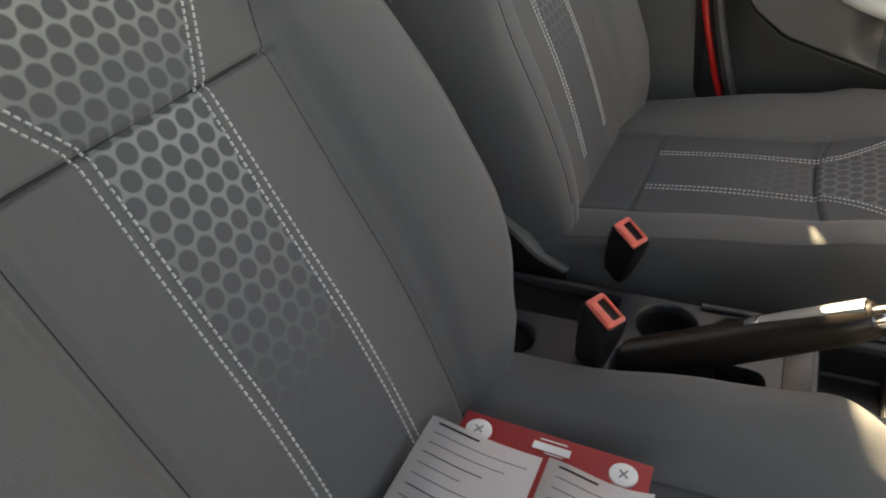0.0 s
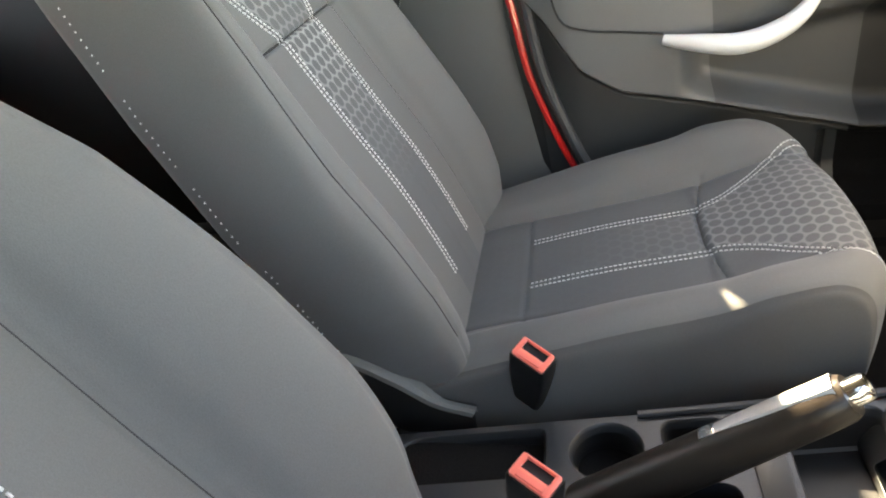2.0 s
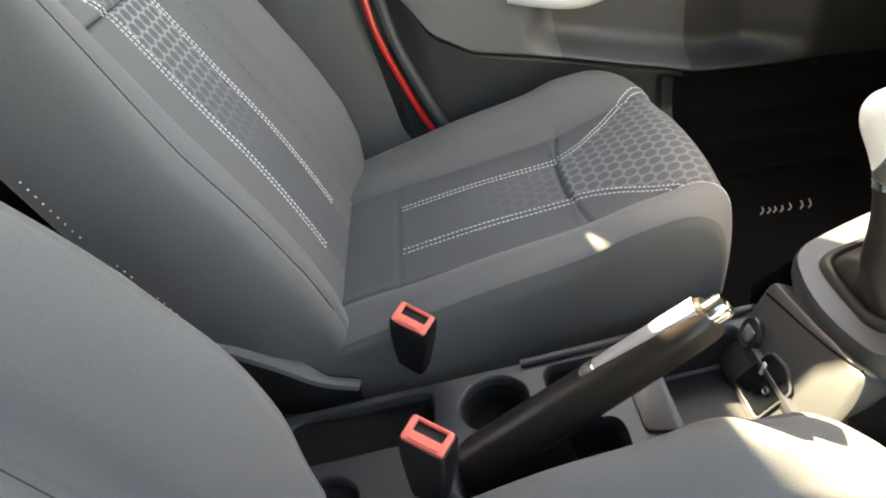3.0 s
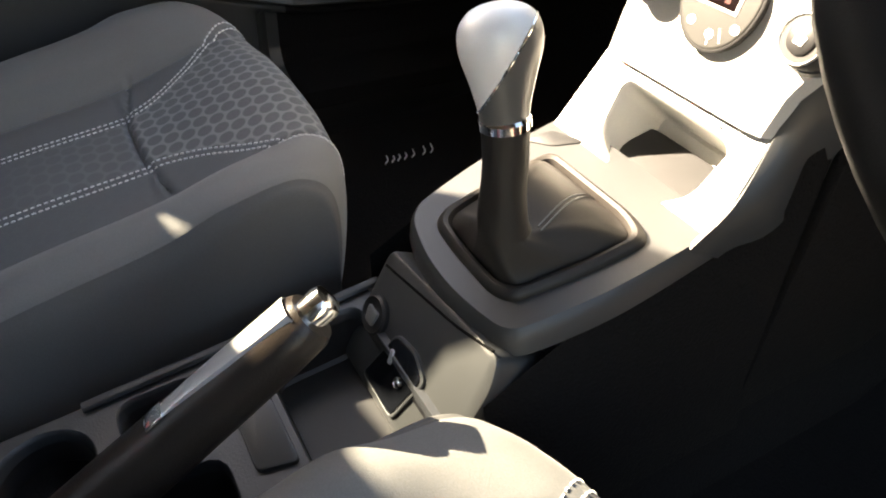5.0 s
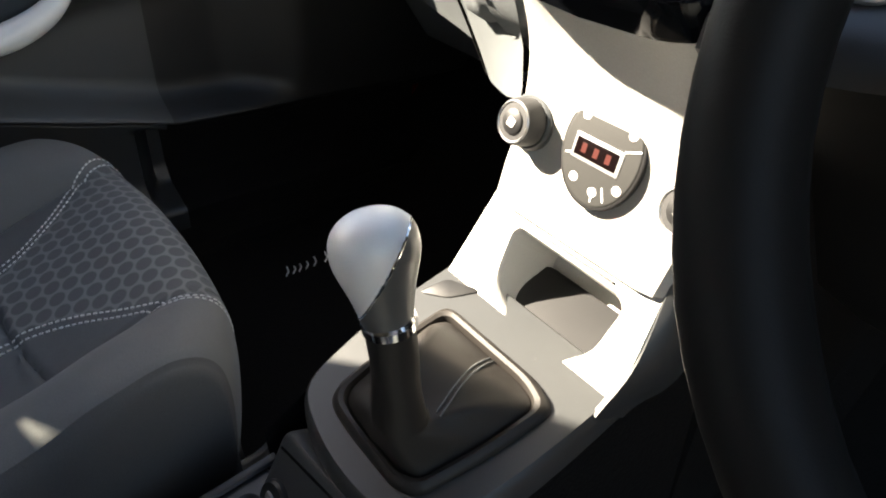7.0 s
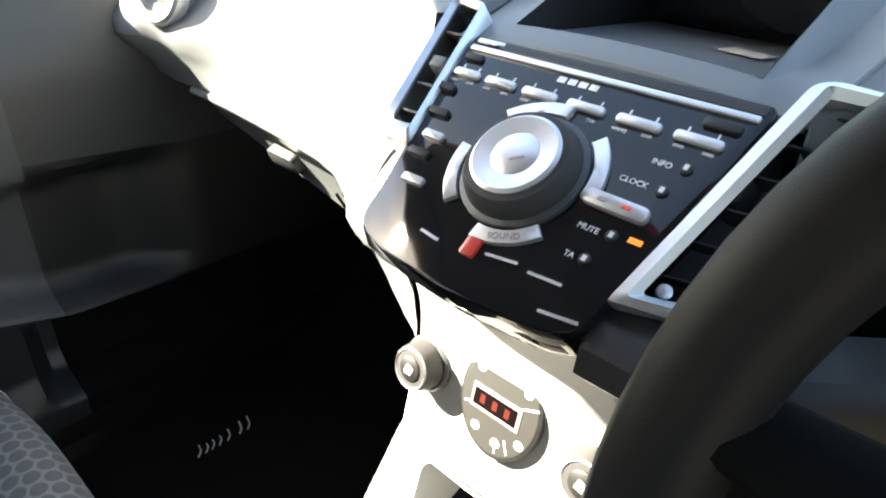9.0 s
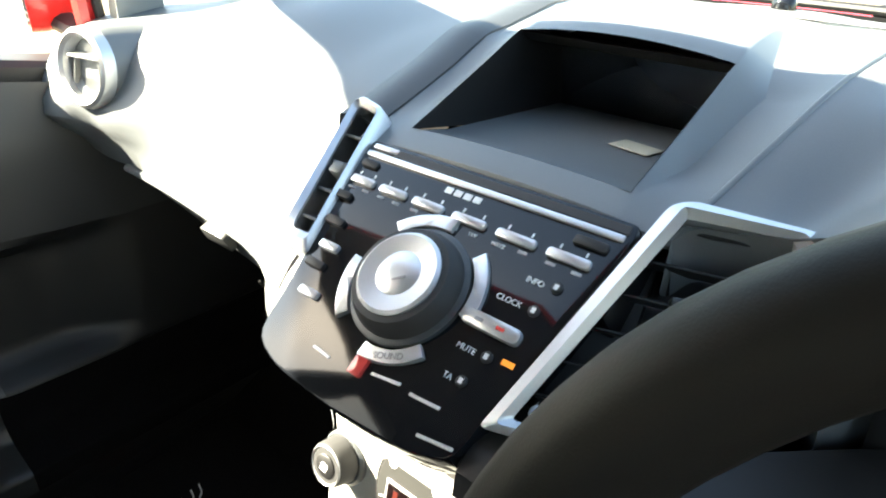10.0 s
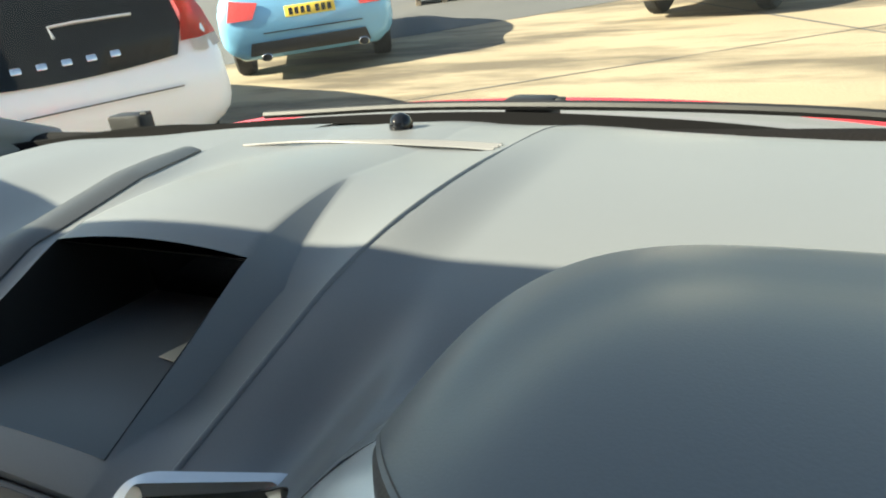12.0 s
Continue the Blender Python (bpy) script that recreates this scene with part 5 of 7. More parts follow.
    part("cap_symbol", bm, TRIMG, k)
    bm = bmesh.new()
    plate = [(-0.034, -0.062), (0.017, -0.063), (0.031, -0.014), (0.010, -0.004), (-0.016, -0.008)]
    slab(bm, rounded(plate, 0.006), rear, 0.004, -0.004, 0.0012)
    u = part("usb_plate", bm, GLOSS, c, "black plate with usb and audio sockets")
    bm = bmesh.new()
    big = [(-0.005 + (x + 0.005) * 1.09, -0.035 + (y + 0.035) * 1.09) for x, y in plate]
    band(bm, rounded(big, 0.007), rounded(plate, 0.006), rear, 0.0025, -0.002, 0.0006)
    part("plate_rim", bm, TRIM, u)
    bm = bmesh.new()
    box(bm, (0.005, 0.013, 0.002), rear @ pose(-0.010, -0.024, 0.0045, 0, 0, 12), 0.0008, 1)
    part("usb_port", bm, SILVER, u)
    bm = bmesh.new()
    band(bm, circle(0.010, -0.034, 0.0045, 20), circle(0.010, -0.034, 0.0024, 20), rear, 0.0062, 0.003, 0.0005)
    part("audio_jack", bm, CHROME, u)
    # gear surround: a lid with a raised lip over a slightly smaller pedestal
    outer = rounded([(-0.101, 0.058), (-0.100, -0.033), (-0.093, -0.071), (-0.083, -0.116), (-0.040, -0.129), (0.0, -0.133), (0.038, -0.130), (0.074, -0.122), (0.080, -0.092), (0.086, -0.050), (0.088, 0.0), (0.088, 0.058)], [0.004, 0.05, 0.04, 0.022, 0.03, 0.03, 0.03, 0.018, 0.04, 0.05, 0.05, 0.004], 6)
    mouth = rounded([(-0.061, 0.012), (-0.063, -0.050), (-0.056, -0.106), (-0.020, -0.110), (0.036, -0.110), (0.052, -0.102), (0.062, -0.050), (0.066, 0.004), (0.040, 0.012)], [0.012, 0.03, 0.022, 0.03, 0.03, 0.018, 0.03, 0.012, 0.012], 6)
    mid = Vector((0.0, -0.050))

    def grown(k):
        return [tuple(mid + (Vector(p) - mid) * k) for p in mouth]

    bm = bmesh.new()
    holed(bm, outer, [grown(1.05)], CON, 0.020, [0], 0.006)
    g = part("gear_surround", bm, SURROUND, c, "dark grey grained surround of the gear lever")
    bm = bmesh.new()
    loft(bm, [[CON @ Vector((p[0] * k, p[1] * k + 0.004, h)) for p in outer] for k, h in ((0.985, -0.014), (0.975, -0.024), (0.96, -0.10))], True)
    part("pedestal", bm, SURROUND, c, "dark grey pedestal below the surround's lip")
    bm = bmesh.new()
    rings = [[CON @ Vector((*p, h)) for p in grown(k)] for k, h in ((1.055, -0.012), (1.055, 0.0015), (1.02, 0.0055), (0.97, 0.0075), (0.92, 0.0065), (0.885, 0.001), (0.88, -0.014))]
    loft(bm, rings, True)
    part("gaiter_frame", bm, BOOT, g, "dark rounded gaiter frame")
    bm = bmesh.new()
    slab(bm, rounded([(-0.096, 0.006), (-0.072, 0.020), (-0.056, 0.046), (-0.090, 0.034)], 0.006), CON, 0.0012, -0.004, 0.0008)
    part("side_pocket", bm, DARK, g)
    bm = bmesh.new()
    box(bm, (0.0015, 0.04, 0.004), CON @ pose(0.078, 0.055, 0.004, 14, 0, 30), 0.0005, 1)
    part("seam", bm, DARK, g)
    # skirts down to the floor on both sides
    bm = bmesh.new()
    for sx in (-1, 1):
        rows = []
        for y, z in spline([(0.548, 0.560), (0.62, 0.600), (0.70, 0.622), (0.76, 0.655), (0.80, 0.72), (0.82, 0.80)], 20):
            rows.append([(CX + (sx * 0.094 - 0.004), y, z - 0.012), (CX + sx * 0.100, y + 0.004, z - 0.06), (CX + sx * 0.112, y + 0.01, 0.45), (CX + sx * 0.13, y + 0.015, 0.32)])
        loft(bm, rows)
    part("side_skirt", bm, CARPET, c)
    return c


console()


def gear_lever():
    g = thing("gear_lever", (0.015, 0.643, 0.61), "gear lever with silver and grey knob in a leather gaiter", "gear lever")
    col = Vector((0.034, 0.594, 0.722))
    foot_of_stem = Vector((0.036, 0.600, 0.640))
    base = [(-0.054, 0.004), (-0.056, -0.050), (-0.049, -0.099), (-0.018, -0.103), (0.034, -0.103), (0.046, -0.096), (0.055, -0.050), (0.058, -0.002), (0.036, 0.004)]
    loop = rounded(base, [0.012, 0.03, 0.022, 0.03, 0.03, 0.018, 0.03, 0.012, 0.012], 7)
    low = [CON @ Vector((p[0], p[1], 0.003)) for p in loop]
    c0 = sum(low, Vector()) / len(loop)
    bm = bmesh.new()
    rows = []
    for t in np.linspace(0, 1, 40):
        row = []
        for p in low:
            a = math.atan2(p.y - c0.y, p.x - c0.x)
            if t < 0.5:
                # slack skirt between the frame and the foot of the stem
                k = t / 0.5
                end = foot_of_stem + 0.0185 * Vector((math.cos(a), math.sin(a), 0))
                q = p.lerp(end, k)
                reach = (end - p).length
                q.z += reach * (0.30 * math.sin(math.pi * k) * smooth01(0.04, 0.10, reach) - 0.10 * math.sin(math.pi * k)) + 0.0035 * math.sin(math.pi * k) * math.sin(5 * a + 0.8)
            else:
                k = (t - 0.5) / 0.5
                r = 0.0185 - 0.0028 * smooth01(0.0, 0.5, k) + 0.0006 * math.sin(3 * a + 7 * k)
                q = foot_of_stem.lerp(col, k) + Vector((r * math.cos(a), r * math.sin(a), 0))
            row.append(q)
        rows.append(row)
    loft(bm, rows, True, True)
    part("gaiter", bm, BOOT, g, "black leather gaiter with soft folds")
    bm = bmesh.new()
    skin = bvhtree.BVHTree.FromPolygons([tuple(q) for r in rows for q in r], [(i * len(low) + j, i * len(low) + (j + 1) % len(low), (i + 1) * len(low) + (j + 1) % len(low), (i + 1) * len(low) + j) for i in range(len(rows) - 1) for j in range(len(low))])
    for off in (-0.0020, 0.0020):
        line = []
        for k in np.linspace(0.0, 1.0, 14):
            x, y = 0.050 + (0.020 - 0.050) * k, 0.622 + (0.700 - 0.622) * k
            hit = skin.ray_cast(Vector((x + off, y, 0.72)), Vector((0, 0, -1)))[0]
            if hit:
                line.append(hit + Vector((0, 0, 0.0004)))
        tube(bm, line, 0.0007, 5)
    part("gaiter_seam", bm, TRIM, g)
    ax = pose(0.034, 0.594, 0.720, 5, -8, 0)
    bm = bmesh.new()
    lathe(bm, [(0.0155, 0.0), (0.0172, 0.0015), (0.0172, 0.007), (0.0155, 0.009)], ax, 32)
    part("collar", bm, CHROME, g, "bright chrome collar")
    prof = spline([(0.0160, 0.007), (0.0172, 0.016), (0.0208, 0.032), (0.0250, 0.047), (0.0264, 0.057), (0.0248, 0.067), (0.0185, 0.0745), (0.009, 0.0780), (0.0008, 0.0788)], 26)
    full = bmesh.new()
    lathe(full, [tuple(p) for p in prof], ax, 48, (0.92, 1.02))
    # the silver shell faces the passenger and the top; the rest is grey
    cut = Vector((-0.59, -0.69, 0.42)).normalized()
    o = ax @ Vector((0.0, 0.002, 0.040))
    for side, mat, name, lab in ((1, HANDLE, "knob_shell", "satin silver knob shell"), (-1, KNOBGREY, "knob_back", "dark grey knob back")):
        b = full.copy()
        bmesh.ops.bisect_plane(b, geom=b.verts[:] + b.edges[:] + b.faces[:], plane_co=o, plane_no=cut * -side, clear_outer=True)
        part(name, b, mat, g, lab)
    b = full.copy()
    r = bmesh.ops.bisect_plane(b, geom=b.verts[:] + b.edges[:] + b.faces[:], plane_co=o, plane_no=cut)
    edge = [e for e in r["geom_cut"] if isinstance(e, bmesh.types.BMEdge)]
    ring = bmesh.new()
    for e in edge:
        tube(ring, [e.verts[0].co, e.verts[1].co], 0.0009, 5)
    b.free()
    full.free()
    part("trim_line", ring, CHROME, g, "thin bright trim line")


gear_lever()


def handbrake():
    h = thing("handbrake_lever", (0.03, 0.25, 0.44), "handbrake lever with a dark worn grip and silver inlay", "handbrake")
    p0, p1 = Vector((0.022, 0.235, 0.455)), Vector((0.057, 0.447, 0.638))
    d = (p1 - p0).normalized()
    side = d.cross(Vector((0, 0, 1))).normalized()
    up = side.cross(d)
    m = Matrix((side, d, up)).transposed().to_4x4()
    m.translation = p0
    ln = (p1 - p0).length
    bm = bmesh.new()
    rows = []
    for y, w, hh in ((-0.03, 0.021, 0.024), (0.05, 0.0205, 0.0235), (0.11, 0.0200, 0.0225), (0.18, 0.0190, 0.021), (ln - 0.03, 0.018, 0.019), (ln - 0.006, 0.0170, 0.0175), (ln, 0.0145, 0.015)):
        rows.append([m @ Vector((1.16 * w * math.cos(a), y, 1.10 * hh * math.sin(a) - 0.0016)) for a in np.linspace(0, 2 * math.pi, 25)[:-1]])
    loft(bm, rows, True, True)
    part("grip", bm, GRIP, h, "dark brown worn grip")
    bm = bmesh.new()
    rows = []
    for y in np.linspace(0.160, ln - 0.004, 14):
        w = 0.0065 + 0.0045 * smooth01(0.16, ln, y)
        rows.append([m @ Vector((w * x, y, 0.0218 - 0.0030 * x * x * w / 0.011 - 0.0032 * smooth01(0.19, ln, y) + (0.0012 if abs(x) < 0.9 else -0.002))) for x in np.linspace(-1, 1, 9)])
    loft(bm, rows)
    part("inlay", bm, SILVER, h, "long silver inlay on top")
    bm = bmesh.new()
    box(bm, (0.014, 0.016, 0.004), m @ pose(0.0, 0.168, 0.0212), 0.0015)
    part("inlay_stud", bm, CHROME, h)
    bm = bmesh.new()
    mm = m @ Matrix.Translation((0, ln, 0)) @ pose(0, 0, 0, -90)
    lathe(bm, [(0.0115, -0.004), (0.0115, 0.012), (0.010, 0.0155), (0.005, 0.0165)], mm, 24)
    part("release_button", bm, CHROME, h, "polished chrome release button")
    bm = bmesh.new()
    rows = []
    for t in np.linspace(0, 1, 8):
        c = Vector((0.036, 0.26, 0.425)).lerp(p0 + d * 0.085 - up * 0.004, t)
        w, l = 0.028 - 0.010 * t, 0.085 - 0.062 * t
        rows.append([c + Vector((w * math.cos(a), l * math.sin(a), 0)) for a in np.linspace(0, 2 * math.pi, 25)[:-1]])
    loft(bm, rows, True, True)
    part("gaiter", bm, LEATHER, h, "black leather gaiter")


handbrake()


def buckle(place, base, across, tag):
    b = thing("seatbelt_buckle", place, tag, "seatbelt buckle", "front seatbelt buckles")
    z = (Vector(place) - Vector(base)).normalized()
    x = (Vector(across) - z * z.dot(Vector(across))).normalized()
    m = Matrix((x, z.cross(x), z)).transposed().to_4x4()
    m.translation = place
    bm = bmesh.new()
    rows = []
    for z, w, t in ((-0.105, 0.017, 0.010), (-0.07, 0.020, 0.0125), (-0.03, 0.0225, 0.0145), (0.0, 0.0225, 0.0145), (0.003, 0.0215, 0.0135)):
        rows.append([m @ Vector((p[0], p[1], z)) for p in rounded([(-w, -t), (w, -t), (w, t), (-w, t)], 0.005, 3)])
    loft(bm, rows, True, True)
    part("housing", bm, DARK, b, "black plastic housing")
    bm = bmesh.new()
    out = rounded([(-0.020, -0.012), (0.020, -0.012), (0.020, 0.012), (-0.020, 0.012)], 0.003, 3)
    inn = rounded([(-0.0145, -0.0015), (0.0145, -0.0015), (0.0145, 0.0095), (-0.0145, 0.0095)], 0.0015, 3)
    band(bm, out, inn, m, 0.0065, 0.001, 0.001)
    part("button", bm, REDBTN, b, "bright red release button")
    bm = bmesh.new()
    slab(bm, rounded([(-0.014, -0.0105), (0.014, -0.0105), (0.014, -0.004), (-0.014, -0.004)], 0.0015, 3), m, 0.0085, 0.004, 0.0008)
    part("press_plate", bm, REDBTN, b)
    bm = bmesh.new()
    tube(bm, [m @ Vector((0, 0, -0.10)), m @ Vector((0.002, 0.004, -0.14)), m @ Vector((0.004, 0.006, -0.175))], 0.008, 8)
    part("stalk", bm, DARK, b)


buckle((-0.086, 0.193, 0.560), (-0.126, 0.181, 0.469), (0.033, 0.042, 0.005), "black seatbelt buckle with red button beside passenger seat")
buckle((0.090, 0.203, 0.574), (0.065, 0.193, 0.478), (0.031, 0.043, 0.008), "black seatbelt buckle with red button beside driver seat")


# ---- seats ----
CUSH = [(-0.222, -0.19), (-0.240, -0.12), (-0.2475, -0.06), (-0.2475, 0.0), (-0.244, 0.024), (-0.234, 0.039), (-0.205, 0.047), (-0.166, 0.030), (-0.133, 0.001), (-0.06, 0.0), (0.0, 0.002)]
BACK = [(-0.205, -0.135), (-0.238, -0.115), (-0.253, -0.06), (-0.257, -0.005), (-0.2525, 0.034), (-0.241, 0.051), (-0.222, 0.057), (-0.197, 0.050), (-0.170, 0.030), (-0.148, 0.004), (-0.10, 0.0), (0.0, 0.002)]


def mirror(h):
    return h + [(-a, b) for a, b in h[-2::-1]]


def groove(x, c, w=0.0026):
    return math.exp(-(((x - c) / w) ** 2))


def stitched(bm, curve, gap=0.0064, length=0.0048, width=0.0010, lift=0.0010):
    """A row of short raised threads along a curve of (point, normal)."""
    pts = [p for p, _ in curve]
    s = np.r_[0, np.cumsum([(b - a).length for a, b in zip(pts, pts[1:])])]
    at = 0.0
    while at + length < s[-1]:
        ends = []
        for q in (at, at + length):
            i = min(int(np.searchsorted(s, q, "right")) - 1, len(pts) - 2)
            t = (q - s[i]) / max(s[i + 1] - s[i], 1e-9)
            ends.append((pts[i].lerp(pts[i + 1], t), curve[i][1]))
        (a, n), (b, _) = ends
        d = (b - a).normalized()
        w = d.cross(n).normalized() * width
        lo = [bm.verts.new(p - n * 0.0006 + sgn * w) for p in (a, b) for sgn in (-1, 1)]
        hi = [bm.verts.new(p + n * lift + sgn * w * 0.6 + e * d * 0.0008) for p, e in ((a, 1), (b, -1)) for sgn in (-1, 1)]
        for q in ((0, 1, 3, 2),):
            bm.faces.new([hi[k] for k in q])
        for i, j in ((0, 1), (1, 3), (3, 2), (2, 0)):
            bm.faces.new((lo[i], lo[j], hi[j], hi[i]))
        at += gap


def sheet(name, rows, uvs, prints, mat, parent, label, closed=False):
    bm = bmesh.new()
    uvl = bm.loops.layers.uv.new("UVMap")
    fl = bm.verts.layers.float.new("print")
    grid, info = [], {}
    for r, u, p in zip(rows, uvs, prints):
        line = []
        for a, b, c in zip(r, u, p):
            v = bm.verts.new(a)
            v[fl] = c
            info[v] = b
            line.append(v)
        grid.append(line)
    for a, b in zip(grid, grid[1:]):
        k = len(a)
        for i in range(k if closed else k - 1):
            f = bm.faces.new((a[i], a[(i + 1) % k], b[(i + 1) % k], b[i]))
            for lp in f.loops:
                lp[uvl].uv = info[lp.vert]
    if closed:
        bm.faces.new(grid[0])
        bm.faces.new(grid[-1])
    return part(name, bm, mat, parent, label, 60)


def stitch_half(y):
    return 0.058 + (0.150 - 0.058) * smooth01(0.405, 0.60, y) * 1.15


def back_stitch(t):
    return 0.060 + 0.62 * max(0.0, t - 0.43) * (1 - 0.35 * smooth01(0.45, 0.65, t))


def seat_parts(seat, lean, low, swell, inner, base, crest):
    prof = spline([(0.03, 0.455), (0.115, 0.484), (0.25, 0.508), (0.405, 0.537), (0.48, 0.562), (0.535, 0.582), (0.562, 0.585), (0.583, 0.574), (0.594, 0.548), (0.596, 0.50), (0.588, 0.44), (0.572, 0.40)], 200)
    cross = spline(mirror(CUSH), 220)
    seam = 0.407

    def cush(s, dz, y, z):
        k = (1 - 0.62 * smooth01(0.44, 0.585, y)) * (0.40 + 0.60 * smooth01(0.06, 0.34, y))
        side = dz if dz < 0 else dz * k + crest * min(1.0, dz / 0.045) * (smooth01(0.12, 0.32, y) * (1 - smooth01(0.43, 0.52, y)) - 0.55 * smooth01(0.46, 0.54, y))
        drop = min(1.0, max(0.0, (z - 0.385) / 0.16)) if y > 0.56 else 1.0
        bow = 0.055 * abs(s / 0.247) ** 3.2 * smooth01(0.30, 0.58, y)
        g = 0.0
        if abs(s) < 0.145:
            g += 0.0050 * groove(y, seam + 0.02 * (s / 0.13) ** 2) + 0.0025 * groove(y, 0.170)
        g += 0.0045 * groove(abs(s), 0.135) * (1 if y < 0.57 else 0)
        if dz > 0.01:
            g += 0.0030 * groove(abs(s), 0.2405, 0.0028)
        puff = 0.006 * math.cos(min(1, abs(s) / 0.135) * math.pi / 2) * (abs(math.sin(math.pi * min(1, max(0, (y - 0.17) / (seam - 0.17))))) if y < seam else 0.8) if z > 0.45 and y < 0.59 else 0
        x = s * (1 - 0.03 * smooth01(0.45, 0.6, y))
        return Vector((x, y - bow, z + side * drop + puff - g - low * smooth01(0.08, 0.25, y)))

    rows, uvs, prints = [], [], []
    run = np.r_[0, np.cumsum(np.linalg.norm(np.diff(prof, axis=0), axis=1))]
    for (y, z), t in zip(prof, run):
        rows.append([cush(s, dz, y, z) for s, dz in cross])
        uvs.append([(s, t) for s, _ in cross])
        line = []
        for s, _ in cross:
            on = 1.0 if abs(s) < stitch_half(y) - 0.004 and y < 0.592 else 0.0
            fade = (0.10 * smooth01(0.22, 0.40, y)) if y < seam else 0.30
            line.append(on * fade + (0.01 if abs(s) < 0.134 and y < 0.592 else 0.0))
        prints.append(line)
    up_edge = [i for i, q in enumerate(cross) if q[1] > 0.034]
    lo, hi = up_edge[0], up_edge[-1] + 1
    c = sheet("cushion", *[[r[lo:hi] for r in q] for q in (rows, uvs, prints)], CLOTH, seat, "grey cloth cushion with honeycomb print")
    # shade below the bolster crest comes from the darker cloth here
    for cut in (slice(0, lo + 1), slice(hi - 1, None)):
        sheet("cushion_side", *[[r[cut] for r in q] for q in (rows, uvs, prints)], SHADECLOTH, seat, "charcoal cloth side of the cushion")
    bm = bmesh.new()
    for sx in (-1, 1):
        for off in (-0.005, 0.005):
            curve = []
            for y, z in prof:
                if 0.175 < y and z > 0.53 or 0.175 < y < 0.5:
                    s = sx * (stitch_half(y) + off)
                    dz = np.interp(s, cross[:, 0][45:-45], cross[:, 1][45:-45])
                    curve.append((cush(s, dz, y, z), Vector((0, -0.2, 1)).normalized() if y < 0.56 else Vector((0, 0.5, 0.8)).normalized()))
            stitched(bm, curve)
    tagged(part("stitching", bm, THREAD, c, "white double stitching"), kind="stuff")
    bm = bmesh.new()
    for sx in (-1, 1):
        line = []
        for y, z in prof:
            if 0.10 < y and z > 0.50:
                s = sx * 0.135
                line.append(cush(s, np.interp(s, cross[:, 0][45:-45], cross[:, 1][45:-45]), y, z) + Vector((0, 0, 0.0006)))
        tube(bm, line[::3], 0.0006, 5)
    for y0, bend in ((seam, 0.02), (0.170, 0.0)):
        line = []
        for s in np.linspace(-0.133, 0.133, 40):
            y = y0 + bend * (s / 0.13) ** 2
            z = np.interp(y, prof[:120, 0], prof[:120, 1])
            line.append(cush(s, 0.0, y, z) + Vector((0, 0, 0.0006)))
        tube(bm, line, 0.0006, 5)
    part("seam", bm, TRIM, c, "dark seam lines")
    # backrest
    lean = radians(lean)
    up, out = Vector((0, -math.sin(lean), math.cos(lean))), Vector((0, math.cos(lean), math.sin(lean)))
    org = Vector((0, *base))
    bprof = spline([(-0.05, -0.02), (0.0, 0.0), (0.10, 0.010), (0.20, 0.012), (0.30, 0.006), (0.43, 0.0), (0.56, -0.008), (0.655, -0.016), (0.70, -0.036), (0.715, -0.065), (0.705, -0.10)], 240)
    bcross = spline(mirror(BACK), 240)
    fine = np.linspace(0.420, 0.440, 17)
    i, j = np.searchsorted(bprof[:190, 0], (0.419, 0.441))
    bprof = np.vstack([bprof[:i], np.stack([fine, np.interp(fine, bprof[:190, 0], bprof[:190, 1])], 1), bprof[j:]])

    def back(s, dn, t, n):
        w = np.interp(t, [-0.05, 0.0, 0.06, 0.14, 0.30, 0.45, 0.58, 0.68, 0.72], [0.84, 0.92, 1.0, 1.05, 1.06, 0.99, 0.86, 0.72, 0.64]) + (0.055 * smooth01(0.05, 0.15, t) * (1 - smooth01(0.45, 0.6, t)) if crest else 0)
        if abs(s) < 0.15:
            x = s
        else:
            x = math.copysign(0.15 + (abs(s) - 0.15) * (1 + (w - 1) * 2.4), s)
        k = np.interp(t, [-0.05, -0.02, 0.02, 0.06, 0.12, 0.45, 0.64, 0.71], [0.0, 0.25, 0.62, 0.86, 1.0, 0.95, 0.6, 0.2])
        if crest and dn > 0:
            k *= 1 + 0.34 * smooth01(0.08, 0.22, t) * (1 - smooth01(0.32, 0.54, t))
        k *= 1 + swell * (1 - 0.6 * smooth01(0.30, 0.60, t)) if s * inner > 0 else 0.95
        d = dn * k if dn > 0 else dn
        if n < -0.03:
            d *= max(0.0, 1 + (n + 0.03) / 0.075)
        g = 0.0
        if abs(s) < 0.150 and dn > -0.02:
            g += 0.0050 * groove(t, 0.430)
        edge = 0.1435 + 0.25 * max(0.0, t - 0.43)
        g += 0.0050 * groove(abs(s), edge, 0.004) * (dn > -0.02)
        g += 0.0030 * groove(abs(s), 0.232, 0.003) * (dn > 0.01)
        return org + Vector((x, 0, 0)) + up * t + out * (n + d - g)

    rows, uvs, prints = [], [], []
    for t, n in bprof:
        rows.append([back(s, dn, t, n) for s, dn in bcross])
        uvs.append([(s, t + 0.006) for s, _ in bcross])
        line = []
        for s, dn in bcross:
            on = 1.0 if dn > -0.02 and abs(s) < back_stitch(t) - 0.003 else 0.0
            line.append(0.01 * on + on * ((0.80 - 0.25 * smooth01(-0.08, 0.08, s)) * smooth01(0.17, 0.44, t) if t < 0.43 else 0.26 + 0.56 * smooth01(0.432, 0.56, t)))
        prints.append(line)
    b = sheet("backrest", rows, uvs, prints, CLOTH, seat, "grey cloth backrest with honeycomb print fading downward", True)
    bm = bmesh.new()
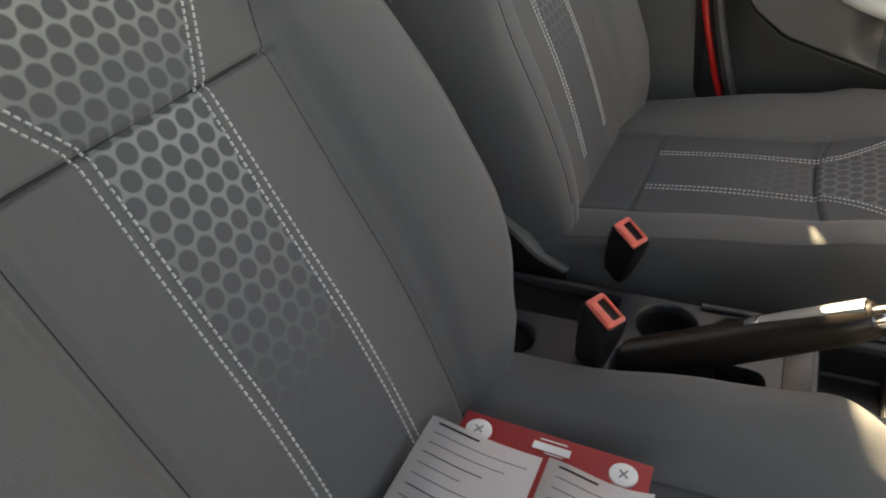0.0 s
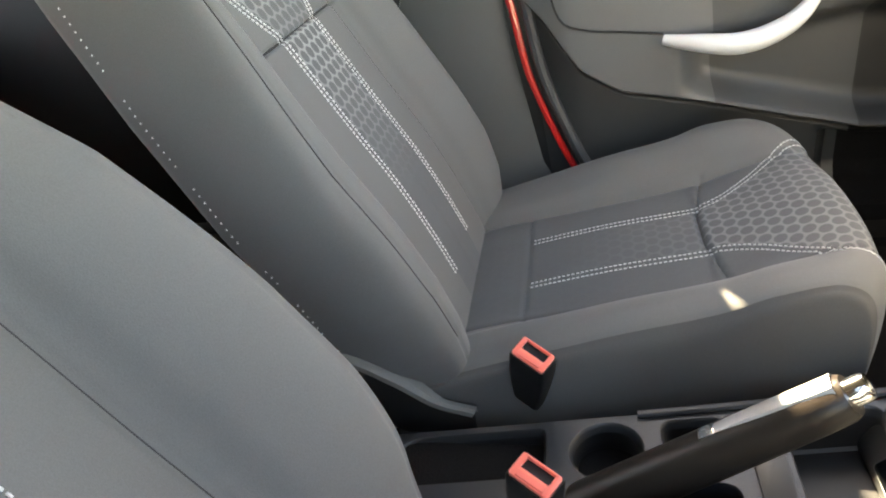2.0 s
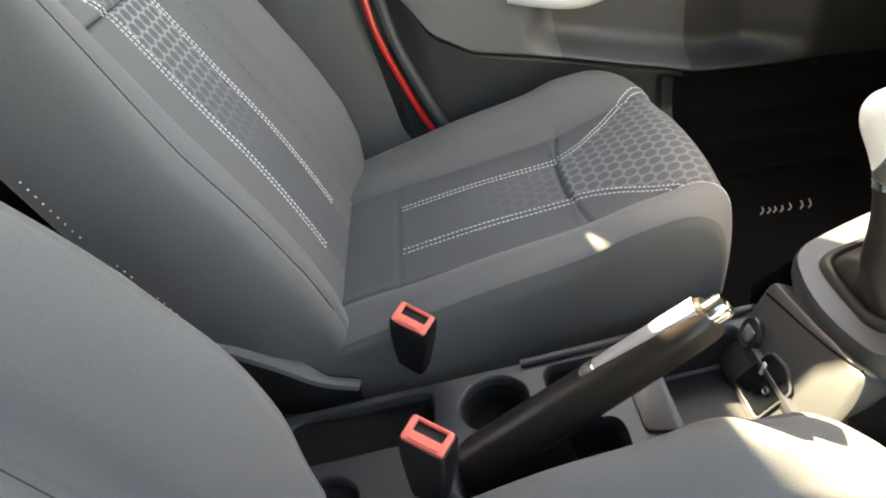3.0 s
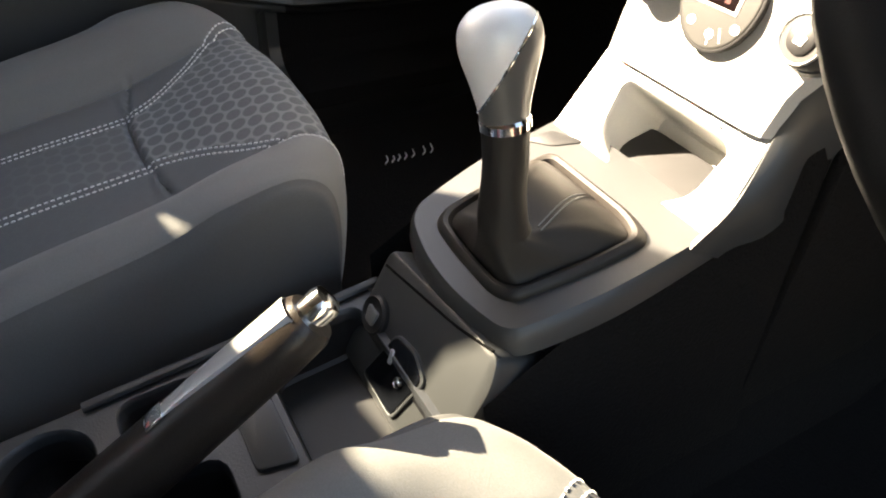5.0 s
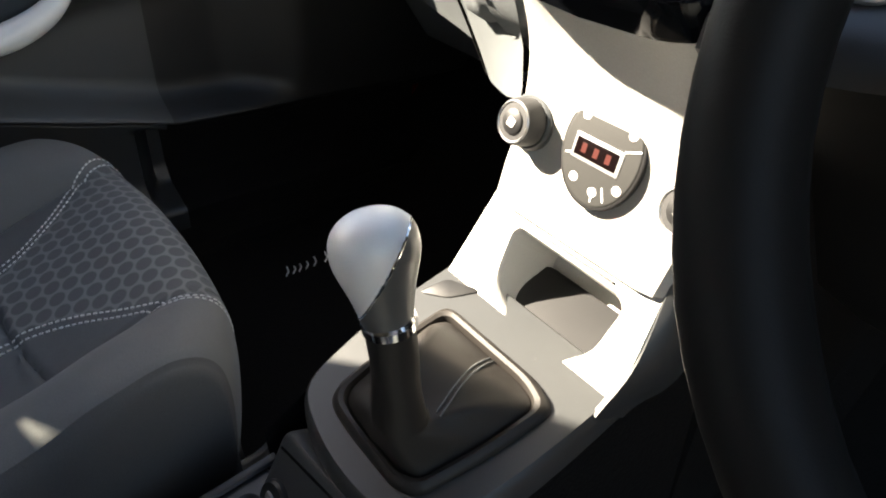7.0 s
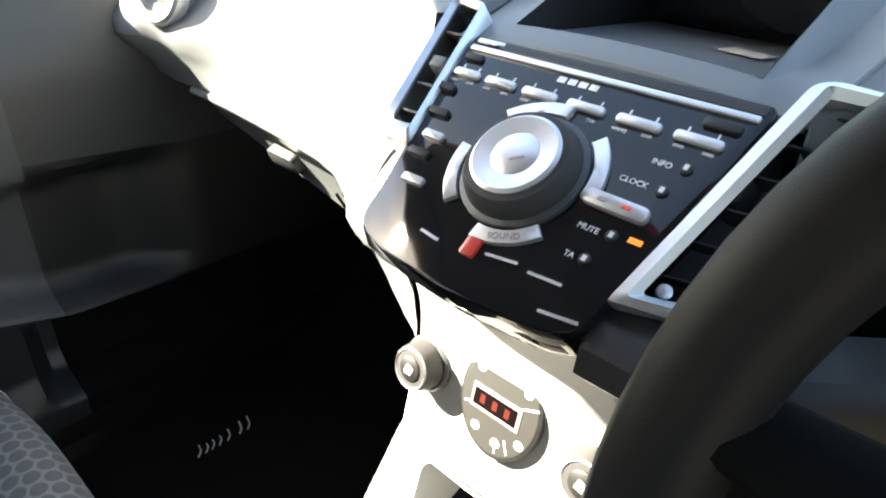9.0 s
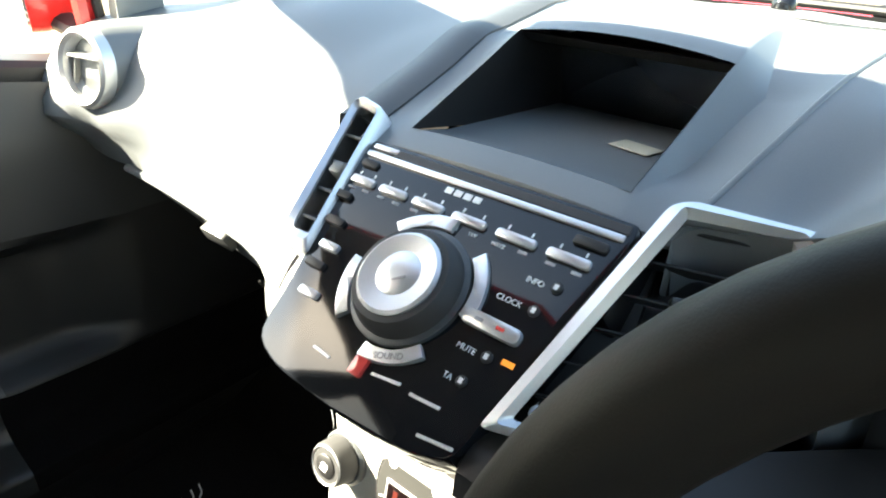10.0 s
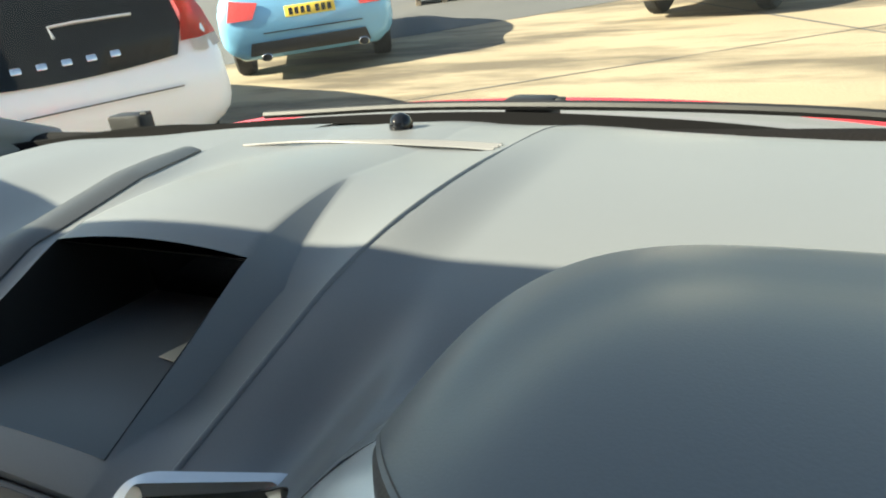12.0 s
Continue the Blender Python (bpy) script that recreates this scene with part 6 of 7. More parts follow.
    for sx in (-1, 1):
        for off in (-0.005, 0.005):
            curve = []
            for t, n in bprof:
                if 0.05 < t < 0.66 and n > -0.03:
                    s = sx * (back_stitch(t) + off)
                    curve.append((back(s, max(0.0, np.interp(s, bcross[:, 0][50:-50], bcross[:, 1][50:-50])), t, n) + out * 0.0004, out))
            stitched(bm, curve)
    tagged(part("stitching", bm, THREAD, b, "white double stitching"), kind="stuff")
    bm = bmesh.new()
    for sx in (-1, 1):
        curve = [(back(sx * 0.249, -0.095, t, n), (Vector((sx, 0, 0)) - out * 0.6).normalized()) for t, n in bprof if 0.10 < t < 0.62]
        for a, b0 in ((0, 9), (14, 30), (37, 44), (55, 78), (84, 120), (128, 150), (160, 230)):
            if len(curve[a:b0]) > 3:
                stitched(bm, curve[a:b0], 0.009, 0.0024, 0.0005)
    tagged(part("edge_stitches", bm, THREAD, b), kind="stuff")
    bm = bmesh.new()
    for sx in (-1, 1):
        line = []
        for t, n in bprof:
            if 0.0 < t < 0.64 and n > -0.03:
                s = sx * (0.1435 + 0.25 * max(0.0, t - 0.43))
                line.append(back(s, np.interp(s, bcross[:, 0][50:-50], bcross[:, 1][50:-50]), t, n) + out * 0.0008)
        tube(bm, line[::3], 0.0007, 5)
    for sx in () if crest else (-1, 1):
        line = [back(sx * 0.232, np.interp(sx * 0.232, bcross[:, 0][50:-50], bcross[:, 1][50:-50]), t, n) + out * 0.0012 for t, n in bprof if 0.06 < t < 0.62 and n > -0.03]
        tube(bm, line[::3], 0.0006, 5)
    tube(bm, [back(s, 0.0, 0.430, np.interp(0.430, bprof[:180, 0], bprof[:180, 1])) + out * 0.0008 for s in np.linspace(-0.142, 0.142, 40)], 0.0017, 5)
    part("seam", bm, RUBBER, b, "dark seam lines")
    # frame, recliner covers and runners
    bm = bmesh.new()
    box(bm, (0.42, 0.46, 0.08), pose(0, 0.33, 0.405, 4), 0.02)
    part("seat_frame", bm, DARK, seat)
    for sx in (-1, 1):
        bm = bmesh.new()
        side = spline([(-0.10, 0.50), (-0.04, 0.535), (0.02, 0.505), (0.07, 0.468), (0.115, 0.452)], 20)
        loft(bm, [[(sx * 0.225, y, z - 0.10), (sx * 0.252, y, z - 0.09), (sx * 0.262, y, z - 0.01), (sx * 0.258, y, z), (sx * 0.236, y, z + 0.001)] for y, z in side], False)
        part("recliner_cover", bm, DARK, seat, "dark plastic recliner cover")
        bm = bmesh.new()
        rows = []
        for i, (y, z) in enumerate(side):
            w = 0.006 + 0.016 * math.sin(math.pi * min(1.0, (i + 1) / 17)) ** 0.8
            rows.append([(sx * 0.262, y - 0.004, z - 0.006), (sx * 0.2635, y, z + 0.001), (sx * (0.2625 - 0.25 * w), y + 0.15 * w, z + 0.005), (sx * (0.260 - w), y + 0.3 * w, z + 0.004), (sx * (0.258 - w), y + 0.3 * w, z - 0.006)])
        loft(bm, rows)
        part("cover_edge", bm, PILLAR, seat, "pale curved edge of the recliner cover")
        bm = bmesh.new()
        box(bm, (0.035, 0.56, 0.04), pose(sx * 0.18, 0.28, 0.335), 0.008)
        part("runner", bm, DARK, seat)
    bm = bmesh.new()
    tube(bm, spline([(0.20, 0.52, 0.41), (0.215, 0.565, 0.425), (0.222, 0.595, 0.455)], 10), 0.005, 8)
    part("adjust_lever", bm, SILVER, seat, "bent metal adjuster bar")


for x, lean, low, swell, inner, base, crest, tag in ((0.350, 28.0, 0.022, 0.0, -1, (0.094, 0.474), 0.018, "grey cloth driver seat with white stitching and honeycomb print"), (-0.375, 25.5, 0.0, -0.28, 1, (0.092, 0.474), 0.0, "grey cloth passenger seat with white stitching, empty")):
    seat = thing("front_seat", (0, 0, 0), tag, "car seat", "front seats")
    seat_parts(seat, lean, low, swell, inner, base, crest)
    seat.location = (x, 0, 0)


# leaflet and folded sheet on the driver's seat
def leaflet():
    l = thing("leaflet", (0.31, 0.21, 0.53), "red and white printed leaflet lying on driver seat", "leaflet")
    m = pose(0.236, 0.200, 0.531, 3, -4, 1)
    bm = bmesh.new()
    loft(bm, [[m @ Vector((x, y, 0.003 * math.sin(9 * x + 0.6))) for x in np.linspace(0.0, 0.20, 14)] for y in np.linspace(-0.092, 0.092, 8)])
    bmesh.ops.solidify(bm, geom=bm.faces[:], thickness=0.0012)
    card = part("card", bm, REDCARD, l, "red card with round white badges")
    for x, y in ((0.022, -0.072), (0.022, 0.068)):
        bm = bmesh.new()
        slab(bm, circle(x, y, 0.013, 24), m, 0.0050, 0.0, 0.0003)
        badge = part("badge", bm, PAPER, card)
        for ang in (50, -30):
            bm = bmesh.new()
            box(bm, (0.011, 0.0016, 0.0006), m @ pose(x, y, 0.0053, 0, 0, ang), 0, 1)
            part("badge_mark", bm, INK, badge)
    for x, y, w, h in ((0.019, 0.000, 0.009, 0.036), (0.010, 0.000, 0.0014, 0.026), (0.026, 0.004, 0.0012, 0.018)):
        bm = bmesh.new()
        box(bm, (w, h, 0.0006), m @ pose(x, y, 0.0046), 0, 1)
        part("print_bar", bm, PAPER, card)
    # two open pages that arch up from the fold between them
    for k, (y0, y1) in enumerate(((-0.115, -0.004), (0.002, 0.098))):
        def sheet_at(x, y, lift=0.0, y0=y0, y1=y1, k=k):
            u = (y - y0) / (y1 - y0)
            arch = 0.020 * math.sin(math.pi * min(1.0, 0.15 + 0.85 * u) ** 0.9) if k == 0 else 0.014 * math.sin(math.pi * (1 - u) ** 1.3 * 0.9)
            return m @ Vector((x + 0.014 * math.sin(math.pi * u), y, 0.005 + arch + 0.002 * math.sin(20 * x) + lift))

        bm = bmesh.new()
        loft(bm, [[sheet_at(x, y) for x in np.linspace(0.034, 0.205, 12)] for y in np.linspace(y0, y1, 16)])
        bmesh.ops.solidify(bm, geom=bm.faces[:], thickness=0.0008)
        pg = part("page", bm, PAPER, l, "white printed page")
        for i in range(12):
            w = (y1 - y0) * (0.45 + 0.14 * ((i * 7) % 4))
            x = 0.040 + 0.0125 * i
            bm = bmesh.new()
            loft(bm, [[sheet_at(x + dx, y, 0.0006) for dx in (0, 0.0012 if i else 0.0026)] for y in np.linspace(y0 + 0.012, y0 + 0.006 + w, 10)])
            part("text_line", bm, INK if i % 3 else RUBBER, pg)


leaflet()


# ---- floor mat, passenger door ----
def floor_mat():
    f = thing("floor_mat", (-0.42, 0.75, 0.32), "black carpet floor mat with small pale lettering in passenger footwell", "floor mat")
    bm = bmesh.new()
    slab(bm, rounded([(-0.24, -0.24), (0.24, -0.24), (0.26, 0.22), (-0.26, 0.22)], 0.05, 5), pose(-0.40, 0.78, 0.322), 0.010, -0.006, 0.003)
    part("carpet", bm, CARPET, f)
    bm = bmesh.new()
    x = -0.532
    pts = []
    for k, (y, h) in enumerate(((0.778, 0.016), (0.790, 0.009), (0.800, 0.010), (0.812, 0.010), (0.826, 0.016), (0.846, 0.020), (0.860, 0.022))):
        tube(bm, spline([(x + 0.010, y - 0.004, 0.334), (x + 0.002, y + 0.004, 0.3345), (x - 0.7 * h, y + 0.003 + 0.3 * h, 0.334)], 8), 0.0013, 5)
    part("lettering", bm, PRINT, f, "pale embroidered lettering, unreadable")


floor_mat()


def door():
    d = thing("door_1", (-0.70, 0.6, 0.4), "closed grey passenger door with armrest and silver pull handle", "car door", kind="structure")

    def crease(y):
        return np.interp(y, [0.15, 0.20, 0.25, 0.31, 0.44, 0.64, 0.70, 0.85, 1.2], [0.82, 0.76, 0.672, 0.632, 0.604, 0.556, 0.54, 0.528, 0.515])

    def belt(y):
        """Height of the door's top edge, falling towards the mirror."""
        return np.interp(y, [0.1, 0.25, 0.40, 0.60, 0.75, 0.90, 1.26], [1.085, 1.062, 1.035, 1.008, 0.988, 0.958, 0.945])

    ys = np.linspace(0.15, 1.26, 116)
    zs = [np.r_[np.linspace(0.37, crease(y) - 0.016, 44), np.linspace(crease(y) - 0.014, crease(y) + 0.018, 14), np.linspace(crease(y) + 0.022, belt(y) - 0.022, 40)] for y in ys]

    def skin(y, z):
        zc = crease(y)
        x = -0.700
        arm = smooth01(zc - 0.004, zc + 0.014, z) * (1 - 0.45 * smooth01(0.86, 0.98, z))
        x += 0.040 * arm * (1 - 0.5 * smooth01(0.66, 1.0, y))
        x -= 0.005 * groove(z, zc - 0.002, 0.0035)
        hol = smooth01(0.40, 0.45, y) * (1 - smooth01(0.78, 0.92, y)) * smooth01(zc + 0.012, zc + 0.05, z) * (1 - smooth01(0.69, 0.73, z - 0.03 * smooth01(0.5, 0.7, y)))
        x -= 0.050 * hol
        x += 0.035 * (1 - smooth01(0.40, 0.46, z)) * (1 - smooth01(0.6, 0.66, y) * 0.3)
        x -= 0.05 * smooth01(0.64, 0.67, y) * smooth01(0.40, 0.43, z) * (1 - smooth01(zc - 0.03, zc - 0.01, z))
        x -= 0.03 * (1 - smooth01(0.15, 0.25, y))
        slope = 0.10 * (0.75 - z) * (1 - smooth01(0.4, 0.6, y))
        return (x, y + slope, z)

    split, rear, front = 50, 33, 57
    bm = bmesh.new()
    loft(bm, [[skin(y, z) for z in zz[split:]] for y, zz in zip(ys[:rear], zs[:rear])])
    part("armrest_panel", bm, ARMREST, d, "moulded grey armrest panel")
    # the hollow's shade is put in as a darker plastic
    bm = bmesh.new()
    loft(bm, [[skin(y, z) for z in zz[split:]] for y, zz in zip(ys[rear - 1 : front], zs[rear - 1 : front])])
    part("grip_hollow", bm, DOORDARK, d, "hollow behind the pull handle, shade put into its colour")
    bm = bmesh.new()
    loft(bm, [[skin(y, z) for z in zz[: split + 1]] for y, zz in zip(ys[:front], zs[:front])])
    part("lower_panel", bm, SURROUND, d, "dark grey lower door panel")
    upper = 78
    bm = bmesh.new()
    loft(bm, [[skin(y, z) for z in zz[upper:]] for y, zz in zip(ys[front - 1 :], zs[front - 1 :])])
    part("upper_pad", bm, SURROUND, d, "grey upper pad of the door")
    # front panel, its colour darkened further for the dashboard's shade
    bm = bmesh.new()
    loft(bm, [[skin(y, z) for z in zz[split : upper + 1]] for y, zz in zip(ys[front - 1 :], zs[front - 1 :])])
    part("front_panel", bm, DOORSHADE, d, "darker front part of the door, darkened further for shade")
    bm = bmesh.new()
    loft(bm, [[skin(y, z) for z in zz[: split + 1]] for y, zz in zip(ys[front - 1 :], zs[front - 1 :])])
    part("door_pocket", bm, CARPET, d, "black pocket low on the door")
    bm = bmesh.new()
    path = spline([(-0.640, 0.385, 0.728), (-0.622, 0.43, 0.724), (-0.612, 0.49, 0.720), (-0.612, 0.54, 0.733), (-0.618, 0.58, 0.760), (-0.640, 0.615, 0.81)], 30)
    tube(bm, path, [0.004 + 0.014 * math.sin(math.pi * min(1, 0.12 + i / 33)) for i in range(30)], 12, 0.9)
    part("pull_handle", bm, HANDLE, d, "satin silver pull handle")
    bm = bmesh.new()
    slab(bm, rounded([(0.0, 0.0), (0.14, 0.01), (0.16, 0.06), (0.04, 0.05)], 0.02), Matrix(((0, 0, 1, -0.662), (1, 0, 0, 0.44), (0, 1, 0, 0.775), (0, 0, 0, 1))), 0.006, -0.01, 0.003)
    o = part("opener_recess", bm, DARK, d)
    bm = bmesh.new()
    tube(bm, [(-0.652, 0.49, 0.80), (-0.648, 0.53, 0.805), (-0.65, 0.56, 0.815)], 0.006, 8)
    part("opener_lever", bm, SILVER, o)
    # upper pad with a seam line
    bm = bmesh.new()
    tube(bm, spline([(-0.660, 0.205, 0.86), (-0.655, 0.225, 0.775), (-0.652, 0.262, 0.752), (-0.652, 0.33, 0.742), (-0.648, 0.385, 0.735)], 24), 0.0018, 6)
    part("pad_seam", bm, DARK, d)
    bm = bmesh.new()
    tube(bm, spline([(-0.728, 0.938, 0.975), (-0.725, 0.936, 1.06), (-0.716, 0.945, 1.14), (-0.70, 0.92, 1.235), (-0.655, 0.71, 1.39)], 24), 0.014, 8)
    part("painted_corner", bm, RED, d, "red painted corner of the window frame")
    bm = bmesh.new()
    tube(bm, spline([(-0.715, 0.952, 0.975), (-0.713, 0.950, 1.06), (-0.704, 0.960, 1.14), (-0.69, 0.935, 1.235), (-0.645, 0.72, 1.395)], 24), 0.007, 8)
    part("corner_seal", bm, DARK, d)
    # painted door edge and seal beside the post
    edge = [(0.120, 0.95), (0.140, 0.83), (0.150, 0.784), (0.168, 0.679), (0.196, 0.594), (0.233, 0.505), (0.275, 0.44), (0.33, 0.40)]
    bm = bmesh.new()
    tube(bm, [(-0.708, y, z) for y, z in spline(edge, 30)], 0.0065, 8)
    part("painted_edge", bm, RED, d, "strip of red painted door frame")
    bm = bmesh.new()
    tube(bm, [(-0.700, y + 0.024, z + 0.004) for y, z in spline(edge, 30)], 0.010, 8)
    part("door_seal", bm, TRIM, d, "dark grey rubber seal")
    bm = bmesh.new()
    loft(bm, [[(-0.785, y, belt(y) - 0.046), (-0.785, y, belt(y) - 0.006), (-0.779, y, belt(y)), (-0.713, y, belt(y)), (-0.705, y, belt(y) - 0.008), (-0.705, y, belt(y) - 0.046)] for y in np.linspace(0.12, 1.24, 30)], True, True)
    part("window_sill", bm, DARK, d)
    bm = bmesh.new()
    for pth in ([(-0.735, 0.070, 0.98), (-0.70, 0.060, 1.15), (-0.62, 0.045, 1.38)],):
        tube(bm, spline(pth, 10), 0.022, 8)
    part("window_frame", bm, DARK, d)
    bm = bmesh.new()
    spk = Matrix(((0, 0, 1, -0.700), (1, 0, 0, 0.785), (0, 1, 0, 0.902), (0, 0, 0, 1)))
    big = rounded([(-0.058, -0.042), (0.052, -0.042), (0.058, 0.036), (-0.050, 0.040)], 0.030, 6)
    band(bm, big, [(p[0] * 0.88, p[1] * 0.88) for p in big], spk, 0.012, -0.02, 0.003)
    part("speaker_ring", bm, DARK, d, "black rounded door speaker ring")


door()


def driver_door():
    """Unseen door, half open, added to block light ahead of the driver's seat."""
    d = thing("door_2", (0.79, 1.0, 0.4), "red driver's door with grey lining, half open, unseen, blocking light", "car door", kind="structure")
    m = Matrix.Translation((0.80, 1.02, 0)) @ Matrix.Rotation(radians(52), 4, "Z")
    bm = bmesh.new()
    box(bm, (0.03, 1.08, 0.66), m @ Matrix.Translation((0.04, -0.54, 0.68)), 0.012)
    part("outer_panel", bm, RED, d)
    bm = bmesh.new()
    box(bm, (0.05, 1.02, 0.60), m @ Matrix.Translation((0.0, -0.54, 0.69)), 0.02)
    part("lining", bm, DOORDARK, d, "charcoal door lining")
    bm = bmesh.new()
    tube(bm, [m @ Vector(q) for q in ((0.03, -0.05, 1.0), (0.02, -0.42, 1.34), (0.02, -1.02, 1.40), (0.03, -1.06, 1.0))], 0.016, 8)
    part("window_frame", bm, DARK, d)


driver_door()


def door_mirror():
    d = thing("door_mirror", (-0.93, 0.90, 1.03), "red door mirror outside the passenger window", "door mirror")
    m = pose(-0.935, 0.93, 1.035, 90, 0, -14)
    bm = bmesh.new()
    out = rounded([(-0.09, -0.06), (0.085, -0.065), (0.095, 0.05), (-0.08, 0.06)], 0.03, 5)
    rings = [[m @ Vector((p[0] * k, p[1] * k, h)) for p in out] for k, h in ((1.0, 0.0), (1.02, -0.02), (0.92, -0.06), (0.6, -0.085), (0.2, -0.09))]
    loft(bm, rings, True, True)
    part("housing", bm, RED, d)
    bm = bmesh.new()
    slab(bm, [(p[0] * 0.93, p[1] * 0.93) for p in out], m, 0.004, -0.004, 0.001)
    part("mirror_glass", bm, MIRROR, d, "clean mirror glass")
    bm = bmesh.new()
    tube(bm, [(-0.86, 0.955, 0.985), (-0.80, 0.96, 0.975), (-0.75, 0.965, 0.975)], 0.022, 10, 0.7)
    part("mirror_arm", bm, DARK, d)


door_mirror()


# ---- steering wheel ----
def steering_wheel():
    w = thing("steering_wheel", (0.38, 0.62, 0.975), "black leather-covered steering wheel", "steering wheel")
    m = Matrix.Translation((0.38, 0.62, 0.975)) @ pose(0, 0, 0, 90 - 22.5)
    bm = bmesh.new()
    R = 0.1785
    n = 72
    rings = []
    for i in range(n + 1):
        a = 2 * math.pi * i / n
        grip = 1 + 0.10 * (groove(abs(math.cos(a)), 0.82, 0.15))
        c = Vector((R * math.cos(a), R * math.sin(a), 0))
        d = Vector((math.cos(a), math.sin(a), 0))
        rings.append([m @ (c + 0.0165 * grip * (math.cos(b) * d + math.sin(b) * Vector((0, 0, 1.12)))) for b in np.linspace(0, 2 * math.pi, 17)[:-1]])
    loft(bm, rings, True)
    bmesh.ops.remove_doubles(bm, verts=bm.verts, dist=0.0001)
    part("rim", bm, LEATHER, w, "thick black leather rim")
    for a in (8, 172, 270):
        bm = bmesh.new()
        d = Vector((math.cos(radians(a)), math.sin(radians(a)), 0))
        tube(bm, [m @ (d * 0.05 + Vector((0, 0, -0.012))), m @ (d * 0.11 + Vector((0, 0, -0.018))), m @ (d * 0.172)], [0.030, 0.022, 0.015], 12, 0.5)
        part("spoke", bm, MATT, w)
    bm = bmesh.new()
    slab(bm, rounded([(-0.075, -0.06), (0.075, -0.06), (0.085, 0.03), (0.05, 0.06), (-0.05, 0.06), (-0.085, 0.03)], 0.025, 5), m, 0.006, -0.05, 0.010)
    part("hub", bm, MATT, w)
    bm = bmesh.new()
    tube(bm, [m @ Vector((0, 0, -0.04)), m @ Vector((0, 0, -0.30))], 0.035, 16)
    part("column", bm, MATT, w)


steering_wheel()


# ---- vehicles in the yard ----
def wheel(parent, m, r):
    bm = bmesh.new()
    lathe(bm, [(r * 0.62, -0.10), (r * 0.93, -0.10), (r, -0.075), (r, 0.075), (r * 0.93, 0.10), (r * 0.62, 0.10)], m, 36)
    t = part("wheel", bm, TYRE, parent, "black tyre on an alloy rim")
    bm = bmesh.new()
    lathe(bm, [(r * 0.64, 0.06), (r * 0.64, 0.085), (r * 0.58, 0.09), (r * 0.55, 0.06)], m, 30)
    lathe(bm, [(r * 0.14, 0.05), (r * 0.14, 0.09), (r * 0.10, 0.095), (0.005, 0.095)], m, 20)
    for k in range(5):
        box(bm, (r * 0.5, 0.05, 0.02), m @ pose(0, 0, 0.075, 0, 0, 72 * k) @ Matrix.Translation((r * 0.33, 0, 0)), 0.006, 1)
    part("rim", bm, ALLOY, t)
    bm = bmesh.new()
    lathe(bm, [(r * 0.60, 0.03), (r * 0.3, 0.02), (0.005, 0.02)], m, 24)
    part("brake_disc", bm, DARK, t)


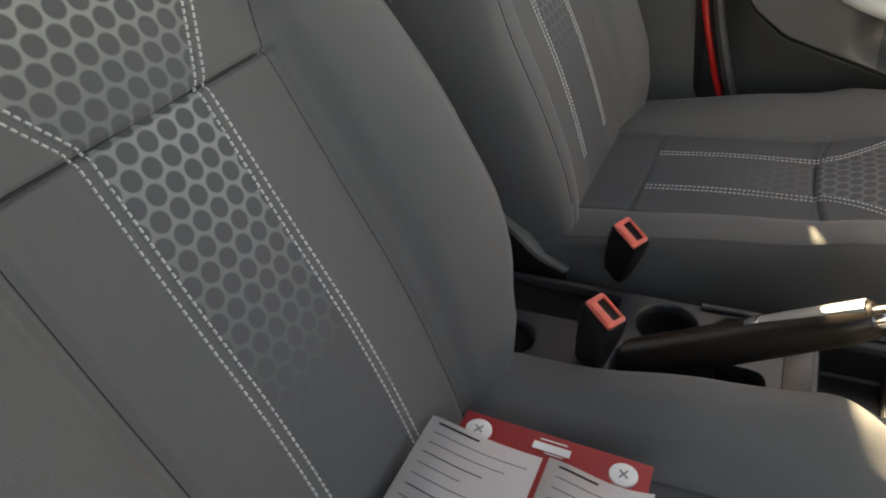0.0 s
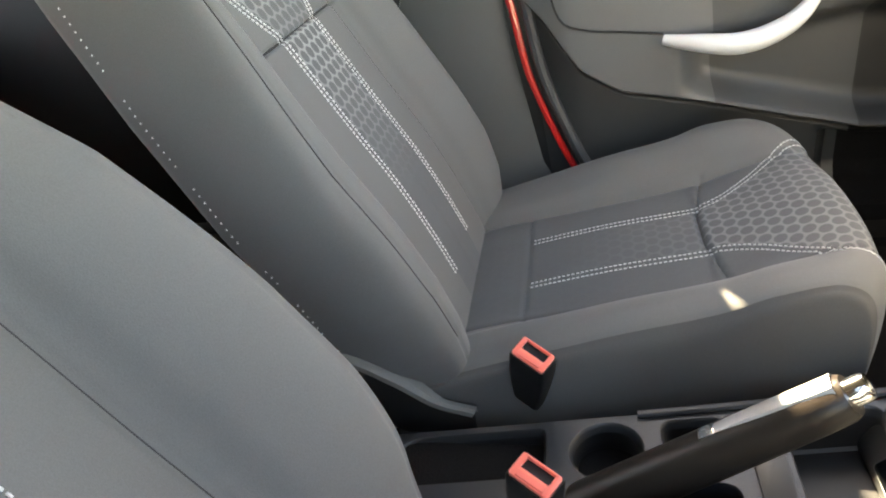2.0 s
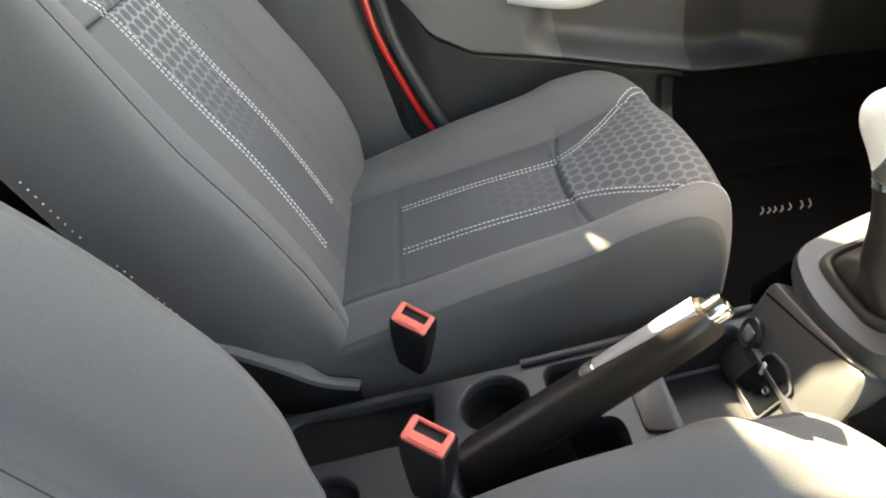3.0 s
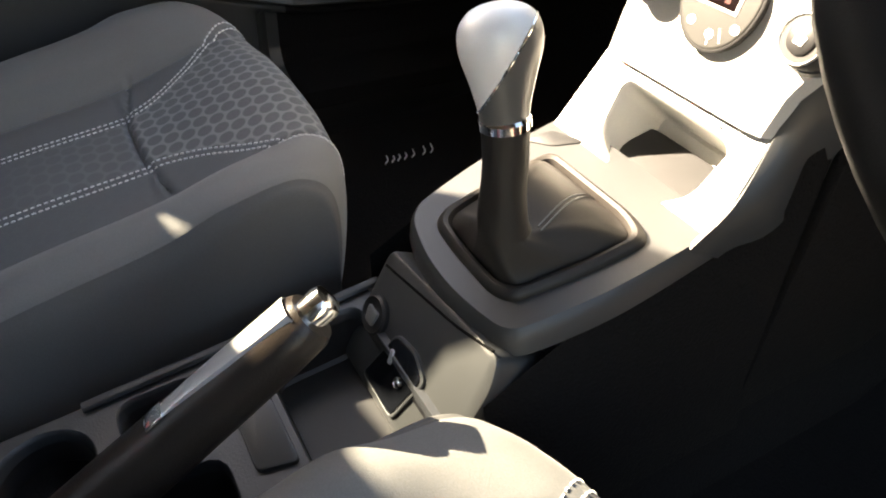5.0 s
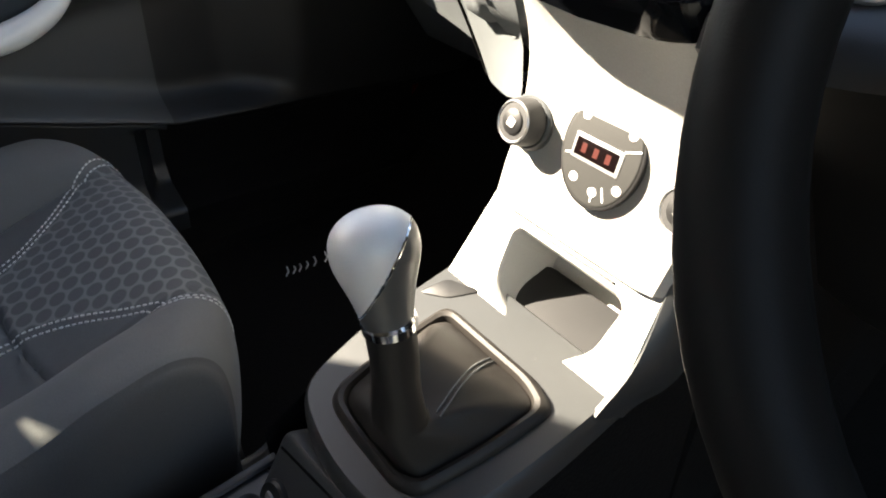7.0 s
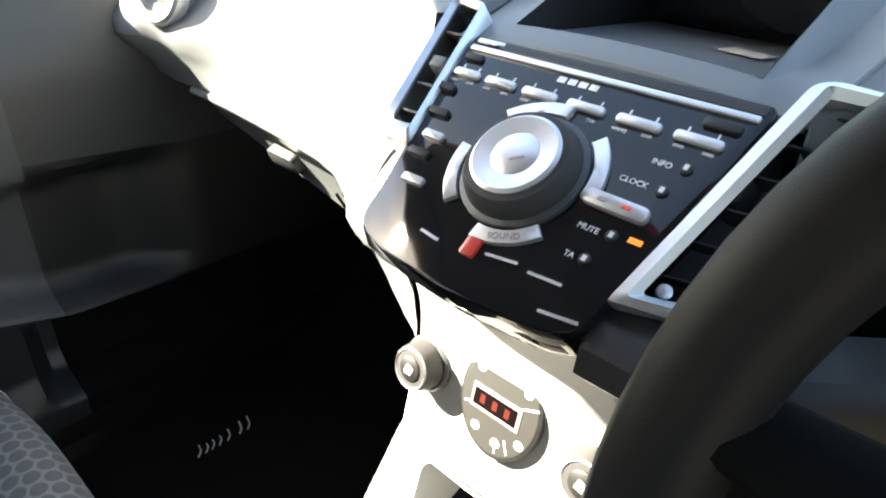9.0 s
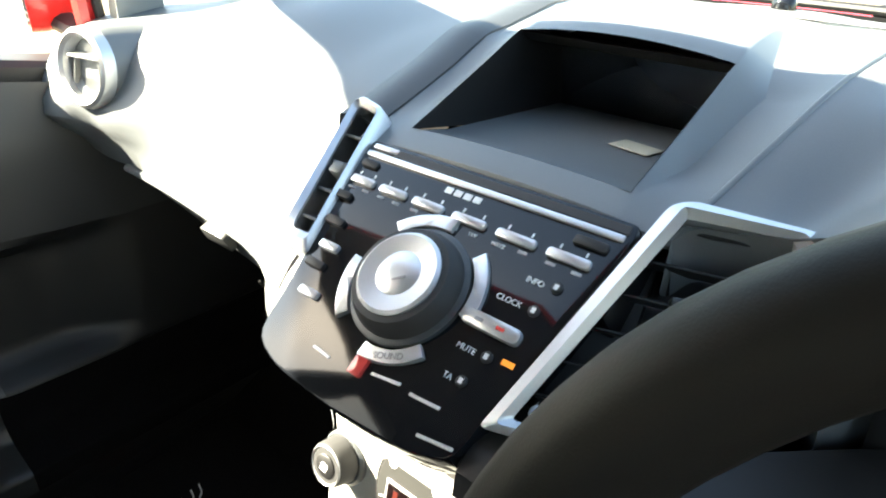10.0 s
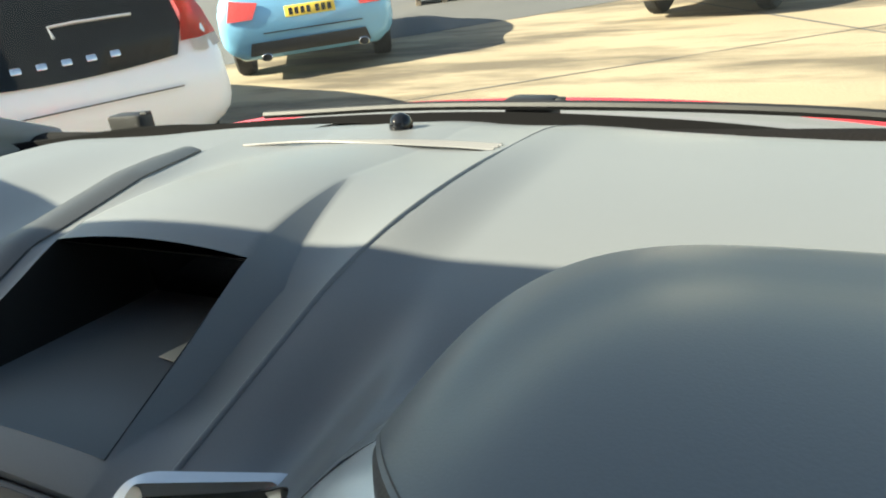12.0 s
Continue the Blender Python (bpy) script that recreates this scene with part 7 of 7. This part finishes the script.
def vehicle(name, paint, m, label, sections, glass_rear, wheels, lamps, plate=None, pipes=(), letters=None, lamp_low=CLEAR, extra=(), wiper=()):
    """A car built along its own y axis from the tail; sections are (y, half outline from sill to roof)."""
    v = thing(name, m.translation, label, "car")
    bm = bmesh.new()
    rows = []
    for y, half in sections:
        h = spline(half, 20)
        row = [m @ Vector((x, y, z)) for x, z in h] + [m @ Vector((-x, y, z)) for x, z in h[::-1][1:]]
        rows.append(row)
    dense = []
    for a in range(len(rows[0])):
        dense.append(spline([r[a] for r in rows], 44))
    loft(bm, [[Vector(dense[a][i]) for a in range(len(dense))] for i in range(44)], True, True)
    tree = bvhtree.BVHTree.FromBMesh(bm)
    back = (m.to_3x3() @ Vector((0, 1, 0))).normalized()

    def laid(corners, nx, nz, off):
        """A patch between four (x, z) corners, laid on the tail."""
        (a, b, c, d), rows = [Vector(q) for q in corners], []
        for j in np.linspace(0, 1, nz):
            row = []
            for i in np.linspace(0, 1, nx):
                q = a.lerp(b, i).lerp(d.lerp(c, i), j)
                hit = tree.ray_cast(m @ Vector((q[0], -2, q[1])), back)[0]
                row.append((hit or m @ Vector((q[0], 0.3, q[1]))) - back * off)
            rows.append(row)
        p = bmesh.new()
        loft(p, rows)
        bmesh.ops.recalc_face_normals(p, faces=p.faces)
        bmesh.ops.solidify(p, geom=p.faces[:], thickness=0.012)
        return p

    for label, mat, corners in extra:
        part(label, laid(corners, 14, 8, 0.012), mat, v, "", 60)
    part("body", bm, paint, v, sharp=60)
    bm = bmesh.new()
    rows = [[m @ Vector(p) for p in r] for r in glass_rear]
    loft(bm, rows)
    bmesh.ops.solidify(bm, geom=bm.faces[:], thickness=0.012)
    part("rear_window", bm, TINT, v, "dark tinted rear glass", 60)
    for x, y, z, r in wheels:
        wheel(v, m @ pose(x, y, z, 0, 90 if x > 0 else -90), r)
    for sx in (-1, 1):
        for k, q in enumerate(lamps):
            bm = bmesh.new()
            loft(bm, [[m @ Vector((sx * x, y, z)) for x, y, z in r] for r in q])
            bmesh.ops.solidify(bm, geom=bm.faces[:], thickness=0.02)
            part("tail_lamp", bm, LAMP if k == 0 else lamp_low, v, "red tail lamp" if k == 0 else "pale reversing lens", 60)
    if plate:
        bm = bmesh.new()
        box(bm, (0.52, 0.012, 0.111), m @ pose(*plate, -8), 0.006)
        p = part("number_plate", bm, PLATE, v, "yellow plate with dark bars")
        for k in range(7):
            bm = bmesh.new()
            box(bm, (0.042, 0.003, 0.07), m @ pose(plate[0] - 0.20 + 0.062 * k + (0.03 if k > 3 else 0), plate[1] - 0.008, plate[2], -8), 0.003, 1)
            part("plate_bar", bm, DARK, p)
    for x, y, z in pipes:
        bm = bmesh.new()
        mm = m @ pose(x, y, z, 90, 0, 0)
        lathe(bm, [(0.050, -0.10), (0.052, 0.03), (0.046, 0.035), (0.042, 0.0)], mm, 24, (1.15, 0.8))
        part("exhaust_pipe", bm, CHROME, v, "chrome exhaust tip")
        bm = bmesh.new()
        lathe(bm, [(0.041, -0.02), (0.041, 0.004)], mm, 20, (1.15, 0.8))
        part("pipe_hole", bm, DARK, v)
    if letters:
        for k in range(5):
            bm = bmesh.new()
            box(bm, (0.055, 0.008, 0.038), m @ pose(-0.26 + 0.13 * k, letters[0], letters[1], -20), 0.006)
            part("badge_letter", bm, CHROME, v, "plain silver badge shape")
    if wiper:
        bm = bmesh.new()
        tube(bm, [m @ Vector(q) for q in wiper], 0.010, 8)
        part("rear_wiper", bm, SILVER, v, "rear wiper arm on the glass")
    return v


def place(x, y, ahead):
    a = Vector((*ahead, 0)).normalized()
    return Matrix(((a.y, a.x, 0, x), (-a.x, a.y, 0, y), (0, 0, 1, 0), (0, 0, 0, 1)))


hatch = [
    (0.00, [(0.60, 0.36), (0.74, 0.40), (0.80, 0.52), (0.74, 0.62), (0.40, 0.655), (0.0, 0.66)]),
    (0.05, [(0.66, 0.28), (0.84, 0.40), (0.87, 0.58), (0.83, 0.72), (0.60, 0.80), (0.0, 0.81)]),
    (0.14, [(0.70, 0.26), (0.87, 0.40), (0.895, 0.62), (0.845, 0.88), (0.66, 1.00), (0.0, 1.02)]),
    (0.34, [(0.72, 0.25), (0.89, 0.40), (0.90, 0.66), (0.85, 0.95), (0.62, 1.28), (0.0, 1.34)]),
    (0.75, [(0.72, 0.25), (0.89, 0.40), (0.90, 0.70), (0.85, 0.98), (0.58, 1.37), (0.0, 1.42)]),
    (1.80, [(0.72, 0.25), (0.89, 0.40), (0.90, 0.70), (0.86, 0.97), (0.56, 1.40), (0.0, 1.44)]),
    (2.60, [(0.72, 0.25), (0.89, 0.40), (0.90, 0.70), (0.86, 0.96), (0.58, 1.26), (0.0, 1.30)]),
    (3.20, [(0.72, 0.25), (0.89, 0.40), (0.90, 0.70), (0.85, 0.92), (0.60, 0.99), (0.0, 1.02)]),
    (4.00, [(0.70, 0.25), (0.86, 0.40), (0.87, 0.62), (0.78, 0.80), (0.5, 0.85), (0.0, 0.87)]),
    (4.35, [(0.60, 0.28), (0.70, 0.40), (0.70, 0.55), (0.6, 0.65), (0.4, 0.68), (0.0, 0.69)]),
]
saloon = [
    (0.00, [(0.62, 0.34), (0.76, 0.38), (0.82, 0.52), (0.76, 0.64), (0.40, 0.68), (0.0, 0.685)]),
    (0.05, [(0.68, 0.26), (0.86, 0.38), (0.89, 0.60), (0.85, 0.76), (0.60, 0.86), (0.0, 0.88)]),
    (0.14, [(0.72, 0.24), (0.89, 0.38), (0.915, 0.62), (0.86, 0.85), (0.66, 0.98), (0.0, 1.02)]),
    (0.55, [(0.72, 0.24), (0.91, 0.38), (0.925, 0.64), (0.87, 0.90), (0.68, 1.02), (0.0, 1.05)]),
    (1.15, [(0.72, 0.24), (0.91, 0.38), (0.93, 0.66), (0.88, 0.93), (0.58, 1.33), (0.0, 1.38)]),
    (2.10, [(0.72, 0.24), (0.91, 0.38), (0.93, 0.66), (0.88, 0.94), (0.56, 1.44), (0.0, 1.48)]),
    (2.90, [(0.72, 0.24), (0.91, 0.38), (0.93, 0.66), (0.88, 0.93), (0.58, 1.25), (0.0, 1.30)]),
    (3.45, [(0.72, 0.24), (0.91, 0.38), (0.93, 0.66), (0.86, 0.88), (0.6, 0.96), (0.0, 0.99)]),
    (4.30, [(0.70, 0.25), (0.86, 0.38), (0.87, 0.60), (0.78, 0.76), (0.5, 0.82), (0.0, 0.84)]),
    (4.60, [(0.60, 0.28), (0.70, 0.38), (0.70, 0.52), (0.6, 0.62), (0.4, 0.66), (0.0, 0.67)]),
]
vehicle("white_hatchback", WHITE, place(-3.30, 3.42, (-0.86, 0.51)), "white hatchback seen from behind with dark rear glass", hatch,
    [[(x, 0.005 + 0.03 * x * x, 0.74 + 0.08 * x * x) for x in np.linspace(-0.60, 0.60, 13)], [(x, 0.075 + 0.03 * x * x, 0.94) for x in np.linspace(-0.68, 0.68, 13)], [(x, 0.195 + 0.03 * x * x, 1.16) for x in np.linspace(-0.66, 0.66, 13)], [(x, 0.33 + 0.03 * x * x, 1.335 - 0.05 * x * x) for x in np.linspace(-0.56, 0.56, 13)]],
    [(0.78, 0.85, 0.32, 0.32), (-0.78, 0.85, 0.32, 0.32), (0.78, 3.5, 0.32, 0.32), (-0.78, 3.5, 0.32, 0.32)],
    [[[(0.64, 0.030, 0.84), (0.76, 0.055, 0.84), (0.885, 0.14, 0.85)], [(0.69, 0.085, 1.00), (0.78, 0.115, 1.00), (0.860, 0.22, 0.99)], [(0.67, 0.205, 1.18), (0.73, 0.23, 1.18), (0.79, 0.32, 1.17)]], [[(0.70, 0.020, 0.775), (0.78, 0.045, 0.76), (0.90, 0.12, 0.785)], [(0.69, 0.040, 0.84), (0.76, 0.055, 0.84), (0.885, 0.14, 0.85)]]],
    letters=(0.020, 0.84), wiper=((-0.02, 0.075, 0.97), (-0.03, 0.105, 1.03), (0.12, 0.110, 1.035), (0.42, 0.112, 1.03)),
    extra=[("lid_gap", TRIM, ((-0.58, 0.585), (0.58, 0.585), (0.58, 0.592), (-0.58, 0.592)))])
vehicle("blue_saloon", BLUE, place(-4.36, 7.05, (-0.58, 0.815)), "pale blue saloon car with twin exhausts, rear view", saloon,
    [[(x, 0.62 + 0.06 * x * x, 1.065) for x in np.linspace(-0.60, 0.60, 11)], [(x, 0.90 + 0.06 * x * x, 1.22) for x in np.linspace(-0.56, 0.56, 11)], [(x, 1.18 + 0.06 * x * x, 1.37 - 0.04 * x * x) for x in np.linspace(-0.50, 0.50, 11)]],
    [(0.80, 0.95, 0.33, 0.33), (-0.80, 0.95, 0.33, 0.33), (0.80, 3.7, 0.33, 0.33), (-0.80, 3.7, 0.33, 0.33)],
    [],
    plate=(0.06, 0.0, 0.69), pipes=((-0.47, -0.01, 0.27), (0.56, -0.01, 0.29)),
    extra=[("tail_lamp", LAMP, ((-0.80, 0.66), (-0.54, 0.66), (-0.46, 0.81), (-0.74, 0.86))), ("tail_lamp", LAMP, ((0.80, 0.66), (0.58, 0.66), (0.52, 0.81), (0.74, 0.86))),
        ("lid_gap", DARK, ((-0.46, 0.505), (0.58, 0.505), (0.58, 0.515), (-0.46, 0.515))), ("valance", DARK, ((-0.64, 0.30), (0.64, 0.30), (0.60, 0.425), (-0.60, 0.425)))])
vehicle("beige_estate", SAND, place(-0.88, 9.07, (0.25, 0.97)) @ Matrix.Scale(0.86, 4), "beige estate car parked across the yard", hatch,
    [[(x, 0.105 + 0.03 * x * x, 0.98) for x in np.linspace(-0.6, 0.6, 9)], [(x, 0.34 + 0.03 * x * x, 1.30) for x in np.linspace(-0.55, 0.55, 9)]],
    [(0.74, 0.85, 0.36, 0.36), (-0.74, 0.85, 0.36, 0.36), (0.74, 3.3, 0.36, 0.36), (-0.74, 3.3, 0.36, 0.36)],
    [[[(0.60, 0.075, 0.84), (0.84, 0.16, 0.85)], [(0.64, 0.12, 1.00), (0.81, 0.24, 0.99)]]])


def pallets():
    for k, (x, y, h) in enumerate(((-6.2, 14.0, 5), (-5.0, 14.6, 6), (-3.9, 15.2, 4))):
        p = thing("pallet_stack", (x, y, 0), "stack of weathered wooden pallets", "pallets", "pallet stacks")
        m = pose(x, y, 0, 0, 0, 28)
        for i in range(h):
            for s in (-0.45, -0.15, 0.15, 0.45):
                bm = bmesh.new()
                box(bm, (1.1, 0.14, 0.022), m @ pose(0, s, 0.14 * i + 0.125), 0.003, 1)
                part("board", bm, TIMBER, p)
            for s in (-0.5, 0.0, 0.5):
                bm = bmesh.new()
                box(bm, (0.10, 1.0, 0.10), m @ pose(s, 0, 0.14 * i + 0.056), 0.004, 1)
                part("bearer", bm, TIMBER, p)


pallets()
